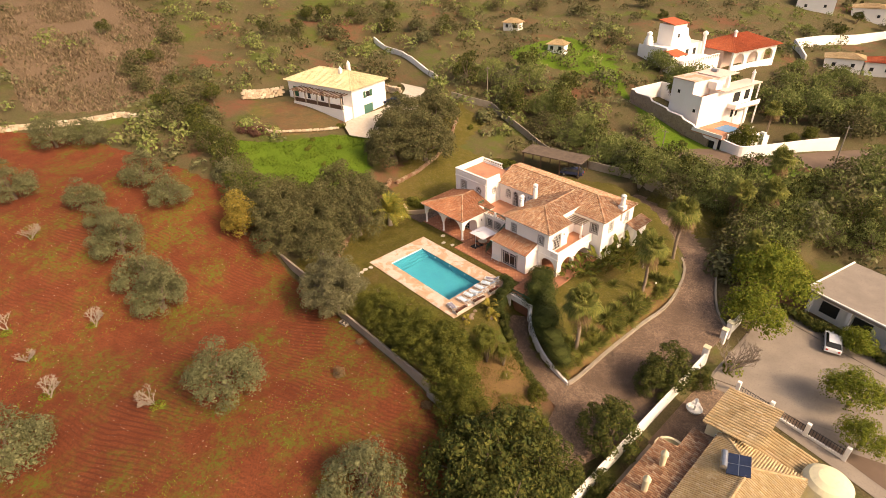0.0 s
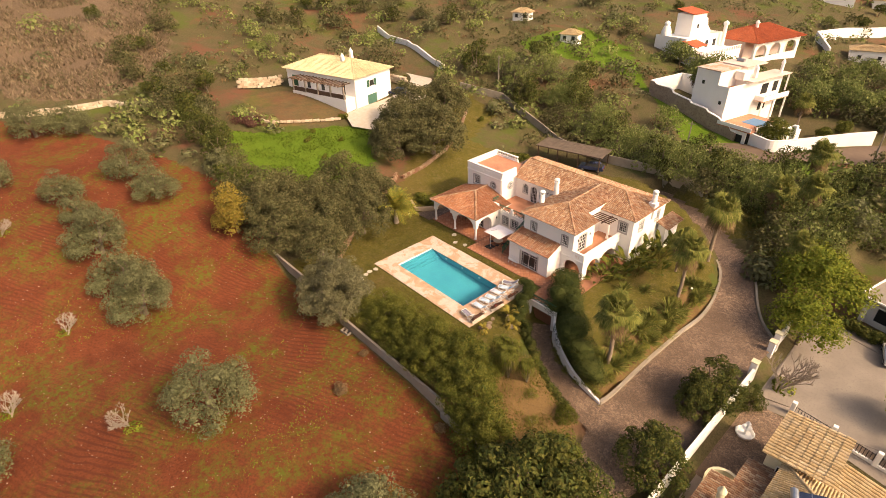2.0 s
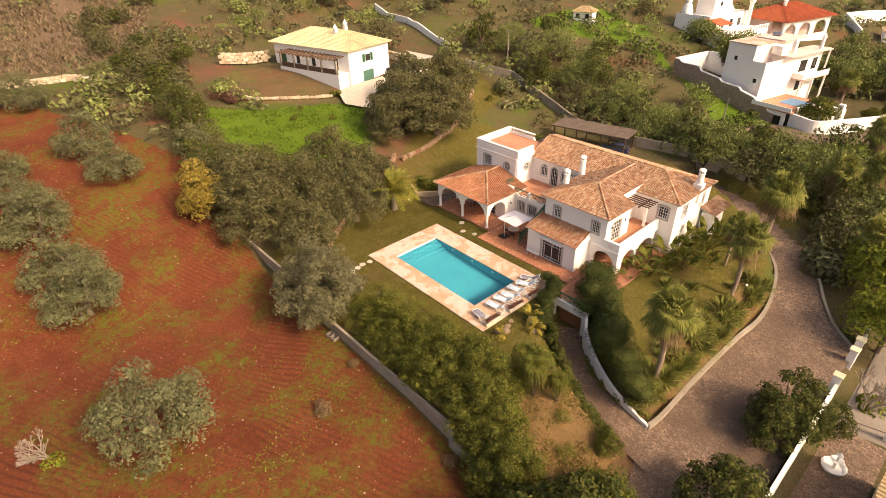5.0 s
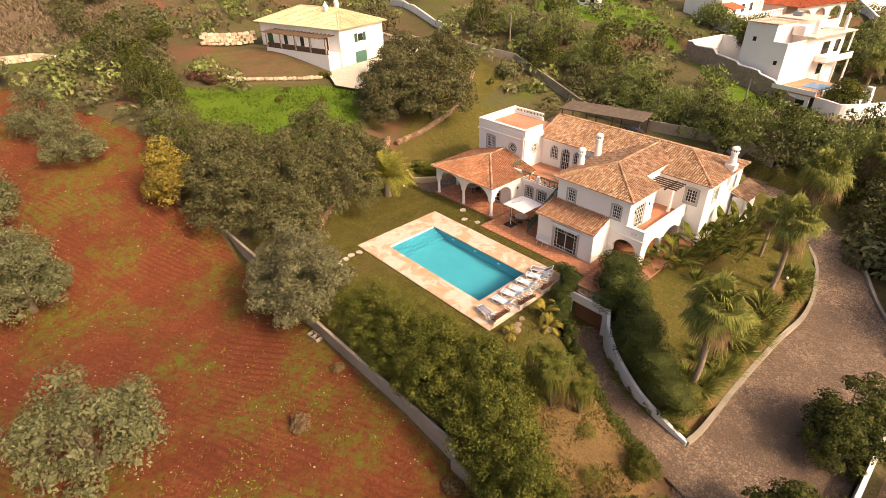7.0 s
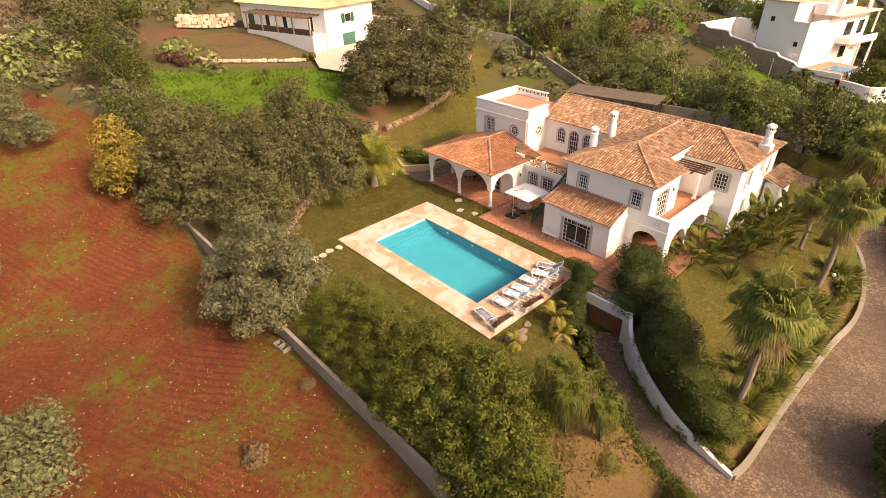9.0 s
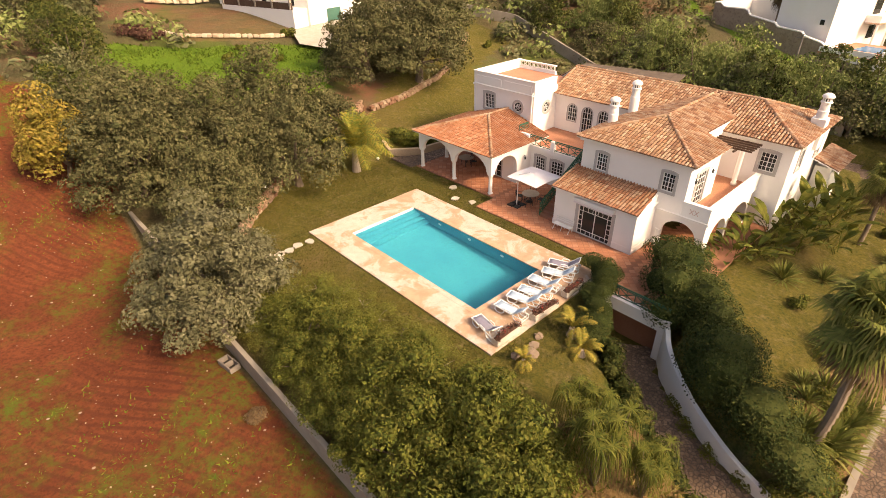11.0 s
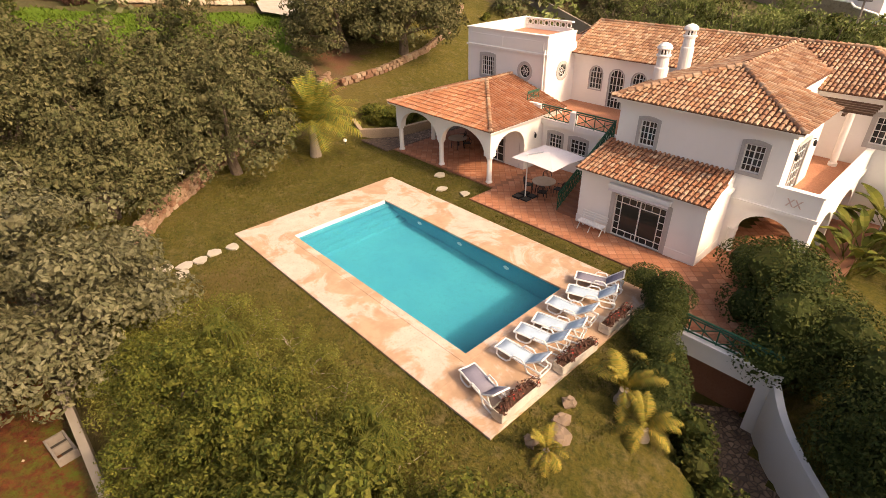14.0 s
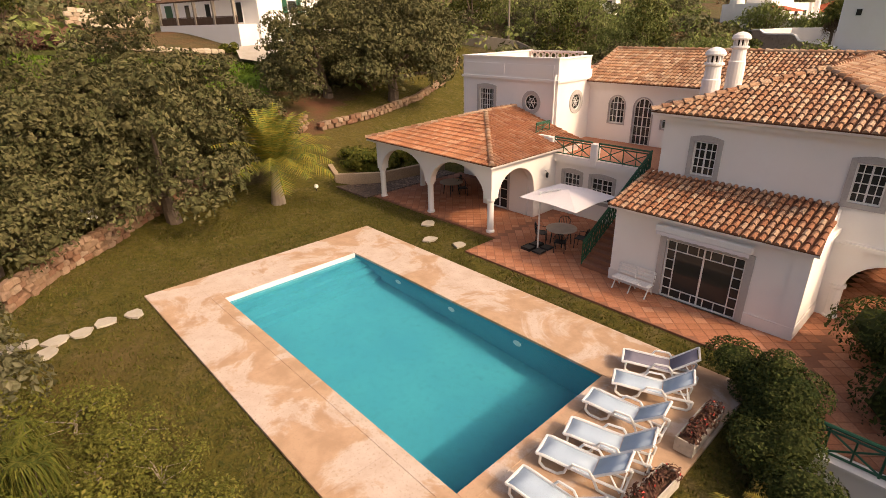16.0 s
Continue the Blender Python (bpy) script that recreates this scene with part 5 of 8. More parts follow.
# mixed shrubs and small trees along the boundary wall
g1 = tree("garden_tree", "bushy yellow-green garden tree along the wall", "tree", L_GREEN, BARK, 4.6, 2.3, 0.3, 90, 10500, 0.13, 61, trunk_r=0.12, lump=0.20, droop=0.5, group="boundary trees", shell=0.55)
g2 = tree("garden_tree", "dense leafy garden tree along the wall", "tree", L_GREEN, BARK, 4.0, 2.5, 0.3, 90, 10500, 0.13, 67, trunk_r=0.12, lump=0.20, droop=0.5, group="boundary trees", shell=0.55)
place(g1, [(11.2, -13.5, 0.95, 0.95), (9.6, -15.0, 0.75, 0.9), (12.8, -15.1, 0.85, 0.9), (15.0, -15.0, 0.9), (10.0, -12.4, 0.75), (13.2, -11.4, 0.75), (15.6, -13.4, 1.25), (19.4, -12.4, 1.4), (22.4, -14.6, 1.35), (25.4, -15.8, 1.2), (17.4, -14.6, 1.2), (30.6, -13.2, 1.3)])
place(g2, [(8.2, -13.6, 0.9, 0.95), (13.4, -13.1, 1.05, 1.0), (6.8, -12.8, 0.7), (17.6, -11.6, 1.2), (20.9, -14.4, 1.4), (24.2, -16.2, 1.2), (30.4, -15.4, 1.4), (28.4, -8.4, 0.55), (5.4, -14.0, 0.8, 0.75), (20.6, -11.6, 1.0), (27.6, -18.2, 1.2)])
g3 = tree("dark_tree", "dark green evergreen tree by the drive", "tree", L_CYPRESS, BARK, 5.0, 2.3, 0.3, 80, 7500, 0.155, 71, trunk_r=0.14, lump=0.21, group="drive trees")
place(g3, [(36.2, 4.1, 1.3), (36.3, -7.2, 1.1), (35.9, 1.6, 0.7), (38.7, 7.2, 0.55), (38.6, -12.0, 0.6), (32.4, -17.0, 1.75), (30.6, -20.0, 1.7), (34.6, -21.0, 1.7), (35.0, -15.4, 1.2)])
g4 = tree("sparse_shrub", "loose young shrub with pale yellow-green leaves", "shrub", L_SHRUB, PALEBARK, 2.4, 1.7, 0.2, 34, 3000, 0.095, 73, trunk_r=0.05, lump=0.36, core=False, shell=0.1, group="sparse shrubs")
place(g4, [(3.2, -12.4, 1.0, 0.8), (6.2, -11.0, 0.9, 0.75), (5.4, -12.8, 1.0), (8.6, -10.6, 0.7, 0.8), (1.8, -13.0, 0.9), (12.0, -10.6, 0.6), (7.4, -12.6, 1.1), (9.6, -12.4, 1.0), (4.4, -13.8, 1.05), (11.0, -11.8, 0.9), (10.2, -10.6, 0.7, 0.7), (13.2, -11.4, 0.9), (6.4, -14.0, 1.1), (15.0, -11.6, 1.0), (5.8, -10.2, 0.8), (7.4, -10.0, 0.7), (4.2, -11.0, 0.9), (9.0, -10.0, 0.8), (10.8, -9.9, 0.8), (12.4, -10.0, 0.9), (13.8, -10.4, 1.0), (11.6, -11.4, 1.0), (8.4, -11.4, 1.0), (4.6, -15.0, 0.75, 0.8), (6.6, -15.1, 0.8, 0.8), (8.8, -15.0, 0.9, 0.8), (11.0, -15.1, 0.9, 0.9), (13.2, -15.0, 0.95, 0.9), (15.4, -15.2, 1.0), (3.0, -14.6, 0.8, 0.8), (25.0, -9.4, 0.5), (26.8, -11.4, 0.55)])


def willow(seed, h=4.0):
    t = thing("weeping_shrub", "weeping shrub with hanging yellow-green strands", "shrub", "weeping shrubs")
    g = random.Random(seed)
    bm = bmesh.new()
    v, f = [], []
    tips = []
    for i in range(16):
        a = g.uniform(0, 6.28)
        e = Vector((math.cos(a) * g.uniform(0.3, 1.3), math.sin(a) * g.uniform(0.3, 1.3), h * g.uniform(0.7, 1.0)))
        rod(bm, (0, 0, 0), e, 0.06, 0.02, 5, False)
        tips.append(e)
    part("branch_frame", bm, BARK, t)
    for e in tips:
        for _ in range(52):
            a = g.uniform(0, 6.28)
            out = Vector((math.cos(a), math.sin(a), 0))
            r, ln = g.uniform(0.3, 1.0), g.uniform(0.8, 2.2)
            side = Vector((-out.y, out.x, 0)) * 0.016
            prev = e
            for k in range(1, 6):
                s = k / 5
                p = e + out * r * math.sqrt(s) + Vector((0, 0, 0.25 * s - ln * s * s))
                b = len(v)
                sd = side * (1.5 - s)
                v += [prev - sd, prev + sd, p + sd * 0.8, p - sd * 0.8]
                f.append((b, b + 1, b + 2, b + 3))
                prev = p
    raw("foliage", v, f, L_GREEN, t)
    return t


place(willow(5), [(22.3, -9.6, 1.0), (20.6, -8.3, 0.8), (23.8, -8.6, 0.75), (14.0, -11.0, 0.62), (7.0, -12.0, 0.6)])


# hedges
def hedge(name, label, pts, width, top, mat, n, size, seed, sink=0.2, base=None):
    t = thing(name, label, "hedge")
    g = random.Random(seed)
    bl = []
    for p in along(pts, width * 0.42):
        gz = rough_land(p.x, p.y) if base is None else base
        h = p.z - gz
        for q in range(3):
            r = width * 0.5 * g.uniform(0.7, 1.1)
            o = Vector((g.uniform(-0.3, 0.3) * width, g.uniform(-0.3, 0.3) * width, 0))
            bl.append(((p.x + o.x, p.y + o.y, gz + h * (0.25 + 0.27 * q) + g.uniform(-0.1, 0.1)), (r, r, max(h * 0.36, 0.25))))
    v, f = leaf_cloud(bl, n, size, seed, shell=0.6)
    raw("foliage", v, f, mat, t)
    bm = bmesh.new()
    for c, r in bl:
        res = bmesh.ops.create_icosphere(bm, subdivisions=1, radius=1.0)
        for q in res["verts"]:
            q.co = Vector(c) + Vector((q.co.x * r[0], q.co.y * r[1], q.co.z * r[2])) * 0.75
    part("inner_foliage", bm, mat, t)
    return t


hedge("cypress_hedge", "tall dark green cypress hedge above the drive", [(17.7, 6.0, 2.0), (18.6, 4.2, 2.6), (20.2, 2.3, 2.6), (21.8, 0.4, 2.3), (23.7, -1.1, 1.8), (25.7, -2.1, 1.2), (27.4, -2.6, 0.3)], 2.8, 0, L_HEDGE, 46000, 0.115, 81)
hedge("clipped_hedge", "dark green hedge beside the sun loungers", [(14.9, 2.2, 1.2), (15.4, 1.7, 1.5), (15.9, 1.0, 1.4), (16.4, -0.4, 1.2), (17.2, -1.7, 1.0), (17.7, -3.0, 0.7)], 1.4, 0, L_HEDGE, 34000, 0.075, 83, base=0.0)
hedge("low_hedge", "low green hedge along the sunken drive", [(17.6, -2.2, 0.4), (19.4, -3.4, -0.2), (22.0, -5.2, -0.9), (25.0, -6.7, -1.6), (27.6, -7.6, -2.1)], 1.1, 0, L_CYPRESS, 8000, 0.16, 87)
hedge("porch_hedge", "trimmed green hedge behind a low brick wall", [(-11.4, 7.8, 1.5), (-9.8, 7.4, 1.5), (-9.0, 9.6, 1.5), (-8.6, 11.4, 1.4)], 1.6, 0, L_GREEN, 5000, 0.16, 89)
hedge("boundary_hedge", "green hedge at the far lawn edge", [(-9.5, 30.5, 1.6), (-12.5, 28.5, 1.8), (-15.0, 26.5, 1.6)], 1.8, 0, L_GREEN, 5000, 0.25, 91)
hedge("car_park_hedge", "dark clipped hedge beside the car park", [(40.6, 27.6, -3.3), (46.0, 26.9, -3.3), (52.0, 26.0, -3.3)], 1.3, 0, L_CYPRESS, 4500, 0.25, 93)


# palms
def fan_palm(seed, trunk=4.6):
    t = thing("fan_palm", "fan palm with a shaggy crown and brown trunk", "palm tree", "fan palms")
    g = random.Random(seed)
    bm = bmesh.new()
    rings = 16
    for i in range(rings):
        z0, z1 = trunk * i / rings, trunk * (i + 1) / rings
        lathe(bm, [(0.19, z0 - 0.05), (0.145, z1)], 9, (0.10 * math.sin(z0), 0, 0))
    part("trunk", bm, PALMBARK, t)
    green, dry = ([], []), ([], [])
    top = Vector((0, 0, trunk))
    for i in range(66):
        v, f = dry if i < 14 else green
        a = g.uniform(0, 6.28)
        el = g.uniform(-1.1, -0.5) if i < 14 else math.asin(g.uniform(-0.45, 0.98))
        d = Vector((math.cos(a) * math.cos(el), math.sin(a) * math.cos(el), math.sin(el)))
        hub = top + d * g.uniform(0.7, 1.15)
        s = d.cross(Vector((0, 0, 1))).normalized()
        nn = s.cross(d).normalized()
        rw = [top - s * 0.02, top + s * 0.02, hub + s * 0.02, hub - s * 0.02]
        b = len(v)
        v += rw
        f.append((b, b + 1, b + 2, b + 3))
        k, ln = 22, g.uniform(0.7, 1.15)
        for j in range(k):
            w = (j / (k - 1) - 0.5) * 3.9
            e = (d * math.cos(w) + s * math.sin(w)).normalized()
            e2 = s * math.cos(w) - d * math.sin(w)
            m = hub + e * ln * 0.55 + nn * 0.05
            tip = hub + e * ln * (1.0 - 0.12 * abs(w)) - Vector((0, 0, 0.34 * ln * g.uniform(0.4, 1.7)))
            b = len(v)
            v += [hub, m + e2 * 0.042, tip, m - e2 * 0.042]
            f.append((b, b + 1, b + 2, b + 3))
    raw("crown", green[0], green[1], L_PALM, t)
    raw("dead_skirt", dry[0], dry[1], L_DRY, t, label="dry brown hanging fronds")
    return t


fp = fan_palm(7)
place(fp, [(27.6, -0.6, 1.2, 1.22), (27.2, 14.5, 0.95, 1.05), (26.2, 24.5, 1.1), (28.0, 40.0, 1.0), (31.0, 44.2, 1.0), (28.6, 53.2, 1.05), (-1.0, 74.5, 0.9), (17.8, 80.0, 0.9), (24.6, 19.0, 0.7), (34.2, 30.5, 0.85)])


def feather_palm(seed, trunk, fr, mat, n=26, name="feather_palm", label="golden-green feather palm with arching fronds", group="feather palms", sag=0.085, rise=0.15):
    t = thing(name, label, "palm tree", group)
    g = random.Random(seed)
    bm = bmesh.new()
    lathe(bm, [(0.34, -0.1), (0.30, 0.2), (0.2, trunk * 0.6), (0.17, trunk)], 12)
    part("trunk", bm, PALEBARK, t)
    v, f = [], []
    for i in range(n):
        a = g.uniform(0, 6.28)
        el = g.uniform(rise, 1.45)
        ln = fr * g.uniform(0.75, 1.05)
        out = Vector((math.cos(a), math.sin(a), 0))
        side = Vector((-out.y, out.x, 0))
        prev = Vector((0, 0, trunk))
        d = out * math.cos(el) + Vector((0, 0, math.sin(el)))
        for k in range(14):
            d = (d - Vector((0, 0, sag + 0.008 * k))).normalized()
            p = prev + d * ln / 14
            b = len(v)
            v += [prev - side * 0.015, prev + side * 0.015, p + side * 0.012, p - side * 0.012]
            f.append((b, b + 1, b + 2, b + 3))
            if k > 1:
                lf = ln * 0.22 * math.sin(math.pi * (k + 1) / 16)
                for s in (-1, 1):
                    for h in (0.0, 0.5):
                        q = prev.lerp(p, h)
                        tip = q + side * s * lf + d * lf * 0.5 - Vector((0, 0, lf * 0.35))
                        b = len(v)
                        v += [q, q + d * 0.04, tip, q - d * 0.02]
                        f.append((b, b + 1, b + 2, b + 3))
            prev = p
    raw("crown", v, f, mat, t)
    return t


place(feather_palm(3, 1.7, 2.9, L_DATE, 64, "date_palm", "date palm with a swollen pale trunk on the lawn", sag=0.038, rise=0.35), [(-8.95, 1.03, 1.3)])
place(feather_palm(5, 0.7, 1.7, L_GOLD, 15), [(16.9, -3.6, 0.9), (16.5, -7.0, 0.6), (18.0, -4.3, 0.8), (17.1, -2.2, 0.75)])


# broad-leaved border plants
def banana(seed, n=22, h=2.4):
    t = thing("broad_leaved_clump", "clump of large glossy paddle-shaped leaves", "shrub", "broad-leaved clumps")
    g = random.Random(seed)
    v, f = [], []
    for i in range(n):
        a, el = g.uniform(0, 6.28), g.uniform(0.7, 1.4)
        out = Vector((math.cos(a), math.sin(a), 0))
        side = Vector((-out.y, out.x, 0))
        base = Vector((g.uniform(-0.6, 0.6), g.uniform(-0.6, 0.6), 0))
        st, ln, w = h * g.uniform(0.35, 0.8), g.uniform(0.9, 1.5), g.uniform(0.16, 0.27)
        d = out * math.cos(el) + Vector((0, 0, math.sin(el)))
        p = base + d * st
        b = len(v)
        v += [base - side * 0.03, base + side * 0.03, p + side * 0.02, p - side * 0.02]
        f.append((b, b + 1, b + 2, b + 3))
        for k in range(5):
            d = (d - Vector((0, 0, 0.16)) + out * 0.05).normalized()
            q = p + d * ln / 5
            w0, w1 = w * math.sin(math.pi * (k + 0.35) / 5.4), w * math.sin(math.pi * (k + 1.35) / 5.4)
            up = Vector((0, 0, 0.06))
            b = len(v)
            v += [p, p + side * w0 + up, q + side * w1 + up, q, p - side * w0 + up, q - side * w1 + up]
            f += [(b, b + 1, b + 2, b + 3), (b, b + 3, b + 5, b + 4)]
            p = q
    raw("leaves", v, f, L_GREEN, t)
    return t


place(banana(9), [(19.9, 10.8, 1.0), (20.6, 12.2, 1.1), (21.4, 14.0, 1.25), (20.8, 16.0, 1.3), (21.7, 18.0, 1.4), (21.9, 20.4, 1.3), (23.3, 16.6, 1.0), (19.4, 9.4, 0.8), (22.6, 22.5, 1.2)])


def spiky(seed, n=95, ln=1.25):
    t = thing("agave_clump", "spiky clump of narrow grey-green leaves", "shrub", "agave clumps")
    g = random.Random(seed)
    v, f = [], []
    for i in range(n):
        a, el = g.uniform(0, 6.28), g.uniform(0.1, 1.4)
        out = Vector((math.cos(a), math.sin(a), 0))
        s = Vector((-out.y, out.x, 0)) * 0.045
        d = out * math.cos(el) + Vector((0, 0, math.sin(el)))
        m, tip = d * ln * 0.5, d * ln + Vector((0, 0, -0.12 * ln))
        b = len(v)
        v += [s * 0.5, m + s, tip, m - s, -s * 0.5]
        f.append((b, b + 1, b + 2, b + 3, b + 4))
    raw("leaves", v, f, L_PALM, t)
    return t


br = random.Random(8)
BED_SPOTS = []
for i in range(52):
    y = br.uniform(-2.6, 19.5)
    BED_SPOTS.append((lerp_table(y, [(-3, 28.6), (4, 28.7), (12, 29.1), (20, 28.9)]) - 0.2 - 2.4 * br.random() ** 1.4, y, br.uniform(0.6, 1.15)))
place(spiky(2), [(26.9, 8.8, 1.3), (28.2, 10.6, 1.2), (27.2, 6.4, 1.4), (28.4, 13.4, 1.0), (28.0, 0.6, 0.8), (28.4, 3.3, 1.0), (28.5, 6.0, 1.1), (28.6, 9.0, 1.0), (27.6, 11.6, 1.3), (28.4, 17.0, 1.0), (27.0, 3.0, 0.9), (22.5, 10.5, 0.9), (24.2, 12.5, 0.8)] + BED_SPOTS[:26])
b2 = tree("bed_bush", "low green bush in the planting bed", "bush", L_SHRUB, BARK, 1.0, 0.95, 0.05, 12, 700, 0.14, 57, trunk_r=0.04, lump=0.4, group="bed bushes")
place(b2, BED_SPOTS[26:] + [(28.2, -2.9, 0.8), (27.4, -3.1, 0.9), (28.6, -1.8, 0.8), (26.2, -3.1, 0.8), (24.6, -2.8, 0.8), (23.2, -2.2, 0.8), (22.2, -1.5, 0.8), (28.5, -3.4, 0.6)])

# trees round the car park
cp = tree("park_tree", "light green leafy street tree", "tree", L_BRIGHT, BARK, 7.0, 4.0, 2.2, 52, 6000, 0.26, 97, fork=2.4, trunk_r=0.2, lump=0.30, group="street trees")
place(cp, [(38.9, 20.2, 1.0), (50.8, 15.6, 0.78), (48.8, 25.6, 0.55), (53.0, 10.4, 0.6), (38.2, 27.0, 1.25), (36.2, 31.0, 1.0)])

# woods on the hillside
f1 = tree("woodland_tree", "dense dark carob tree on the hillside", "tree", L_CAROB, BARK, 6.0, 3.6, 0.4, 30, 900, 0.46, 101, trunk_r=0.2, lump=0.33, core=False, shell=0.45, group="hillside trees")
f2 = tree("woodland_tree", "green scrubby oak on the hillside", "tree", L_PEPPER, BARK, 5.2, 3.0, 0.3, 30, 1200, 0.36, 103, trunk_r=0.18, lump=0.33, droop=0.9, core=False, shell=0.45, group="hillside trees")
f3 = tree("woodland_tree", "dark pine-like tree on the hillside", "tree", L_CYPRESS, BARK, 7.0, 2.8, 0.5, 26, 950, 0.46, 107, trunk_r=0.18, lump=0.33, core=False, shell=0.45, group="hillside trees")
f4 = tree("woodland_tree", "grey-green wild olive on the hillside", "tree", L_OLIVE, BARK, 4.4, 2.6, 0.3, 26, 950, 0.42, 109, trunk_r=0.16, lump=0.33, core=False, shell=0.45, group="hillside trees")
CLEAR = [FIELD, FRESH, LAWN, GRASS2, DRYLAND, ROAD_AREA, GARDEN_R,
         [(-66, -2), (-58, -6), (-30, 2), (-28, 14), (-34, 30), (-48, 46), (-56, 40), (-48, 30), (-66, 18)],
         [(-10, 69), (10, 60), (30, 66), (34, 84), (22, 90), (-10, 88)],
         [(-30, 98), (-8, 92), (4, 108), (6, 136), (-20, 138), (-34, 116)],
         [(10, 44), (20, 49), (40, 88), (60, 110), (44, 110), (24, 78), (10, 56)],
         [(37, -20), (70, -20), (70, 45), (37, 45)], [(-10, 31), (6, 36), (6, 42), (-12, 38)], [(-10, 66), (12, 64), (14, 60), (-10, 62)]]


def free(x, y):
    return not any(inside(x, y, p) for p in CLEAR) and not (-13 < x < 30 and -17 < y < 40) and x < 75


wood = random.Random(19)
spots = {0: [], 1: [], 2: [], 3: []}
# thicket along the field's upper edge, and the bands that climb the hill
BAND = [(-25, -15.5), (-29, -14), (-34, -13.5), (-39, -13), (-44, -12.5), (-49, -12), (-54, -11.5), (-60, -10.5), (-66, -11), (-74, -13), (-82, -11), (-91, -6), (-100, 2), (-112, -8), (-76, -1), (-64, -5), (-50, -8), (-56, -6), (-85, 42), (-94, 27), (-85, 62), (-63, 63), (-79, 56), (-96, 42), (-90, 34), (-73, 62), (-70, 70), (-88, 50)]
for i, (x, y) in enumerate(BAND):
    for _ in range(2):
        spots[wood.choice((0, 0, 3, 2))].append((x + wood.uniform(-2.2, 2.2), y + wood.uniform(-2.0, 2.0), wood.uniform(0.75, 1.15)))
EAST = [(-4, 88), (-9, 90), (-2, 92), (1, 96), (-6, 91), (3, 101), (-16, 96), (-6, 44.5), (4, 44.5), (8, 47.5), (13, 46.5), (18, 47.5), (22, 43.5), (26, 45), (-12, 47), (0, 49), (-26, 55), (-32, 60), (-20, 60), (-10, 58), (30, 55), (36, 58), (-20, 51), (-15, 51), (-12, 52), (-17, 54), (-8, 50), (-3, 46), (2, 43.5), (6, 46), (9, 43), (12, 42), (15, 44), (17, 43), (20, 41), (23, 46), (25, 50), (20, 45), (32, 50), (28, 48), (37, 49), (43, 52), (34, 55), (40, 57), (46, 60), (50, 66), (44, 70), (38, 70), (30, 41), (34, 42), (36, 46), (17, 126), (23, 122), (10, 114), (20, 103), (14, 108), (12, 96), (17, 92), (22, 95), (27, 98), (31, 92), (26, 104), (32, 108), (15, 118), (9, 124), (28, 116), (20, 110), (34, 100), (27, 110), (-24, 46), (-28, 50), (-34, 52), (-40, 48), (32, 36), (36, 38)]
OPEN = [(-14, 72), (12, 68), (16, 57), (4, 53), (-16, 60)]
for x, y in EAST:
    if inside(x, y, OPEN):
        continue
    for _ in range(2):
        spots[wood.choice((1, 1, 1, 2, 3, 1, 0))].append((x + wood.uniform(-2.2, 2.2), y + wood.uniform(-2.0, 2.4), wood.uniform(0.95, 1.45)))
tries = 0
while sum(len(s) for s in spots.values()) < 290 and tries < 7000:
    tries += 1
    d, a = 60 + 170 * wood.random() ** 0.8, wood.uniform(0.35, 1.02) * math.pi
    x, y = 10 + d * math.cos(a), d * math.sin(a) - 6
    thick = noise.noise(Vector((x * 0.03, y * 0.03, 7))) > -0.05
    if free(x, y) and (thick or wood.random() < 0.2):
        spots[wood.choice((0, 1, 2, 3, 0))].append((x, y, wood.uniform(0.75, 1.35)))
NEAR = [tree("woodland_tree", label, "tree", mat, BARK, hh, rr, 0.4, 60, n, sz, sd, trunk_r=0.2, lump=0.22, droop=dr, core=False, shell=0.6, group="garden side trees") for label, mat, hh, rr, n, sz, sd, dr in (
    ("dense dark carob tree behind the villa", L_CAROB, 6.0, 3.6, 2200, 0.28, 201, 0.3),
    ("feathery green pepper tree behind the villa", L_PEPPER, 5.2, 3.0, 2600, 0.22, 203, 1.2),
    ("dark pine-like tree behind the villa", L_CYPRESS, 7.0, 2.8, 2000, 0.27, 207, 0.2),
    ("grey-green wild olive behind the villa", L_OLIVE, 4.4, 2.6, 1900, 0.26, 209, 0.3))]
for k, proto in enumerate((f1, f2, f3, f4)):
    near = [p for p in spots[k] if -45 < p[0] < 45 and p[1] < 56]
    place(proto, [p for p in spots[k] if p not in near])
    place(NEAR[k], near)

# scrub and distant woods
far_blobs = []
for mat, count, n, seed, label in ((L_OLIVE, 700, 30000, 131, "low grey-green scrub on the hillside"), (L_PEPPER, 760, 32000, 133, "green bushes on the hillside"), (L_CAROB, 640, 28000, 135, "dark thicket on the hillside"), (L_DRY, 600, 16000, 139, "dry brown scrub on the hillside")):
    bl = []
    while len(bl) < count:
        d, a = 40 + 190 * wood.random() ** 1.15, wood.uniform(0.25, 1.12) * math.pi
        x, y = 10 + d * math.cos(a), d * math.sin(a) - 6
        if any(inside(x, y, p) for p in CLEAR if p not in (DRYLAND, GRASS2)) or (-13 < x < 30 and -17 < y < 41):
            continue
        if inside(x, y, DRYLAND) and wood.random() < 0.75:
            continue
        if noise.noise(Vector((x * 0.05, y * 0.05, seed))) < -0.1:
            continue
        r = wood.uniform(0.7, 2.5) * (1.0 if mat is not L_DRY else 0.5)
        bl.append(((x, y, rough_land(x, y) + r * 0.35), (r, r, r * 0.8)))
    v, f = leaf_cloud(bl, n, 0.7 if mat is not L_DRY else 0.45, seed, shell=0.55)
    tagged(raw("scrub", v, f, mat), label, "scrub", kind="stuff")
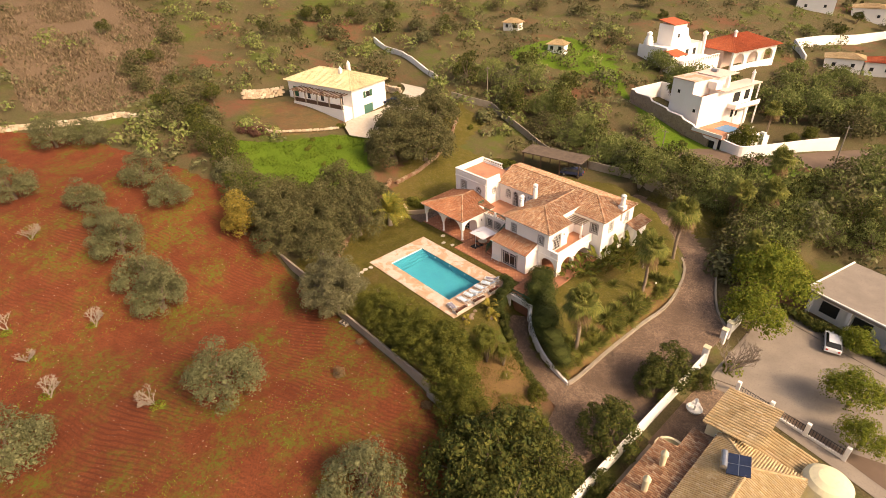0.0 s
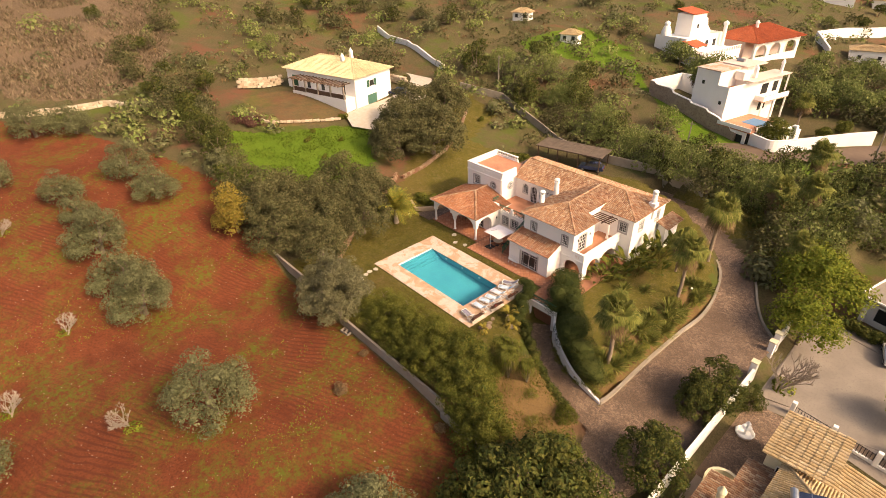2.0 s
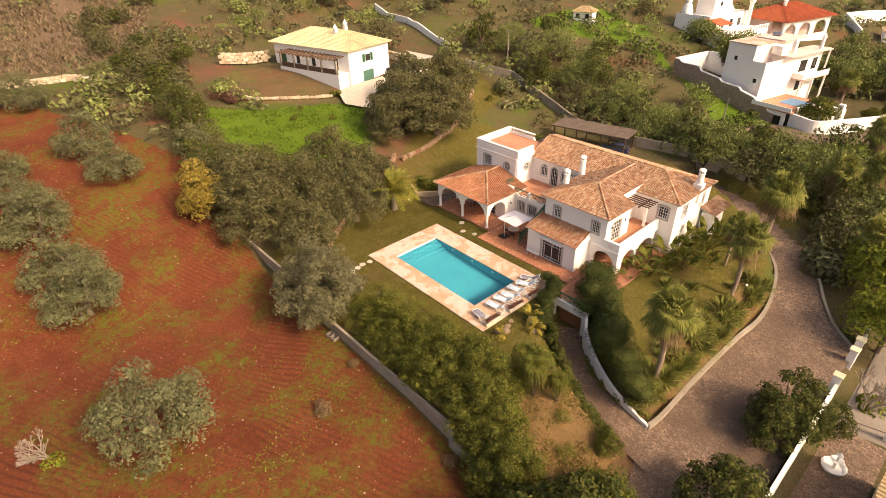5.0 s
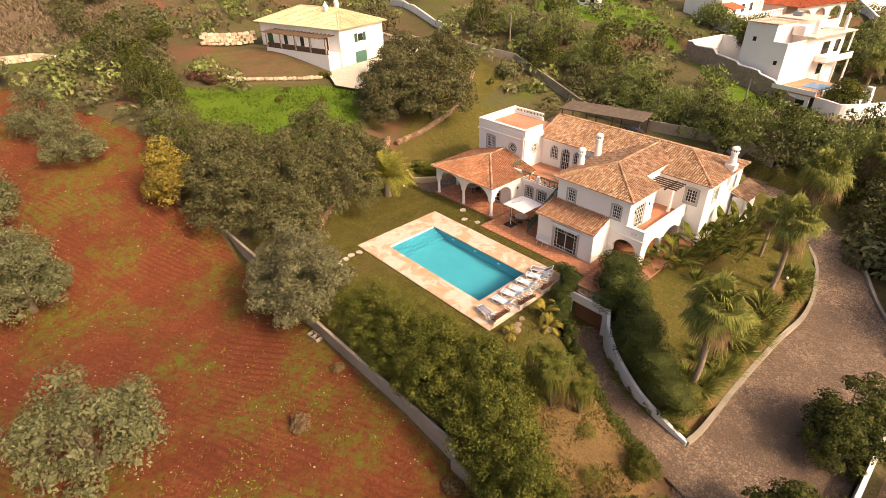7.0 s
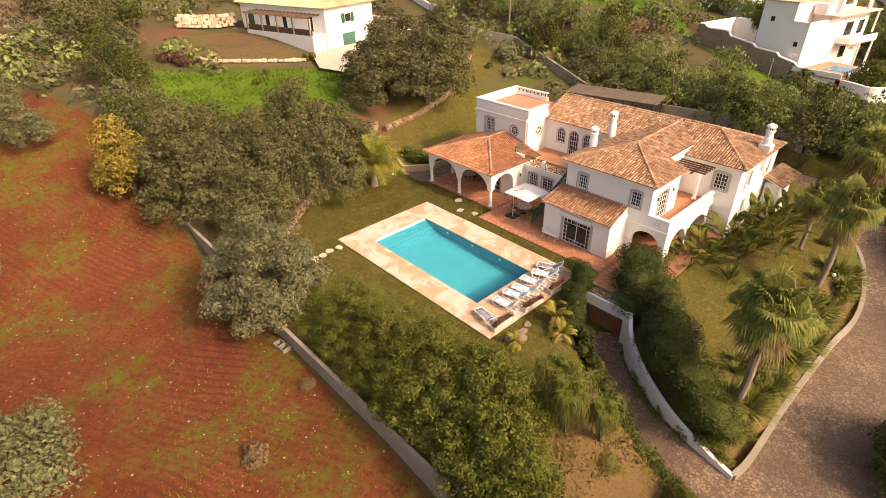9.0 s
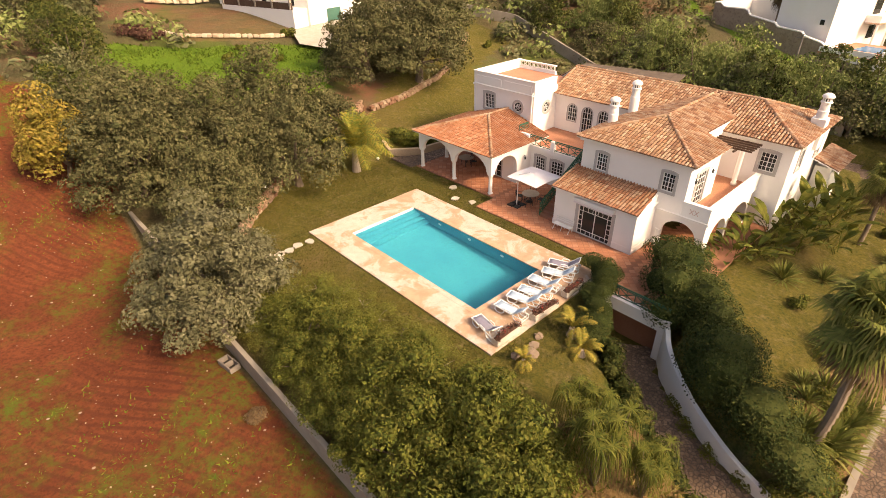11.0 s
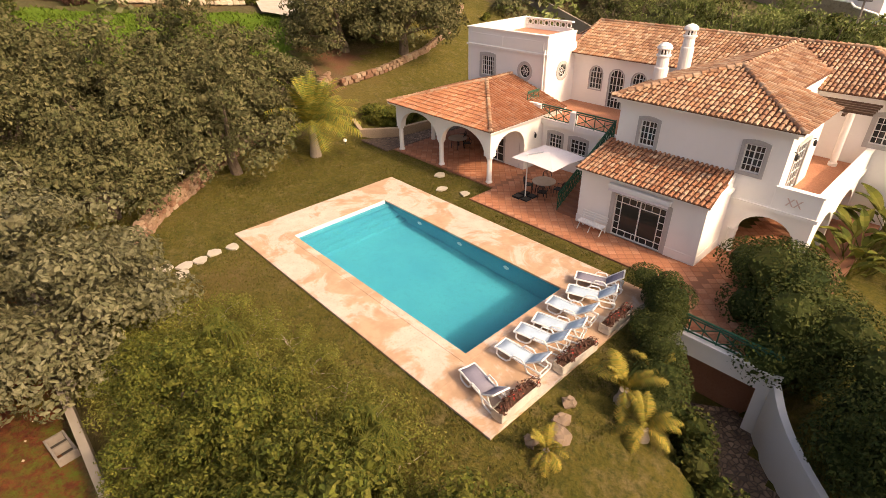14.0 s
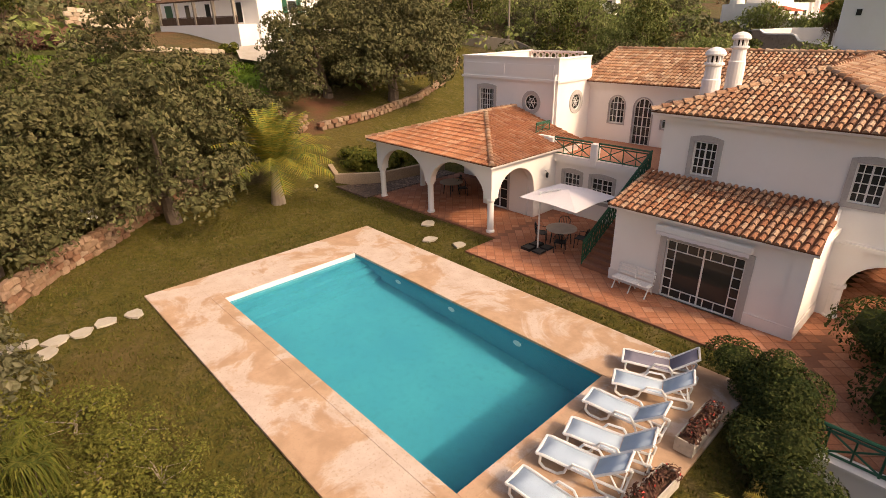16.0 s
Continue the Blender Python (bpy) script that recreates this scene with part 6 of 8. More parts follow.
while len(far_blobs) < 1500:
    d, a = 200 + 700 * wood.random(), wood.uniform(0.15, 1.15) * math.pi
    x, y = 10 + d * math.cos(a), d * math.sin(a)
    r = wood.uniform(2.5, 5.5)
    far_blobs.append(((x, y, rough_land(x, y) + r * 0.5), (r, r, r * 0.9)))
v, f = leaf_cloud(far_blobs, 26000, 2.0, 137, shell=0.5)
tagged(raw("distant_woods", v, f, L_CAROB), "distant wooded hillside", "woods", kind="stuff")


# grass blades on the pool lawn, weeds and pebbles on the ploughed field
def tufts(name, label, category, spots, size, mat, seed, lean=0.5):
    g = np.random.default_rng(seed)
    p = np.array(spots)
    n = len(p)
    a = g.random(n) * 6.283
    u = np.stack([np.cos(a), np.sin(a), np.zeros(n)], 1)
    s = size * (0.5 + g.random(n))[:, None]
    up = np.stack([g.normal(size=n) * lean, g.normal(size=n) * lean, np.ones(n)], 1)
    v = np.stack([p - u * s * 0.3, p + u * s * 0.3, p + up * s], 1).reshape(-1, 3)
    f = np.arange(n * 3).reshape(-1, 3)
    return tagged(raw(name, v.tolist(), f.tolist(), mat), label, category, kind="stuff")


gr = random.Random(77)
pts = []
while len(pts) < 42000:
    x, y = gr.uniform(-9.5, 17.2), gr.uniform(-15.8, 5.3)
    if (DECK_BOX[0] < x < DECK_BOX[1] and DECK_BOX[2] < y < DECK_BOX[3]) or (x > 3.25 and y > 3.4) or (x > 15.8 and y > 0.9):
        continue
    if noise.noise(Vector((x * 0.7, y * 0.7, 5))) + gr.uniform(-0.5, 0.5) > -0.1:
        pts.append((x, y, rough_land(x, y)))
tufts("lawn_grass", "short uneven lawn grass with brown patches", "grass", pts, 0.075, leaf("grass_blade", [(0.11, 0.11, 0.02), (0.16, 0.135, 0.03), (0.085, 0.09, 0.016), (0.20, 0.14, 0.055)]), 5)
pts, peb = [], []
while len(pts) < 9000:
    x, y = gr.uniform(-45, 30), gr.uniform(-50, -17)
    if not inside(x, y, FIELD):
        continue
    row = math.sin((x * 0.88 + y * 0.47) * 2.6 + 2.0 * noise.noise(Vector((x * 0.1, y * 0.1, 0))))
    if noise.noise(Vector((x * 0.11, y * 0.11, 9))) + 0.35 * row + gr.uniform(-0.2, 0.2) > 0.42:
        pts.append((x, y, rough_land(x, y)))
tufts("field_weeds", "thin green weeds in the ploughed rows", "weeds", pts, 0.12, L_BRIGHT, 6, 0.9)
v, f = [], []
for i in range(1500):
    x, y = gr.uniform(-40, 32), gr.uniform(-48, -17.2)
    r = gr.uniform(0.025, 0.07)
    z = rough_land(x, y)
    b = len(v)
    v += [(x - r, y, z), (x, y - r * 0.8, z), (x + r, y, z), (x, y + r * 0.8, z), (x + r * 0.2, y, z + r * 0.9)]
    f += [(b, b + 1, b + 4), (b + 1, b + 2, b + 4), (b + 2, b + 3, b + 4), (b + 3, b, b + 4)]
tagged(raw("field_stones", v, f, STONE), "small pale stones strewn over the red soil", "stones", kind="stuff")

pts = []
while len(pts) < 16000:
    x, y = gr.uniform(-160, -68), gr.uniform(-40, 12)
    if inside(x, y, DRYLAND) and noise.noise(Vector((x * 0.12, y * 0.12, 2))) + gr.uniform(-0.4, 0.4) > -0.15:
        pts.append((x, y, rough_land(x, y)))
tufts("dry_grass", "tall straw-coloured dry grass on the slope", "grass", pts, 0.55, leaf("straw", [(0.23, 0.165, 0.10), (0.30, 0.22, 0.14), (0.16, 0.115, 0.07), (0.13, 0.11, 0.05)]), 12, 0.6)

pts = []
while len(pts) < 7000:
    x, y = gr.uniform(-44, -16), gr.uniform(-16, 15)
    if inside(x, y, FRESH) and noise.noise(Vector((x * 0.4, y * 0.4, 4))) + gr.uniform(-0.4, 0.4) > 0.0:
        pts.append((x, y, rough_land(x, y)))
tufts("meadow_grass", "fresh green grass tufts in the meadow", "grass", pts, 0.22, leaf("meadow_blade", [(0.09, 0.15, 0.015), (0.14, 0.19, 0.025), (0.06, 0.10, 0.012)]), 15, 0.7)
pts = []
while len(pts) < 5000:
    x, y = gr.uniform(17, 31), gr.uniform(-16, -5)
    if inside(x, y, EARTH) and noise.noise(Vector((x * 0.6, y * 0.6, 6))) + gr.uniform(-0.4, 0.4) > 0.0:
        pts.append((x, y, rough_land(x, y)))
tufts("bank_grass", "dry straw grass and weeds on the earth bank", "grass", pts, 0.16, leaf("bank_blade", [(0.24, 0.16, 0.06), (0.17, 0.14, 0.03), (0.12, 0.12, 0.02), (0.30, 0.21, 0.09)]), 16, 0.7)


# ---- pool and terrace ----
PW, PL = 5.68, 12.0
deck = thing("pool_deck", "pale stained stone deck round the pool", "pool deck", kind="structure")
DX0, DX1, DY0, DY1 = -2.3, 15.03, -7.72, 2.28
rows = [(DX0, DX1, DY0, -PW - 0.35), (DX0, DX1, 0.35, DY1), (DX0, -0.35, -PW - 0.35, 0.35), (PL + 0.35, DX1, -PW - 0.35, 0.35)]
for x0, x1, y0, y1 in rows:
    nx, ny = max(1, round((x1 - x0) / 2.4)), max(1, round((y1 - y0) / 2.4))
    for i in range(nx):
        for j in range(ny):
            a0, a1 = x0 + (x1 - x0) * i / nx, x0 + (x1 - x0) * (i + 1) / nx
            b0, b1 = y0 + (y1 - y0) * j / ny, y0 + (y1 - y0) * (j + 1) / ny
            part("deck_slab", box(a0 + 0.002, a1 - 0.002, b0 + 0.002, b1 - 0.002, -0.3, R.uniform(-0.002, 0.002)), DECK, deck)
cop = [(-0.35, PL + 0.35, -PW - 0.35, -PW + 0.02), (-0.35, PL + 0.35, -0.02, 0.35), (-0.35, 0.02, -PW + 0.022, -0.022), (PL - 0.02, PL + 0.35, -PW + 0.022, -0.022)]
for c in cop:
    part("coping", box(c[0], c[1], c[2], c[3], -0.08, 0.012, bevel=0.01), DECK, deck)

pool = thing("swimming_pool", "rectangular swimming pool with turquoise water and corner steps", "swimming pool")
bm = bmesh.new()
bx(bm, -0.2, 0.0, -PW - 0.2, 0.2, -1.9, -0.085)
bx(bm, PL, PL + 0.2, -PW - 0.2, 0.2, -1.9, -0.085)
bx(bm, 0.0, PL, 0.0, 0.2, -1.9, -0.085)
bx(bm, 0.0, PL, -PW - 0.2, -PW, -1.9, -0.085)
part("basin_wall", bm, POOLTILE, pool)
bm = bmesh.new()
prism(bm, [(0, -PW, -1.25), (0, 0, -1.25), (0, 0, -2.1), (0, -PW, -2.1)], (0.01, 0, 0))
vs = [bm.verts.new(q) for q in ((0, -PW, -1.2), (PL, -PW, -1.85), (PL, 0, -1.85), (0, 0, -1.2))]
bm.faces.new(vs)
part("basin_floor", bm, POOLTILE, pool)
for i in range(4):
    part("pool_step", box(0.0, 0.45 * (4 - i), -PW, 0.0, -1.3, -0.98 + 0.24 * (i - 0) if i else -1.0), POOLTILE, pool)
bm = bmesh.new()
v0 = [bm.verts.new(q) for q in ((0, -PW, -0.14), (PL, -PW, -0.14), (PL, 0, -0.14), (0, 0, -0.14))]
bm.faces.new(v0)
w = part("water", bm, WATER, pool, "clear turquoise water")
w.visible_shadow = False
# White on this end wall only: its sunlit brightness is put into the colour.
part("sunlit_waterline_tiles", box(0.001, 0.06, -PW + 0.03, -0.03, -0.4, 0.0), FRAME, pool, "white tiled waterline, coloured bright as sunlit, at the shallow end")
for x in (3.0, 6.0, 9.0):
    part("pool_light", lathe(bmesh.new(), [(0.02, 0.0), (0.16, 0.0), (0.16, 0.02), (0.02, 0.03)], 14), FRAME, pool).matrix_basis = pose(x, -0.03, -0.55, 90, 0, 0)
part("skimmer", box(2.2, 2.5, -PW, -PW + 0.02, -0.35, -0.15), DARK, pool)

# stepping stones on the lawn
for i, (x, y) in enumerate([(-1.15, -8.35), (-1.2, -9.2), (-1.05, -9.95), (-1.05, -10.65), (-1.45, -11.3), (-1.55, -11.9), (-0.4, -11.0), (-2.1, -12.4), (1.2, 3.3), (2.6, 3.75), (-0.4, 4.6)]):
    bm = bmesh.new()
    n = 7
    prism(bm, [(x + R.uniform(0.24, 0.42) * math.cos(6.283 * k / n), y + R.uniform(0.24, 0.42) * math.sin(6.283 * k / n), -0.05) for k in range(n)], (0, 0, 0.075))
    ob = part("stepping_stone", bm, PAVER)
    tagged(ob, "flat irregular stepping stone set in the lawn", "stone", "stepping stones")


ROCK = plain("brown_rock", (0.20, 0.14, 0.095), (0.28, 0.20, 0.14), 2.0, 8.0, 0.95, bumps=0.6)
for x, y, r in ((16.0, -5.6, 0.26), (16.35, -6.2, 0.34), (15.9, -6.9, 0.22), (15.8, -4.9, 0.2)):
    bm = bmesh.new()
    lathe(bm, [(r, -0.08), (r * 0.95, 0.03), (r * 0.6, 0.1), (r * 0.2, 0.12)], 8, (x, y, 0))
    for v in bm.verts:
        v.co += Vector((R.uniform(-0.09, 0.09), R.uniform(-0.09, 0.09), R.uniform(-0.04, 0.04)))
    tagged(part("rock", bm, ROCK), "rough brown rock lying on the lawn", "rock", "lawn rocks")


# sun loungers
def lounger(cloth, label):
    t = thing("sun_lounger", label, "sun lounger", "sun loungers")
    for s in (-0.31, 0.31):
        bm = bmesh.new()
        path = [(-0.95, 0.34), (-0.8, 0.36), (0.1, 0.30), (0.35, 0.29), (0.95, 0.29)]
        for (a, z), (b, y) in zip(path, path[1:]):
            rod(bm, (a, s, z), (b, s, y), 0.035)
        part("side_rail", bm, PLASTIC, t)
        for pts in ([(-0.85, 0.33), (-0.86, 0.12), (-0.74, 0.02), (-0.45, 0.02), (-0.30, 0.14), (-0.25, 0.31)], [(0.30, 0.30), (0.42, 0.05), (0.55, 0.02), (0.85, 0.02), (0.92, 0.10), (0.95, 0.29)]):
            bm = bmesh.new()
            for (a, z), (b, y) in zip(pts, pts[1:]):
                rod(bm, (a, s, z), (b, s, y), 0.032)
            part("leg", bm, PLASTIC, t)
        bm = bmesh.new()
        pts = [(-0.22, 0.31), (-0.12, 0.47), (0.22, 0.47), (0.34, 0.3)]
        for (a, z), (b, y) in zip(pts, pts[1:]):
            rod(bm, (a, s * 1.08, z), (b, s * 1.08, y), 0.028)
        part("armrest", bm, PLASTIC, t)
    v, f = [], []
    prof = [(-0.92, 0.35), (-0.6, 0.325), (-0.2, 0.30), (0.25, 0.285)]
    for a, z in prof:
        v += [(a, -0.28, z), (a, 0, z - 0.03), (a, 0.28, z)]
    f = [(3 * i + k, 3 * i + k + 1, 3 * i + k + 4, 3 * i + k + 3) for i in range(3) for k in range(2)]
    seat = raw("seat_sling", v, f, cloth, t, True)
    sm = seat.modifiers.new("thickness", "SOLIDIFY")
    sm.thickness = 0.012
    v = [(0.27, -0.27, 0.30), (0.27, 0, 0.28), (0.27, 0.27, 0.30), (0.58, -0.27, 0.55), (0.58, 0, 0.52), (0.58, 0.27, 0.55), (0.88, -0.27, 0.80), (0.88, 0, 0.78), (0.88, 0.27, 0.80)]
    b = raw("back_sling", v, [(0, 1, 4, 3), (1, 2, 5, 4), (3, 4, 7, 6), (4, 5, 8, 7)], cloth, t, True)
    b.modifiers.new("thickness", "SOLIDIFY").thickness = 0.012
    bm = bmesh.new()
    for s in (-0.3, 0.3):
        rod(bm, (0.25, s, 0.3), (0.92, s, 0.83), 0.03)
        rod(bm, (0.62, s, 0.58), (0.85, s, 0.2), 0.02)
    rod(bm, (0.92, -0.3, 0.83), (0.92, 0.3, 0.83), 0.03)
    rod(bm, (0.85, -0.3, 0.2), (0.85, 0.3, 0.2), 0.02)
    part("back_frame", bm, PLASTIC, t)
    part("cross_bar", rod(bmesh.new(), (-0.95, -0.31, 0.34), (-0.95, 0.31, 0.34), 0.035), PLASTIC, t)
    part("cross_bar", rod(bmesh.new(), (0.9, -0.31, 0.06), (0.9, 0.31, 0.06), 0.028), PLASTIC, t)
    return t


lg = lounger(CLOTH_GREY, "white plastic sun lounger with grey sling")
lg.matrix_basis = pose(12.98, 1.15, 0.015, 0, 0, 25)
copy_thing(lg, pose(13.65, -6.55, 0.015, 0, 0, -12))
lb = lounger(CLOTH_BLUE, "white plastic sun lounger with pale blue sling")
for i, (x, y, r) in enumerate([(13.3, 0.1, 24), (13.3, -1.25, 9), (13.55, -2.4, 17), (13.5, -3.35, 14), (13.65, -4.6, 4)]):
    if i == 0:
        lb.matrix_basis = pose(x, y, 0.015, 0, 0, r)
    else:
        copy_thing(lb, pose(x, y, 0.015, 0, 0, r))


# planters
def planter(length):
    t = thing("planter", "weathered white wooden trough with red flowers", "planter", "flower troughs")
    for s in (-0.2, 0.2):
        for k in range(2):
            part("board", box(s - 0.014, s + 0.014, 0, length, 0.02 + 0.19 * k, 0.2 + 0.19 * k), PALEWOOD, t)
    for e in (0.0, length):
        for k in range(2):
            part("board", box(-0.184, 0.184, e - 0.014, e + 0.014, 0.02 + 0.19 * k, 0.2 + 0.19 * k), PALEWOOD, t)
    part("soil", box(-0.18, 0.18, 0.02, length - 0.02, 0.03, 0.33), SOILBED, t)
    bl = [((R.uniform(-0.1, 0.1), y, 0.43), (0.2, 0.22, 0.16)) for y in np.arange(0.2, length, 0.22)]
    v, f = leaf_cloud(bl, 420, 0.11, 5, shell=0.2)
    raw("foliage", v, f, L_PURPLE, t)
    v, f = leaf_cloud([(c, (0.26, 0.26, 0.26)) for c, r in bl], 36, 0.06, 8, shell=0.7)
    raw("flowers", v, f, RED, t, label="small red flowers")
    return t


planter(1.75).matrix_basis = pose(14.72, -7.1, 0.015, 0, 0, 0)
planter(1.9).matrix_basis = pose(14.8, -4.15, 0.015, 0, 0, -3)
planter(1.6).matrix_basis = pose(14.75, -1.3, 0.015, 0, 0, 0)

# parasol, table, chairs and bench
par = thing("parasol", "large square white cantilever parasol on a black base", "parasol")
for a in range(4):
    part("base_plate", box(0.05, 0.5, 0.05, 0.5, 0.02, 0.1, m=pose(0, 0, 0, 0, 0, 90 * a), bevel=0.02), BLACK, par)
part("pole", rod(bmesh.new(), (0, 0, 0.02), (0, 0, 2.55), 0.035, n=10), FRAME, par)
part("arm", rod(bmesh.new(), (0, 0, 2.5), (0.55, 0.62, 2.62), 0.03), STEEL, par)
hub = Vector((0.75, 0.85, 2.62))
cc = [hub + Vector((a, b, -0.33)) for a, b in ((-1.45, -1.35), (1.35, -1.45), (1.45, 1.35), (-1.35, 1.45))]
v, f = [hub], []
for i in range(4):
    v += [cc[i], cc[i].lerp(cc[(i + 1) % 4], 0.5) + Vector((0, 0, 0.06))]
f = [(0, 1 + i, 1 + (i + 1) % 8) for i in range(8)]
can = raw("canopy", v, f, CANVAS, par, label="white canvas canopy")
can.modifiers.new("thickness", "SOLIDIFY").thickness = 0.015
for c in cc:
    part("rib", rod(bmesh.new(), hub - Vector((0, 0, 0.05)), c - Vector((0, 0, 0.03)), 0.014), STEEL, par)
par.matrix_basis = pose(5.35, 5.75, 0.0)
tb = thing("garden_table", "round grey stone-topped garden table", "table")
part("tabletop", lathe(bmesh.new(), [(0.62, 0.70), (0.66, 0.71), (0.66, 0.745), (0.62, 0.755)], 28), PAVER, tb)
for a in range(4):
    c, s = math.cos(a * 1.571 + 0.7), math.sin(a * 1.571 + 0.7)
    part("leg", rod(bmesh.new(), (c * 0.45, s * 0.45, 0), (c * 0.38, s * 0.38, 0.7), 0.025), BLACK, tb)
tb.matrix_basis = pose(5.75, 6.85, 0.012)


def chair():
    t = thing("garden_chair", "dark metal garden chair with openwork back", "chair", "garden chairs")
    part("seat", box(-0.23, 0.23, -0.22, 0.22, 0.43, 0.46, bevel=0.01), BLACK, t)
    for x in (-0.2, 0.2):
        for y in (-0.2, 0.2):
            part("leg", rod(bmesh.new(), (x * 1.1, y * 1.1, 0), (x, y, 0.43), 0.016), BLACK, t)
    bm = bmesh.new()
    top = [(-0.22, 0.22, 0.45), (-0.23, 0.27, 0.75), (-0.12, 0.29, 0.88), (0.12, 0.29, 0.88), (0.23, 0.27, 0.75), (0.22, 0.22, 0.45)]
    for p, q in zip(top, top[1:]):
        rod(bm, p, q, 0.016)
    for k in range(5):
        x = -0.14 + 0.07 * k
        rod(bm, (x, 0.22, 0.46), (x, 0.285, 0.86), 0.009)
    part("backrest", bm, BLACK, t)
    for s in (-0.25, 0.25):
        bm = bmesh.new()
        rod(bm, (s, -0.18, 0.45), (s, -0.18, 0.64), 0.014)
        rod(bm, (s, -0.18, 0.64), (s, 0.25, 0.66), 0.014)
        part("armrest", bm, BLACK, t)
    return t


ch = chair()
ch.matrix_basis = pose(5.0, 6.45, 0.012, 0, 0, 120)
for x, y, r in ((5.35, 7.65, 30), (6.6, 7.1, -80), (6.2, 6.15, 205), (-2.3, 8.9, 60), (-3.3, 9.4, -30)):
    copy_thing(ch, pose(x, y, 0.012, 0, 0, r))
tb2 = copy_thing(tb, pose(-2.9, 8.6, 0.012))
be = thing("garden_bench", "white slatted wooden garden bench against the wall", "bench")
for k in range(4):
    part("seat_slat", box(-0.7, 0.7, -0.2 + 0.11 * k, -0.11 + 0.11 * k, 0.41, 0.44), FRAME, be)
for k in range(3):
    part("back_slat", box(-0.7, 0.7, 0.24 + 0.02 * k, 0.265 + 0.02 * k, 0.52 + 0.13 * k, 0.61 + 0.13 * k), FRAME, be)
for x in (-0.62, 0.0, 0.62):
    bm = rod(rod(bmesh.new(), (x, -0.24, 0), (x, 0.05, 0.42), 0.024), (x, 0.32, 0), (x, 0.0, 0.42), 0.024)
    rod(bm, (x, 0.18, 0.4), (x, 0.3, 0.88), 0.022)
    part("bench_leg", bm, FRAME, be)
be.matrix_basis = pose(10.1, 4.95, 0.012)

# satellite dish on the stone wall
di = thing("satellite_dish", "small white satellite dish on a stone wall", "satellite dish")
part("dish", lathe(bmesh.new(), [(0.02, 0.0), (0.2, 0.04), (0.36, 0.13), (0.34, 0.135), (0.18, 0.06), (0.02, 0.02)], 18), FRAME, di)
part("mast", rod(bmesh.new(), (0, 0, 0.02), (-0.1, -0.3, -0.5), 0.025), STEEL, di)
di.matrix_basis = pose(-8.3, -7.9, 1.75, 55, 0, 130)

# boundary wall between field and garden
bw = tagged(part("boundary_wall", bx(bx(bx(bmesh.new(), 3.2, 20.6, -16.62, -16.38, -1.9, -0.15), 20.64, 36.0, -17.0, -16.7, -4.4, -1.2), -24.0, 3.16, -16.3, -16.05, -0.6, 0.75), OLDWALL), "weathered rendered garden boundary wall", "wall", kind="structure")
tr = thing("concrete_trough", "two-celled concrete trough standing in the field", "trough")
bm = bmesh.new()
for a in ((-0.7, 0.7, -0.35, -0.27), (-0.7, 0.7, 0.27, 0.35), (-0.7, -0.62, -0.27, 0.27), (0.62, 0.7, -0.27, 0.27), (-0.04, 0.04, -0.27, 0.27)):
    bx(bm, *a, 0.0, 0.45)
part("trough_walls", bm, CONCRETE, tr)
part("trough_floor", box(-0.62, 0.62, -0.27, 0.27, 0.0, 0.06), DARK, tr)
tr.matrix_basis = pose(5.2, -17.1, rough_land(5.2, -17.1) - 0.05, 0, 0, 8) @ Matrix.Diagonal((0.85, 0.85, 0.8, 1))

# patio retaining wall, garage mouth, rail
gm = tagged(part("retaining_wall", bx(bx(bx(bmesh.new(), 15.9, 20.0, 0.72, 0.98, -0.75, 0.02), 15.9, 16.5, 0.72, 0.98, -3.0, -0.75), 19.5, 20.0, 0.72, 0.98, -3.0, -0.75), WHITE), "white wall over the garage mouth", "wall", kind="structure")
# Added brown panel that stands in for the shade inside the mouth.
tagged(part("garage_door", box(16.5, 19.5, 1.4, 1.5, -3.0, -0.7), TERRA_BED), "brown panel for the shaded garage mouth under the patio", "door", kind="structure")
tagged(part("coping", box(15.85, 20.1, 0.64, 1.06, 0.02, 0.09), WHITE), "white wall coping", "coping", kind="structure")
tr_ = thing("terrace_railing", "low green metal terrace railing", "railing")
railing(tr_, (15.9, 0.85, 0.09), (19.9, 0.85, 0.09), 0.75, posts=4)
WALLPTS = smooth_line([(20.0, 0.72, 0), (20.75, -0.35, 0), (22.3, -1.6, 0), (25.0, -3.0, 0), (27.5, -3.65, 0), (29.2, -3.9, 0)], 6)
bm = ribbon_wall(bmesh.new(), WALLPTS, 0.24, lambda p: drive_z(p.x, p.y) - 0.4, lambda p: lerp_table(p.x, [(20, -0.15), (21, -0.7), (23, -1.5), (26, -2.25), (29.1, -2.95)]))
tagged(part("garden_wall", bm, WHITE), "curved white wall beside the sunken drive", "wall", kind="structure")
KERB = smooth_line([(29.2, -3.9, 0), (29.4, -2.0, 0), (29.4, 4.0, 0), (29.65, 11.0, 0), (30.0, 15.3, 0), (29.55, 19.5, 0), (28.3, 24.2, 0), (26.7, 27.1, 0), (23.4, 30.7, 0), (18.4, 34.8, 0)], 6)
bm = ribbon_wall(bmesh.new(), KERB, 0.30, lambda p: road_z(p.x, p.y) - 0.4, lambda p: road_z(p.x, p.y) + 0.4)
tagged(part("kerb", bm, OLDWALL), "low pale stone kerb wall round the garden", "kerb", kind="structure")

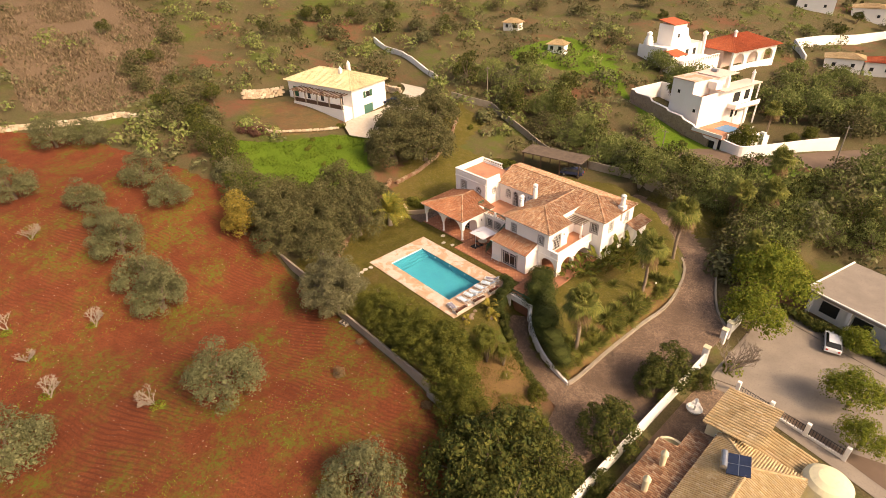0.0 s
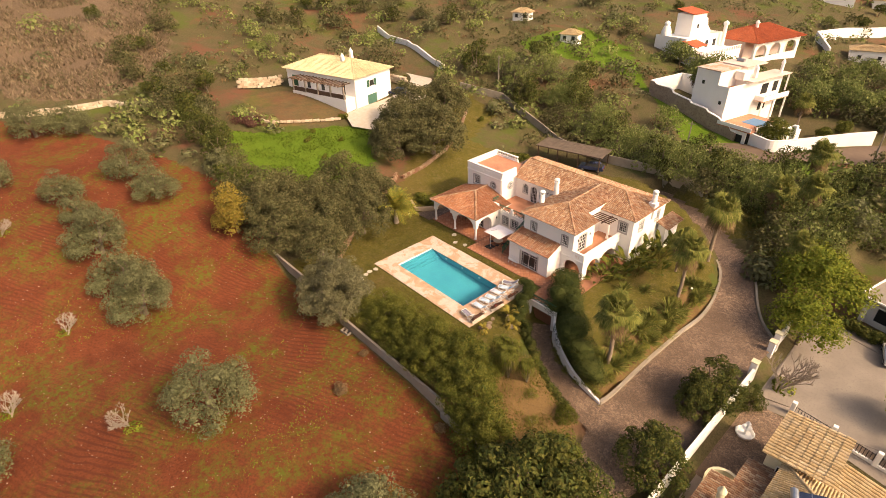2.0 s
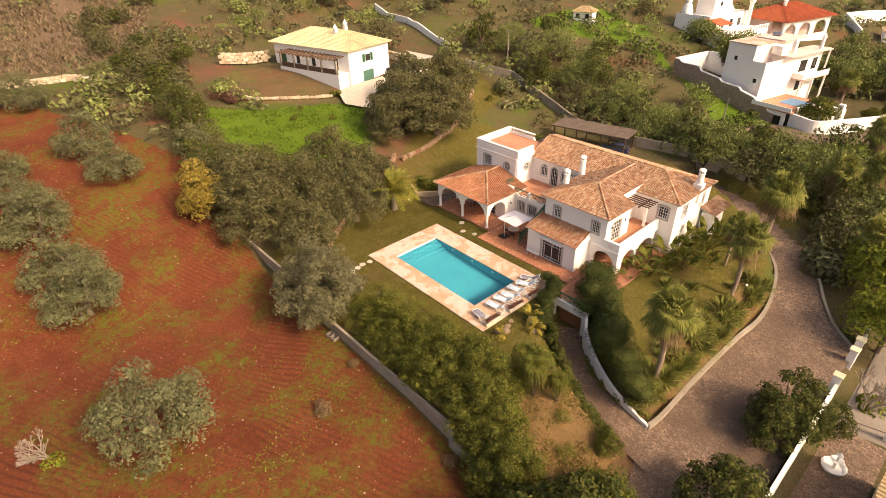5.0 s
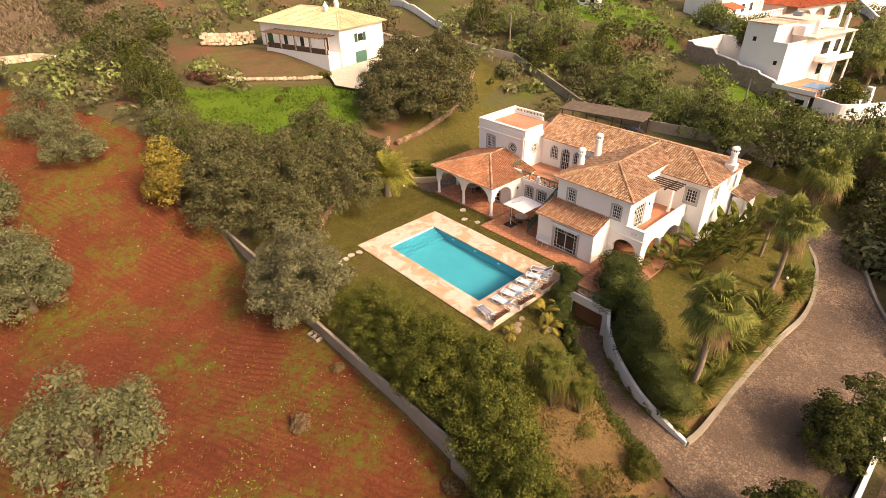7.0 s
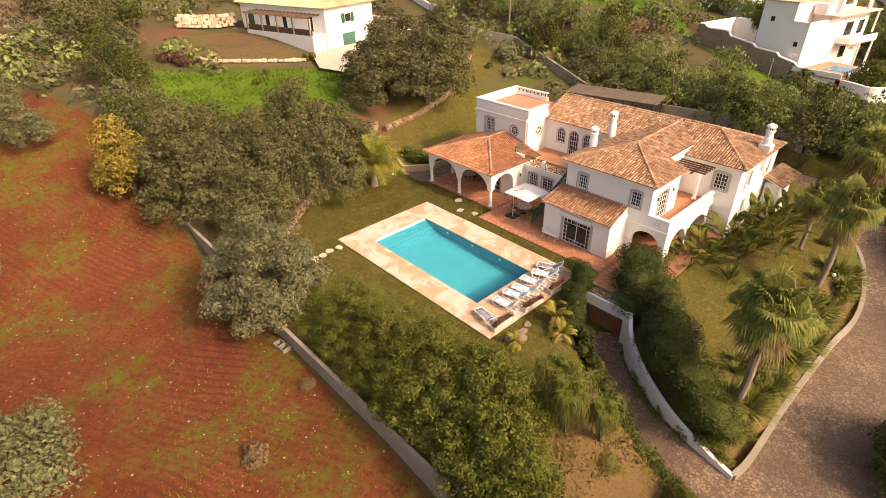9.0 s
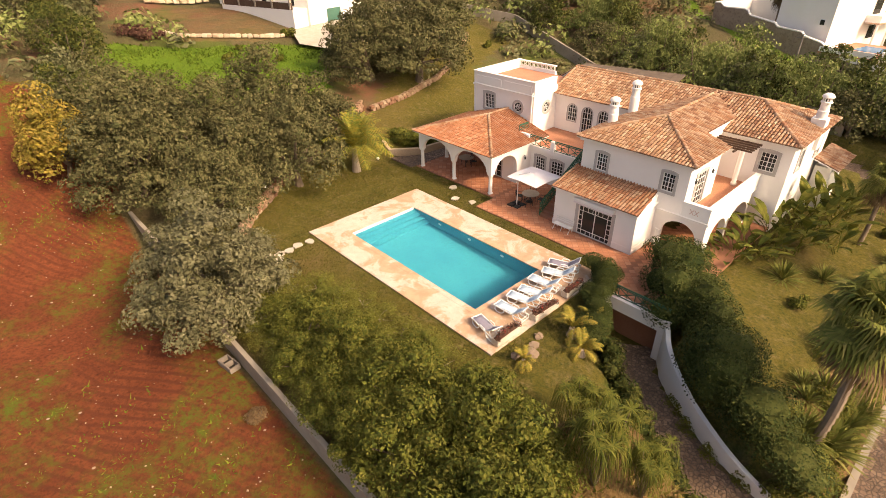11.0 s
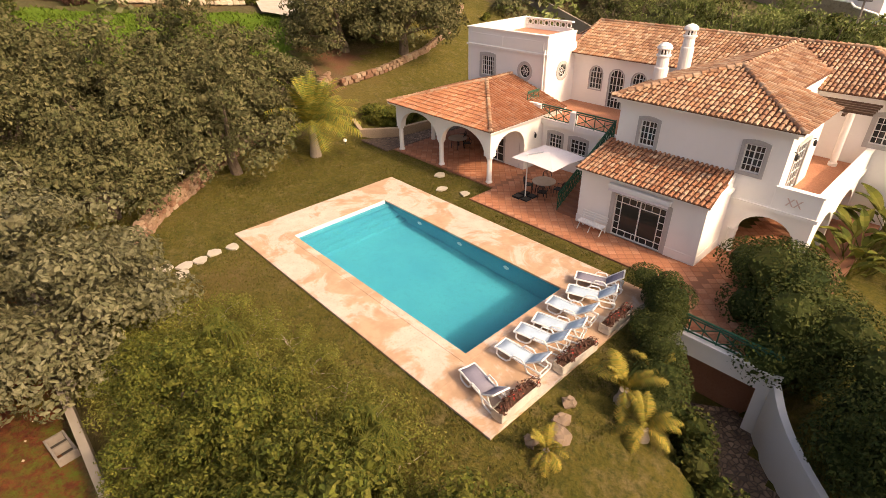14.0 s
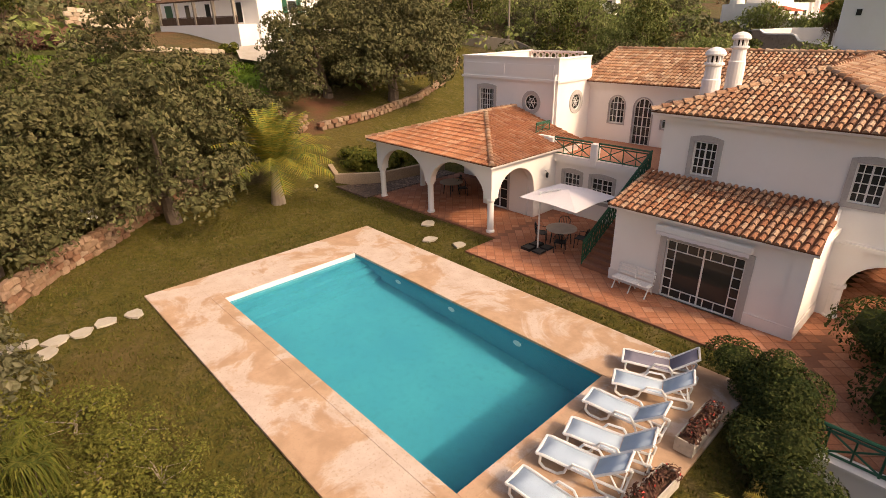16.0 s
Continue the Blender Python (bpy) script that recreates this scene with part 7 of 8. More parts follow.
# drive gate and street wall
gw = thing("street_wall", "white street wall with stone-capped gate piers", "wall", kind="structure")
part("wall_run", box(37.62, 37.87, -24.0, 10.2, -5.0, -2.2), WHITE, gw)
part("wall_run", box(37.5, 37.75, 17.2, 20.6, -5.0, -1.9), WHITE, gw)
for y, top in ((10.5, -1.5), (15.5, -1.9), (16.9, -1.6)):
    part("gate_pier", box(37.3, 37.9, y - 0.3, y + 0.3, -5.0, top, bevel=0.03), WHITE, gw)
    part("pier_cap", box(37.22, 37.98, y - 0.38, y + 0.38, top, top + 0.12, bevel=0.02), CREAM, gw)
bm = ribbon_wall(bmesh.new(), smooth_line([(37.3, 17.4, 0), (35.3, 19.5, 0), (33.5, 22.6, 0), (31.5, 27.0, 0), (28.8, 31.6, 0)], 6), 0.25, lambda p: road_z(p.x, p.y) - 0.4, lambda p: road_z(p.x, p.y) + 0.22)
tagged(part("kerb", bm, OLDWALL), "low stone kerb on the outer side of the drive", "kerb", kind="structure")

# car park
pk = raw("car_park", [(39.4, 9.6, -4.42), (38.9, 25.4, -4.42), (40.2, 26.2, -4.42), (53.0, 23.4, -4.6), (80.0, 17.0, -4.85), (80.0, 1.0, -4.85), (52.0, 8.4, -4.6), (42.0, 10.4, -4.45)], [(7, 0, 1, 2, 3, 6), (6, 3, 4, 5)], ASPHALT)
tagged(pk, "worn grey-brown asphalt car park", "car park", kind="structure")
pv = tagged(raw("pavement", [(37.8, -24, -4.40), (37.8, 27.6, -4.38), (40, 28.6, -4.38), (80, 19.5, -4.84), (80, 0.0, -4.87), (52, 6.6, -4.63), (42.0, 8.6, -4.48), (39.6, 8.0, -4.42), (39.6, -24, -4.42)], [(0, 1, 2, 3, 4, 5, 6, 7, 8)], CONCRETE), "pale concrete pavement", "pavement", kind="structure")
bm = ribbon_wall(bmesh.new(), along([(42.2, 10.3, 0), (39.3, 9.5, 0), (38.8, 25.4, 0), (40.2, 26.3, 0), (53, 23.5, 0), (78, 17.6, 0)], 1.0), 0.16, lambda p: -4.9, lambda p: lerp_table(p.x, [(38, -4.30), (53, -4.48), (80, -4.72)]))
tagged(part("kerb", bm, CONCRETE), "concrete kerb of the car park", "kerb", kind="structure")


def car(paint, label):
    t = thing("car", label, "car", "parked cars")
    prof = [(-2.05, 0.35), (-2.1, 0.62), (-2.0, 0.86), (-1.2, 0.95), (1.75, 0.98), (2.05, 0.85), (2.1, 0.4)]
    bm = bmesh.new()
    prism(bm, [(x, -0.86, z) for x, z in prof], (0, 1.72, 0))
    bmesh.ops.bevel(bm, geom=bm.edges[:], offset=0.06, segments=2, affect="EDGES")
    body = part("body", bm, paint, t)
    bm = bmesh.new()
    lo = [(-1.15, -0.78, 0.94), (1.85, -0.78, 0.96), (1.85, 0.78, 0.96), (-1.15, 0.78, 0.94)]
    hi = [(-0.35, -0.6, 1.44), (1.45, -0.6, 1.44), (1.45, 0.6, 1.44), (-0.35, 0.6, 1.44)]
    a, b = [bm.verts.new(p) for p in lo], [bm.verts.new(p) for p in hi]
    for i in range(4):
        bm.faces.new((a[i], a[(i + 1) % 4], b[(i + 1) % 4], b[i]))
    bm.faces.new(b)
    bm.faces.new(a[::-1])
    part("windows", bm, GLASS, t)
    part("roof", box(-0.3, 1.42, -0.61, 0.61, 1.43, 1.50, bevel=0.03), paint, t)
    for x in (-1.3, 1.3):
        for y in (-0.8, 0.8):
            wh = part("wheel", lathe(bmesh.new(), [(0.2, -0.1), (0.31, -0.09), (0.31, 0.09), (0.2, 0.1)], 18), RUBBER, t)
            wh.matrix_basis = pose(x, y, 0.31, 90, 0, 0)
            r = part("rim", lathe(bmesh.new(), [(0.02, -0.11), (0.19, -0.105), (0.19, 0.105), (0.02, 0.11)], 12), STEEL, wh)
    for y in (-0.6, 0.6):
        part("headlight", box(-2.08, -1.98, y - 0.16, y + 0.16, 0.66, 0.78, bevel=0.02), GLASS, t)
        part("tail_light", box(2.02, 2.1, y - 0.12, y + 0.12, 0.62, 0.82, bevel=0.02), RED, t)
    return t


car(CARPAINT, "white compact car parked in the car park").matrix_basis = pose(46.7, 25.0, -4.5, 0, 0, -75)
car(DARKPAINT, "dark blue car parked by the white house").matrix_basis = pose(-40.2, 26.5, rough_land(-40.2, 26.5), 0, 0, 30)
car(DARKPAINT, "dark car parked under the timber carport").matrix_basis = pose(0.5, 36.0, rough_land(0.5, 36), 0, 0, 20)


# ---- neighbouring houses ----
def block(parent, m, x0, x1, y0, y1, z0, z1, mat=None):
    return part("wall", box(x0, x1, y0, y1, z0, z1, m=m), mat or WHITE, parent)


def small_window(parent, m, x, y, z, w, h, axis="x", mat=None, name="window"):
    d = 0.05
    fr = part(name, box(x - w / 2, x + w / 2, y - d, y + d, z, z + h, m=m) if axis == "x" else box(x - d, x + d, y - w / 2, y + w / 2, z, z + h, m=m), mat or FRAME, parent)
    e = 0.07
    part("pane", box(x - w / 2 + e, x + w / 2 - e, y - d - 0.02, y + d + 0.02, z + e, z + h - e, m=m) if axis == "x" else box(x - d - 0.02, x + d + 0.02, y - w / 2 + e, y + w / 2 - e, z + e, z + h - e, m=m), GLASS, fr)


# white house with pale yellow roof on the slope
nh = thing("hillside_house", "white house with pale yellow hipped roof and dark pergola", "house")
nh.matrix_basis = pose(-39.3, 15.85, 0, 0, 0, 12.8)
block(nh, None, -18.9, 0, 0, 10.2, 5.0, 12.6)
hip_roof(nh, -19.5, 0.6, -0.6, 10.8, 12.75, 14.9, TILE_PALE)
block(nh, None, -15.0, -0.4, -2.4, -0.003, 5.5, 9.3)
for k in range(16):
    part("pergola_slat", box(-14.6 + 0.9 * k, -14.48 + 0.9 * k, -3.5, -0.05, 11.75, 11.93), WOOD, nh)
part("pergola_bearer", box(-14.8, -0.6, -2.45, -2.3, 11.6, 11.74), WOOD, nh)
part("parapet", box(-14.9, -0.5, -2.36, -2.24, 9.3, 10.0), WOOD, nh, "dark timber balustrade boards")
for k in range(5):
    part("pergola_post", box(-14.7 + 3.45 * k, -14.45 + 3.45 * k, -2.5, -2.2, 9.3, 11.6), OLDWALL, nh)
part("terrace_rail", bx(bmesh.new(), -14.9, -0.5, -2.4, -2.2, 10.02, 10.1), WOOD, nh)
for x in (-12.6, -8.6, -3.0):
    small_window(nh, None, x, -0.03, 9.4, 1.0, 2.1, name="door")
for x in (-16.6,):
    part("shutter", box(x - 0.7, x + 0.7, -0.06, -0.004, 9.4, 11.5), GREEN, nh)
small_window(nh, None, 0.03, 4.6, 10.4, 1.3, 1.2, "y")
for y in (3.6, 5.6):
    part("shutter", box(0.004, 0.06, y - 0.32, y + 0.32, 10.35, 11.65), GREEN, nh)
part("garage_door", box(0.004, 0.07, 3.2, 5.8, 6.4, 8.9), GREYGREEN, nh, "green garage door")
for x, y in ((-6.5, 4.0), (-8.6, 8.6)):
    bm = bx(bmesh.new(), x - 0.3, x + 0.3, y - 0.3, y + 0.3, 13.0, 15.2)
    part("chimney", lathe(bm, [(0.42, 15.2), (0.42, 15.35), (0.2, 15.7), (0.05, 16.0)], 10, (x, y, 0)), WHITE, nh)
strip("house_drive", [(-33.4, 10.6), (-30.2, 14.2), (-31.6, 21.5), (-36.0, 30.5), (-40.5, 36.5), (-43.5, 38.2)], [(-38.0, 12.2), (-39.0, 17.5), (-40.2, 25.5), (-44.5, 33.0), (-47.5, 35.5), (-49.5, 36.0)], land, PAVER, "pale paved drive beside the white house", 0.35)


STONE_ONE = island("single_stone", [(0.27, 0.165, 0.10), (0.35, 0.23, 0.15), (0.24, 0.12, 0.07), (0.40, 0.29, 0.20)], 0.9, objects=True, bumps=0.5)
STONE_PALE = island("pale_single_stone", [(0.52, 0.41, 0.28), (0.62, 0.51, 0.37), (0.45, 0.33, 0.22), (0.68, 0.58, 0.44)], 0.9, objects=True, bumps=0.5)


def rubble(name, label, pts, h, mat=STONE_ONE, size=0.45, thick=0.5, limit=300, lift=0.0):
    """A dry-stone wall of separate rough blocks."""
    t = thing(name, label, "stone wall", kind="structure")
    g = random.Random(len(name) * 7 + len(pts))
    shared = []
    for k in range(6):
        bm = bmesh.new()
        bmesh.ops.create_cube(bm, size=1.0)
        bmesh.ops.bevel(bm, geom=bm.edges[:], offset=0.16, segments=1, affect="EDGES")
        for q in bm.verts:
            q.co += Vector((g.uniform(-0.08, 0.08), g.uniform(-0.08, 0.08), g.uniform(-0.08, 0.08)))
        me = bpy.data.meshes.new("stone")
        bm.to_mesh(me)
        bm.free()
        me.materials.append(mat)
        shared.append(me)
    line = along(pts, size)
    courses = max(1, round(h / (size * 0.55)))
    count = 0
    for c in range(courses):
        for i, (a, b) in enumerate(zip(line, line[1:])):
            if count >= limit:
                break
            p = a.lerp(b, 0.5 + 0.5 * (c % 2) - 0.25)
            d = b - a
            s = new("stone", g.choice(shared))
            z = rough_land(p.x, p.y) + lift + (c + 0.5) * h / courses
            s.matrix_basis = pose(p.x + g.uniform(-0.05, 0.05), p.y + g.uniform(-0.05, 0.05), z, g.uniform(-5, 5), g.uniform(-5, 5), math.degrees(math.atan2(d.y, d.x)) + g.uniform(-6, 6)) @ Matrix.Diagonal((size * g.uniform(0.85, 1.2), thick * g.uniform(0.8, 1.1), h / courses * g.uniform(0.95, 1.25), 1))
            s.parent = t
            count += 1
    return t


rubble("lawn_stone_wall", "rough reddish stone wall below the carob trees", [(-4.6, -11.6, 0), (-7.0, -9.6, 0), (-9.6, -6.4, 0), (-11.8, -2.8, 0), (-13.4, 1.0, 0), (-15.4, 4.6, 0), (-17.6, 8.0, 0)], 1.0, size=0.42, thick=0.42)
rubble("terrace_stone_wall", "long dry-stone terrace wall above the field", [(-72, -46, 0), (-69.5, -37, 0), (-67.5, -29, 0), (-67, -20, 0), (-62, -16, 0)], 1.0, mat=STONE_PALE, size=0.8, thick=0.9)
rubble("retaining_stones", "pale stone retaining wall beside the white house", [(-61.6, 2.6, 0), (-60.4, 6.0, 0), (-59.2, 11.0, 0)], 1.9, mat=STONE_PALE, size=0.9, thick=0.8, lift=0.2)
rubble("rear_stones", "pale stone terrace wall behind the white house", [(-62.0, 20.0, 0), (-59.0, 25.5, 0), (-47.0, 30.5, 0), (-43.5, 31.5, 0)], 1.5, mat=STONE_PALE, size=0.9, thick=0.8, lift=0.2)
rubble("garden_stones", "row of pale stones edging the grass terrace", [(-46, -2.2, 0), (-42.5, -0.6, 0), (-40.0, 3.6, 0), (-38.2, 8.0, 0), (-37.4, 11.0, 0)], 0.4, mat=STONE_PALE, size=0.6, thick=0.5, lift=0.1)
rubble("lawn_edge_stones", "stone edging along the far lawn", [(-28.0, 34, 0), (-22.4, 26.4, 0), (-19.4, 20.2, 0), (-17.5, 13.4, 0), (-16.9, 8.6, 0)], 0.6, size=0.55, thick=0.5)
bh = thing("porch_planter_wall", "low brick wall round the hedge by the porch", "wall", kind="structure")
part("brickwork", ribbon_wall(bmesh.new(), along([(-12.6, 6.6, 0), (-9.6, 5.3, 0), (-7.9, 7.4, 0), (-7.4, 12.2, 0)], 0.4), 0.3, lambda p: -0.2, lambda p: 0.62), STONE, bh)
pu = tree("purple_shrub", "reddish-purple leafless shrub on the grass terrace", "shrub", L_PURPLE, BARK, 1.5, 1.9, 0.1, 10, 2200, 0.2, 151, trunk_r=0.05)
place(pu, [(-45.6, -4.0, 1.15), (-43.6, -3.0, 0.95)])
rb = tree("round_shrub", "small round green shrub", "shrub", L_GREEN, BARK, 1.2, 0.8, 0.1, 8, 700, 0.2, 153, trunk_r=0.05, group="round shrubs")
place(rb, [(-33.5, 1.5, 1.0), (-31, 6.5, 0.8), (-37.5, 11.5, 1.3), (-36.0, 4.0, 0.7), (-27.5, 1.0, 0.8), (-44, 30.5, 1.2), (-47, 33, 1.3), (26.0, 22.0, 1.0), (24.0, 8.5, 0.8), (-24.0, 34.0, 1.0)])

# white stepped wall up the lane
bm = ribbon_wall(bmesh.new(), along([(-78, 49.6, 0), (-45.6, 44.2, 0)], 2.0), 0.3, lambda p: rough_land(p.x, p.y) - 0.5, lambda p: math.floor((rough_land(p.x, p.y) + 1.6) * 2) / 2)
tagged(part("lane_wall", bm, WHITE), "white stepped wall along the lane", "wall", kind="structure")
bm = ribbon_wall(bmesh.new(), along([(-36, 40, 0), (-27, 43.5, 0), (-15.5, 42, 0), (-9, 40.8, 0), (1.5, 40.2, 0), (10, 41.5, 0), (18, 40, 0)], 1.0), 0.25, lambda p: land(p.x, p.y) - 0.8, lambda p: land(p.x, p.y) + 1.5)
tagged(part("rear_wall", bm, OLDWALL), "grey rendered wall at the rear of the garden", "wall", kind="structure")

# timber carport
cpt = thing("carport", "open timber carport with a flat weathered roof", "carport")
cpt.matrix_basis = pose(-3.6, 36.0, 0.3, 0, 0, 12)
part("roof", box(-6.0, 6.0, -2.2, 2.4, 2.75, 2.9), SHEDWOOD, cpt)
for x in (-5.6, -1.9, 1.9, 5.6):
    for y in (-2.0, 2.2):
        part("post", box(x - 0.08, x + 0.08, y - 0.08, y + 0.08, -0.6, 2.75), WOOD, cpt)
for k in range(16):
    part("batten", box(-5.8 + 0.76 * k, -5.7 + 0.76 * k, -2.3, 2.5, 2.9, 2.95), SHEDWOOD, cpt)

# lane past the white villa
strip("lane", [(3, 47.5), (8.0, 56), (12.6, 64.6), (20.2, 65.6), (27.0, 75.6), (32, 83), (58, 114)], [(9, 43), (14.2, 52), (19.5, 58.6), (26.0, 65.8), (33.4, 71.8), (42, 82), (62, 106)], land, ASPHALT, "narrow pale asphalt lane", 0.3)

# white villa beyond the lane
v1 = thing("white_villa", "white flat-roofed two-storey villa with terraces", "house")
v1.matrix_basis = pose(7.83, 68.1, 0, 0, 0, -12.2)
block(v1, None, -7.5, -2.4, 0, 11.0, 0.5, 11.5)
part("roof_rim", box(-7.65, -2.25, -0.15, 11.1, 11.5, 11.68), DECK, v1)
block(v1, None, -2.398, 0, 0, 5.2, 0.5, 8.2)
part("upper_terrace", box(-2.39, -0.16, 0.16, 5.2, 8.2, 8.26), TERRA, v1, "terracotta roof terrace")
for a in ((-2.39, 0.0, 0.0, 0.15), (-0.15, 0.0, 0.15, 5.2)):
    part("parapet", box(*a, 8.2, 9.1), WHITE, v1)
block(v1, None, -2.398, 0, 5.21, 17.0, 0.5, 9.5)
part("roof", box(-2.4, 1.3, 4.9, 17.6, 9.5, 9.72, bevel=0.03), PINKISH, v1, "pale clay flat roof with overhang")
part("roof", box(-6.5, -1.2, 6.0, 12.5, 11.69, 11.9, bevel=0.03), PINKISH, v1, "pale clay flat roof with overhang")
part("stair_tower", box(-2.2, -0.3, 4.2, 6.2, 9.73, 11.2), WHITE, v1)
part("balcony", box(0.004, 2.0, 9.0, 17.2, 5.2, 5.4), DECK, v1)
for a in ((1.82, 2.0, 9.0, 17.2), (0.004, 1.82, 9.0, 9.18)):
    part("balcony_wall", box(*a, 5.4, 6.3), WHITE, v1)
for y in (9.3, 13.0, 16.9):
    part("column", rod(bmesh.new(), (1.7, y, 1.0), (1.7, y, 5.2), 0.17, n=10), WHITE, v1)
part("column", rod(bmesh.new(), (1.1, 17.0, 6.3), (1.1, 17.0, 9.5), 0.15, n=10), WHITE, v1)
for y, z, w, hh in ((11.5, 6.2, 2.2, 2.1), (15.0, 6.2, 1.6, 2.1), (12.0, 2.9, 2.4, 1.9)):
    small_window(v1, None, 0.02, y, z, w, hh, "y")
for x, z in ((-5.6, 8.7), (-1.2, 5.6)):
    small_window(v1, None, x, -0.02, z, 0.7, 0.8)
bm = bx(bmesh.new(), -0.75, -0.1, 7.6, 8.25, 9.72, 11.5)
part("chimney", lathe(bm, [(0.42, 11.5), (0.42, 11.65), (0.1, 12.2)], 8, (-0.42, 7.92, 0)), WHITE, v1, "white chimney with pointed cap")
part("chimney", lathe(bmesh.new(), [(0.3, 9.72), (0.3, 11.6), (0.42, 11.7), (0.1, 12.4)], 10, (0.3, 15.2, 0)), WHITE, v1)
part("water_heater", rod(bmesh.new(), (-5.4, 9.0, 12.2), (-3.9, 9.0, 12.2), 0.35, n=12), STEEL, v1, "white rooftop water heater tank")
part("garage_front", wall(bmesh.new(), (0.2, -1.2, 0), X, Y, 6.0, -0.6, 2.4, [(0.6, 2.6, -0.6, 1.7), (3.4, 5.4, -0.6, 1.7)], 0.3), WHITE, v1)
part("garage_back", box(0.3, 6.2, 1.4, 1.6, -0.6, 2.39), DARK, v1)
part("garden_terrace", box(0.05, 7.0, -1.4, 8.9, 2.4, 2.6), TERRA, v1, "terracotta garden terrace")
part("terrace_base", box(0.3, 10.5, 1.7, 8.8, -0.6, 2.39), WHITE, v1)
part("terrace_rail", bx(bmesh.new(), 0.1, 7.0, -1.4, -1.25, 2.6, 3.3), WHITE, v1)
for k in range(12):
    part("baluster", box(7.05, 7.2, 0.2 + 0.7 * k, 0.45 + 0.7 * k, 2.4, 3.2), WHITE, v1)
part("balustrade_rail", box(7.0, 7.25, 0.1, 8.4, 3.2, 3.32), WHITE, v1)
part("gate_pillar", box(11.0, 11.9, 4.2, 4.9, -0.5, 4.2, bevel=0.05), WHITE, v1)
tagged(part("villa_pool", box(2.2, 6.2, 3.0, 7.0, 2.602, 2.64, m=v1.matrix_basis), plain("blue_pool_water", (0.12, 0.25, 0.42), (0.14, 0.28, 0.45), 1.0, 4.0, 0.1)), "small blue villa pool", "swimming pool")


def stone_top(p):
    return lerp_table(p.x, [(-9, 7.2), (-7.6, 7.2), (-7.5, 6.7), (-3.6, 6.7), (-3.5, 6.0), (1.1, 5.3), (1.2, 4.9), (5.0, 4.6), (5.1, 4.2), (8.2, 3.5), (8.3, 3.0), (10.6, 2.6), (10.7, 2.0), (12, 1.8)])


STONE_LINE = along([(-9.0, 70.5, 0), (11.7, 66.05, 0)], 0.5)
tagged(part("compound_wall", ribbon_wall(bmesh.new(), STONE_LINE, 0.4, lambda p: land(p.x, p.y) - 1.2, stone_top), plain("brown_stonework", (0.27, 0.19, 0.135), (0.36, 0.27, 0.20), 0.8, 3.5, 0.95, bumps=0.6, worn=0.55)), "brown stone compound wall stepping down the slope", "wall", kind="structure")
tagged(part("wall_coping", ribbon_wall(bmesh.new(), STONE_LINE, 0.5, stone_top, lambda p: stone_top(p) + 0.14), WHITE), "white coping on the stone compound wall", "coping", kind="structure")
bm = ribbon_wall(bmesh.new(), along([(-9.0, 70.9, 0), (-7.2, 80.5, 0), (-0.4, 79.6, 0)], 1.0), 0.3, lambda p: land(p.x, p.y) - 1.0, lambda p: 7.3)
tagged(part("compound_wall", bm, WHITE), "white compound wall", "wall", kind="structure")
bm = ribbon_wall(bmesh.new(), smooth_line([(14.3, 66.2, 0), (16.3, 65.2, 0), (18.6, 65.3, 0), (21.0, 68.6, 0), (23.8, 73.4, 0), (26.7, 78.0, 0), (29.9, 82.4, 0)], 5), 0.35, lambda p: land(p.x, p.y) - 1.0, lambda p: land(p.x, p.y) + lerp_table(p.y, [(65, 2.3), (74, 2.2), (82, 2.6)]))
tagged(part("compound_wall", bm, WHITE), "curved white compound wall along the lane", "wall", kind="structure")
tagged(part("gate", box(11.9, 14.2, 66.05, 66.15, 0.0, 2.1), BLACK), "dark metal drive gate", "gate")
place(tree("garden_shrub", "rounded green tree by the villa pool", "tree", L_GREEN, BARK, 5.0, 3.0, 0.5, 24, 4200, 0.3, 157), [(17.3, 68.6, 1.05, 1.0, 0.6), (24.6, 84.0, 0.6), (22.6, 79.6, 0.5)])

# white house with tower, and the red-roofed house
v2 = thing("tower_house", "white house with a stepped tower and round chimneys", "house")
v2.matrix_basis = pose(-9.8, 95.8, 0, 0, 0, 80.8)
block(v2, None, 1.0, 16.0, 6.0, 15.0, 3.0, 10.3)
part("terrace", box(0.0, 15.5, 0.0, 5.99, 3.0, 7.9), WHITE, v2)
for k in range(15):
    part("baluster", box(0.2 + 1.06 * k, 0.5 + 1.06 * k, 0.05, 0.3, 7.9, 8.7), WHITE, v2)
for k in range(6):
    part("baluster", box(0.05, 0.3, 0.6 + 1.0 * k, 0.9 + 1.0 * k, 7.9, 8.7), WHITE, v2)
part("rail", bx(bx(bmesh.new(), 0.0, 15.5, 0.0, 0.34, 8.7, 8.85), 0.0, 0.34, 0.35, 6.4, 8.7, 8.85), WHITE, v2)
part("roof_parapet", bx(bx(bx(bmesh.new(), 1.0, 16.0, 6.0, 6.2, 10.3, 11.0), 1.0, 1.2, 6.2, 15.0, 10.3, 11.0), 15.8, 16.0, 6.2, 15.0, 10.3, 11.0), WHITE, v2)
block(v2, None, 6.8, 12.4, 9.2, 13.8, 10.302, 15.6)
part("tower_roof", prism(bmesh.new(), [(6.5, 8.9, 15.6), (12.7, 8.9, 15.6), (12.7, 14.1, 16.5), (6.5, 14.1, 16.5)], (0, 0, 0.16)), TILE_RED, v2)
part("stair_wall", prism(bmesh.new(), [(12.41, 9.3, 10.302), (15.6, 9.3, 10.302), (15.6, 9.3, 11.0), (14.0, 9.3, 12.4), (13.4, 9.3, 14.2), (12.41, 9.3, 14.6)], (0, 3.0, 0)), WHITE, v2)
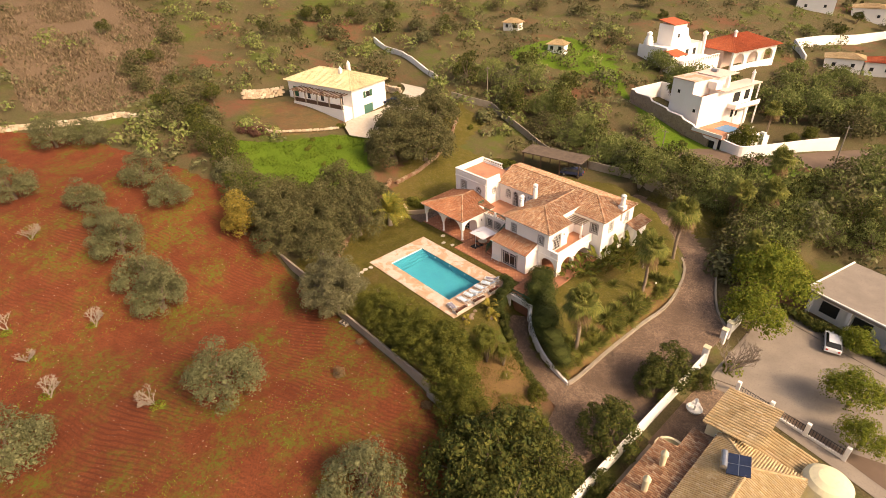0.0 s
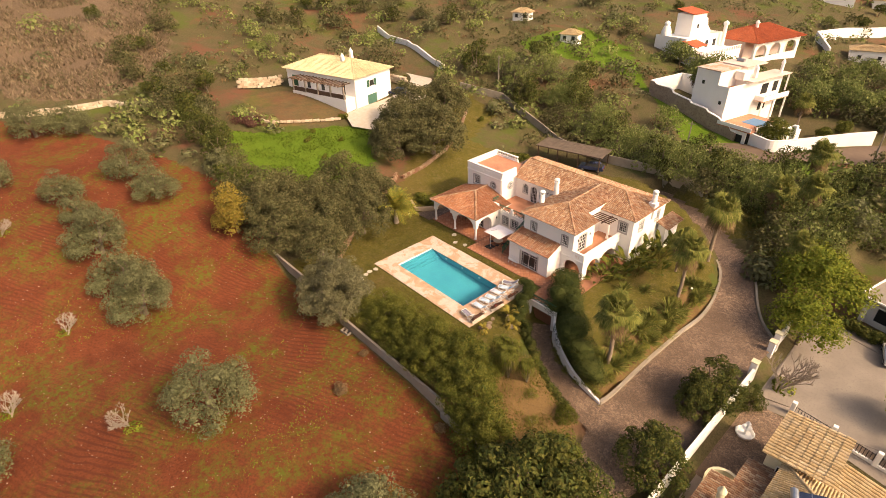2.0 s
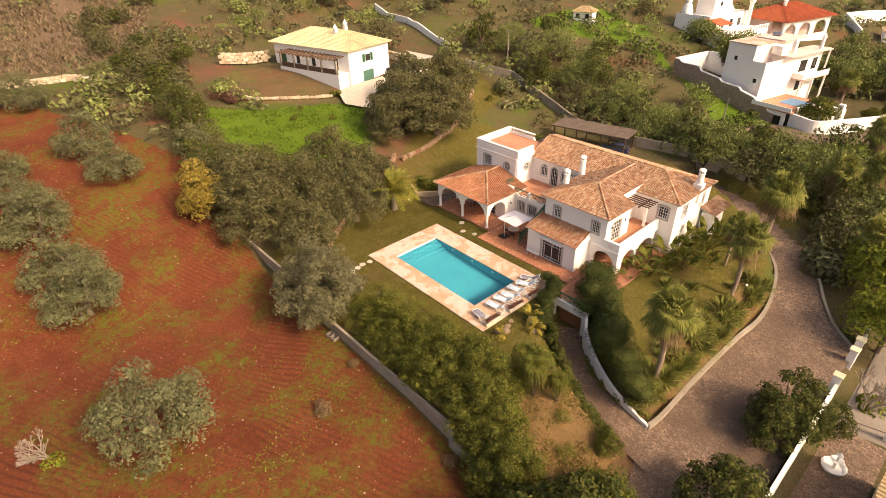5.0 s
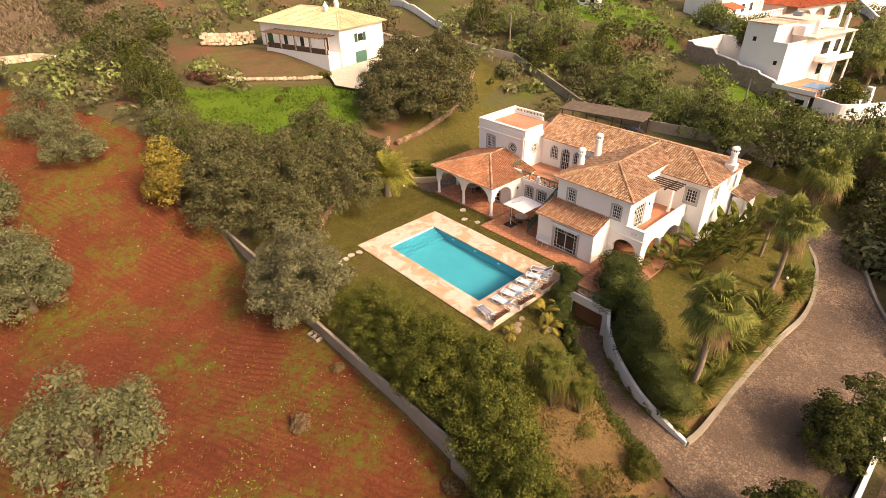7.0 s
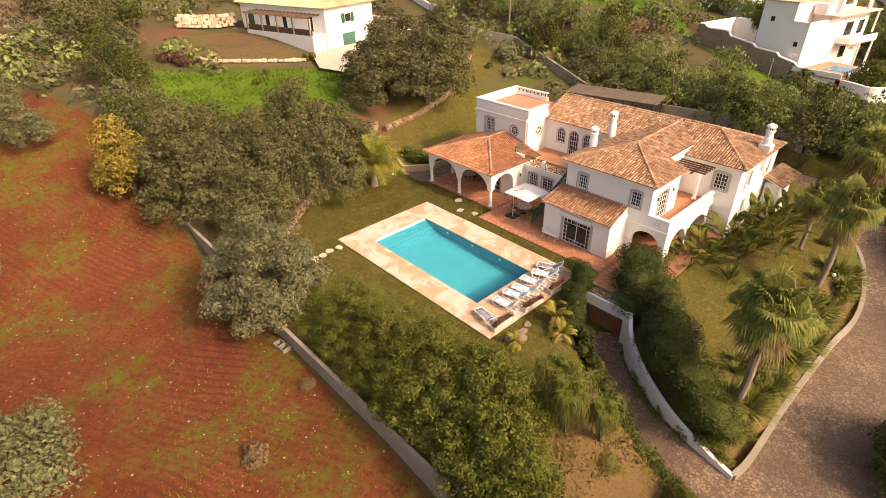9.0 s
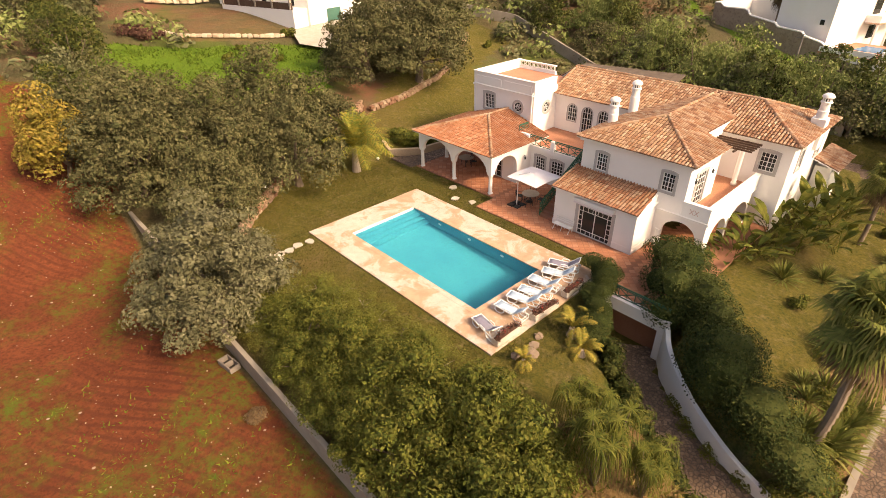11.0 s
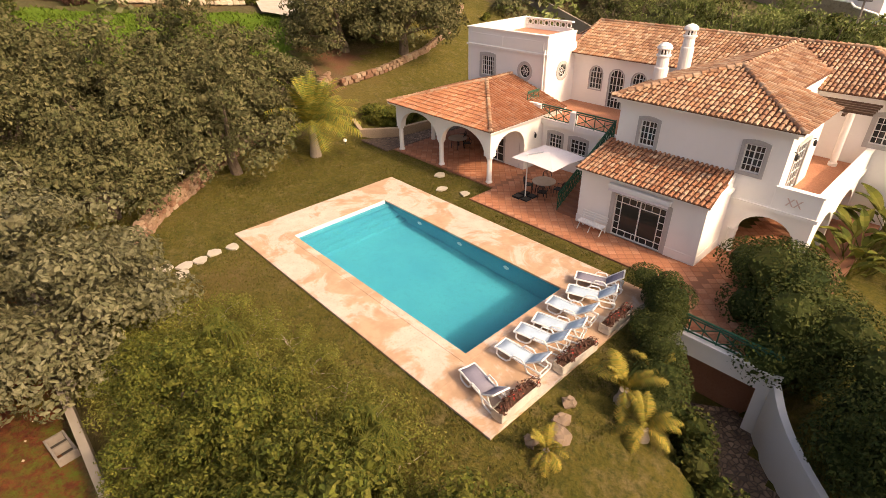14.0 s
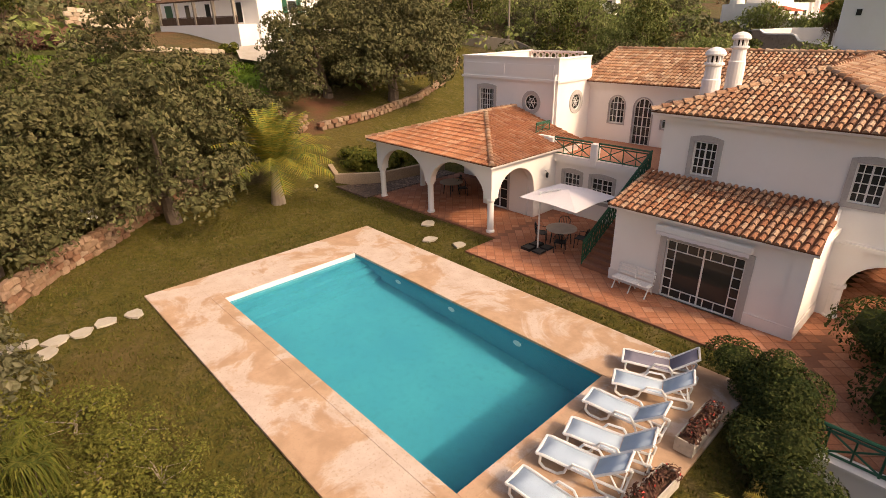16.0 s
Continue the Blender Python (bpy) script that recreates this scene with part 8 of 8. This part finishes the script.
part("porch_roof", prism(bmesh.new(), [(0.0, 2.6, 9.5), (5.0, 2.6, 9.5), (5.0, 6.5, 10.4), (0.0, 6.5, 10.4)], (0, 0, 0.16)), TILE_RED, v2)
part("chimney", lathe(bmesh.new(), [(1.3, 10.3), (1.25, 11.6), (0.85, 12.9), (0.5, 13.3), (0.75, 13.5), (0.7, 13.9), (0.1, 14.3)], 14, (2.2, 13.0, 0)), WHITE, v2, "bulbous white chimney")
part("chimney", lathe(bmesh.new(), [(0.5, 8.0), (0.45, 12.8), (0.7, 13.0), (0.7, 13.5), (0.1, 13.9)], 10, (15.0, 5.0, 0)), WHITE, v2, "tall round white chimney")
for x in (3.2, 6.4, 9.6, 12.8):
    small_window(v2, None, x, 5.98, 8.0, 1.3, 1.8)
small_window(v2, None, 9.4, 9.18, 12.2, 0.9, 1.1)
bm = ribbon_wall(bmesh.new(), along([(-9.9, 95.2, 0), (-24, 104, 0), (-37, 112.5, 0)], 2.0), 0.4, lambda p: land(p.x, p.y) - 1.5, lambda p: 8.3)
tagged(part("terrace_wall", bm, OLDWALL), "long weathered terrace wall beside the tower house", "wall", kind="structure")
v3 = thing("red_roofed_house", "white arcaded house with red hipped tile roof", "house")
v3.matrix_basis = pose(-4.0, 112.6, 0, 0, 0, 76.5)
part("arcade_wall", wall(bmesh.new(), (0.8, 1.0, 0), X, Y, 18.6, 3.0, 9.0, [(0.8, 5.0, 5.2, 8.2, 1.6), (6.4, 10.8, 5.2, 8.2, 1.6), (12.4, 17.4, 5.2, 8.2, 1.6)], 0.5), WHITE, v3)
part("wall", box(0.8, 19.4, 4.0, 13.0, 3.0, 9.0), PINKISH, v3)
hip_roof(v3, 0.0, 20.2, 0.0, 14.0, 9.05, 12.0, TILE_RED)
part("chimney", lathe(bmesh.new(), [(0.4, 10.5), (0.4, 12.6), (0.6, 12.7), (0.1, 13.3)], 10, (7.0, 6.0, 0)), WHITE, v3)
bm = ribbon_wall(bmesh.new(), along([(5, 141, 0), (-2, 152, 0), (2, 166, 0), (8, 180, 0), (14, 200, 0)], 3), 0.4, lambda p: land(p.x, p.y) - 1.5, lambda p: land(p.x, p.y) + 2.6)
tagged(part("estate_wall", bm, WHITE), "long white estate wall", "wall", kind="structure")
for i, (x, y, w, d, h, roof) in enumerate([(13, 147, 9, 6, 3.0, TILE_OCHRE), (21, 150, 7, 6, 3.2, TILE_RED), (-13, 203, 12, 9, 4.5, TILE_OCHRE), (2, 214, 11, 8, 4.0, TILE_OCHRE), (-60, 88, 5, 3, 2.2, TILE_OCHRE), (-37.5, 80.5, 4.5, 3, 2.2, TILE_OCHRE), (30, 165, 9, 8, 4.0, TILE_OCHRE)]):
    hs = thing("distant_house", "small distant white house with a clay tile roof", "house", "distant houses")
    hs.matrix_basis = pose(x, y, rough_land(x, y), 0, 0, 15)
    block(hs, None, -w / 2, w / 2, -d / 2, d / 2, -1.5, h)
    hip_roof(hs, -w / 2 - 0.4, w / 2 + 0.4, -d / 2 - 0.4, d / 2 + 0.4, h + 0.02, h + 1.1, roof)
    small_window(hs, None, -w / 4, -d / 2 - 0.02, 0.8, 1.0, 1.1)
    small_window(hs, None, w / 4, -d / 2 - 0.02, 0.8, 1.0, 1.1)

# cream house by the street
yh = thing("cream_house", "cream rendered house with ochre and terracotta tile roofs", "house")
block(yh, None, 42.6, 46.4, -1.0, 4.2, -5, -0.45, CREAM)
tile_slope([(42.3, 4.6, 0.0), (42.3, -1.4, 0.0), (46.8, -1.4, 0.45), (46.8, 4.6, 0.45)], (42.3, 4.6, 0.0), NY, (4.5, 0, 0.45), "roof", yh, TILE_OCHRE, pitch=0.36, course=0.6, rad=0.14)
block(yh, None, 44.2, 50.5, -13.0, -1.0, -5, -0.6, CREAM)
hip_roof(yh, 43.8, 51.0, -15.0, -0.6, -0.55, 0.9, TILE_OCHRE, ridge_axis="y")
block(yh, None, 46.4, 50.4, -1.0, 2.6, -5, -1.4, CREAM)
tile_slope([(50.9, -1.4, -1.4), (50.9, 3.0, -1.4), (46.5, 3.0, -0.7), (46.5, -1.4, -0.7)], (50.9, -1.4, -1.4), Y, (-4.4, 0, 0.7), "roof", yh, TILE_OCHRE, pitch=0.36, course=0.6, rad=0.14)
block(yh, None, 40.4, 44.2, -14.0, -4.8, -5, -1.9, CREAM)
tile_slope([(40.0, -4.4, -1.8), (40.0, -15.0, -1.8), (44.2, -15.0, -1.1), (44.2, -4.4, -1.1)], (40.0, -4.4, -1.8), NY, (4.2, 0, 0.7), "roof", yh, TILE)
tile_slope([(41.6, -0.9, -2.0), (41.6, -4.4, -2.0), (44.2, -4.4, -1.5), (44.2, -0.9, -1.5)], (41.6, -0.9, -2.0), NY, (2.6, 0, 0.5), "roof", yh, TILE)
small_window(yh, None, 44.0, -1.05, -2.0, 1.0, 1.0, name="green_window")
for x, y in ((41.6, -7.2), (41.8, -10.6)):
    part("chimney", lathe(bmesh.new(), [(0.28, -1.8), (0.28, -0.2), (0.36, -0.15), (0.36, 0.0), (0.05, 0.5)], 10, (x, y, 0)), CREAM, yh)
bm = bmesh.new()
ptsw = [(41.0 + 1.3 * math.cos(a), -4.2 + 1.3 * math.sin(a), 0) for a in np.linspace(0.6, 4.2, 12)]
part("curved_wall", ribbon_wall(bm, [Vector(q) for q in ptsw], 0.25, lambda p: -5.0, lambda p: -2.6), CREAM, yh)
so = thing("solar_heater", "rooftop solar water heater with steel tank", "solar panel")
part("panel", box(-0.9, 0.9, -1.1, 1.1, 0.0, 0.08, m=pose(0, 0, 0.4, 0, -14, 0)), SOLAR, so)
part("panel_frame", bx(bx(bmesh.new(), -0.03, 0.03, -1.12, 1.12, 0.085, 0.1, m=pose(0, 0, 0.4, 0, -14, 0)), -0.92, 0.92, -0.02, 0.02, 0.085, 0.1, m=pose(0, 0, 0.4, 0, -14, 0)), STEEL, so)
tk = part("tank", lathe(bmesh.new(), [(0.05, -0.9), (0.28, -0.85), (0.28, 0.85), (0.05, 0.9)], 14), STEEL, so)
tk.matrix_basis = pose(-1.15, 0, 0.55, 90, 0, 0)
so.matrix_basis = pose(46.6, -4.6, 0.45, 0, 0, 20)
part_t = thing("water_tank", "large cream domed water tank", "water tank")
part("dome", lathe(bmesh.new(), [(1.9, -4.6), (1.9, -0.9), (1.85, -0.55), (1.5, -0.2), (0.9, 0.05), (0.05, 0.15)], 28), CREAM, part_t)
part_t.location = (52.2, 0.4, 0)
fo = thing("garden_fountain", "small ornate white garden fountain", "fountain")
part("basin", lathe(bmesh.new(), [(0.7, 0.0), (0.85, 0.35), (0.75, 0.36), (0.6, 0.15)], 12), FRAME, fo)
part("bowl", lathe(bmesh.new(), [(0.12, 0.1), (0.1, 0.8), (0.45, 1.0), (0.4, 1.02), (0.08, 0.9), (0.08, 1.4), (0.25, 1.5), (0.02, 1.8)], 12), FRAME, fo)
fo.location = (40.0, 3.6, -4.4)
part("front_garden", box(38.0, 42.4, -3.6, 8.2, -4.4, -4.35), COBBLE, yh)
bm = bmesh.new()
for k in range(40):
    rod(bm, (42.0 + 0.26 * k, 9.4 - 0.03 * k, -4.5), (42.0 + 0.26 * k, 9.4 - 0.03 * k, -3.3), 0.025, n=4)
rod(bm, (42.0, 9.4, -3.4), (52.4, 8.2, -3.4), 0.03)
fe = thing("street_fence", "low wall with black iron railings and white piers", "fence")
part("railings", bm, BLACK, fe, "black iron bars")
part("low_wall", prism(bmesh.new(), [(42.0, 9.3, -5.0), (52.4, 8.1, -5.0), (52.4, 8.3, -5.0), (42.0, 9.5, -5.0)], (0, 0, 0.7)), WHITE, fe)
for k in range(4):
    part("pier", box(41.8 + 3.5 * k, 42.2 + 3.5 * k, 9.2 - 0.4 * k, 9.6 - 0.4 * k, -5.0, -2.9, bevel=0.03), WHITE, fe)

# flat-roofed building beyond the car park
fl = thing("flat_roofed_building", "single-storey building with a pale flat roof", "house")
fl.matrix_basis = pose(42.2, 29.8, -4.6, 0, 0, -13)
block(fl, None, 0.0, 16.0, 0.6, 10.0, -0.5, 3.4)
part("roof_slab", box(-0.6, 16.6, -0.6, 10.6, 3.4, 3.75), CONCRETE, fl)
part("roof_rim", bx(bx(bmesh.new(), -0.6, 16.6, -0.6, -0.4, 3.75, 3.9), -0.6, -0.4, -0.4, 10.6, 3.75, 3.9), FRAME, fl)
for k in range(4):
    part("pillar", box(0.2 + 4.5 * k, 0.6 + 4.5 * k, -0.4, 0.0, -0.5, 3.4), WHITE, fl)
    small_window(fl, None, 2.4 + 3.8 * k, 0.57, 0.8, 2.2, 1.8)

# power poles
for x, y, h in ((32.4, 72.6, 8.0), (-30.6, 46.0, 7.0), (9.0, 52.0, 6.5)):
    po = thing("utility_pole", "tall grey concrete utility pole", "pole", "utility poles")
    part("shaft", rod(bmesh.new(), (0, 0, -0.5), (0, 0, h), 0.16, 0.09, 8), CONCRETE, po)
    part("crossarm", box(-0.6, 0.6, -0.05, 0.05, h - 0.5, h - 0.38), CONCRETE, po)
    po.matrix_basis = pose(x, y, rough_land(x, y))
# small garden lamps on the lawn
for x, y in ((-9.2, 3.6), (27.6, 17.2)):
    la = thing("garden_lamp", "small round white garden lamp", "lamp", "garden lamps")
    part("stem", rod(bmesh.new(), (0, 0, -0.1), (0, 0, 0.25), 0.03), BLACK, la)
    part("globe", lathe(bmesh.new(), [(0.03, 0.22), (0.11, 0.28), (0.13, 0.36), (0.1, 0.45), (0.02, 0.49)], 12), FRAME, la)
    la.matrix_basis = pose(x, y, rough_land(x, y))


# ---- terracotta paving ----
tagged(part("porch_paving", prism(bmesh.new(), [(-9.3, 4.9, -0.1), (-6.05, 4.9, -0.1), (-6.05, 12.0, -0.1), (-7.2, 12.0, -0.1), (-7.7, 7.4, -0.1)], (0, 0, 0.112)), COBBLE), "grey cobbled strip beside the porch", "pavement", kind="structure")
patio = thing("patio", "terracotta paved patio and porch floor", "patio", kind="structure")
part("bed", bx(bx(bx(bmesh.new(), 3.25, 15.85, 3.45, 10.6, -0.25, -0.012), 15.85, 19.8, 1.0, 15.6, -0.25, -0.012), -6.0, 3.25, 5.45, 12.4, -0.25, -0.012), TERRA_BED, patio)
PV = 0.36
me = bpy.data.meshes.new("paver")
bm = box(-PV / 2 + 0.014, PV / 2 - 0.014, -PV / 2 + 0.014, PV / 2 - 0.014, -0.03, 0.0, bevel=0.006)
bm.to_mesh(me)
bm.free()
me.materials.append(island("single_paver", [(0.45, 0.17, 0.085), (0.55, 0.235, 0.13), (0.49, 0.20, 0.105), (0.60, 0.29, 0.175)], 0.75, objects=True))
pr, near_n, vv, ff = random.Random(3), 0, [], []
half = PV / math.sqrt(2)
for x0, x1, y0, y1 in ((3.3, 15.8, 3.5, 10.5), (15.9, 19.7, 1.1, 7.9), (-5.95, 3.2, 5.5, 12.2), (15.35, 18.2, 8.3, 15.2)):
    for i in range(int((x1 - x0) / half) + 1):
        for j in range(int((y1 - y0) / half) + 1):
            if (i + j) % 2:
                continue
            x, y = x0 + 0.2 + i * half, y0 + 0.2 + j * half
            if x > x1 - 0.18 or y > y1 - 0.18 or (9.0 < x < 15.0 and y > 5.5) or (x < 3.2 and y > 8.8 and x > -0.6) or (7.7 < x < 9 and y > 5.6) or (x > 18.4 and y > 2.0):
                continue
            z = pr.uniform(-0.003, 0.003)
            if near_n < 300 and 4.0 < x < 15.8 and y < 6.2:
                ob = new("paver", me)
                ob.parent = patio
                ob.matrix_basis = pose(x, y, z, 0, 0, 45 + pr.uniform(-0.6, 0.6))
                near_n += 1
            else:
                b = len(vv)
                h = half - 0.02
                vv += [(x - h, y, z), (x, y - h, z), (x + h, y, z), (x, y + h, z), (x - h, y, z - 0.02), (x, y - h, z - 0.02), (x + h, y, z - 0.02), (x, y + h, z - 0.02)]
                ff += [(b, b + 1, b + 2, b + 3), (b, b + 4, b + 5, b + 1), (b + 1, b + 5, b + 6, b + 2), (b + 2, b + 6, b + 7, b + 3), (b + 3, b + 7, b + 4, b)]
tagged(raw("pavers", vv, ff, TERRA, patio), kind="stuff")
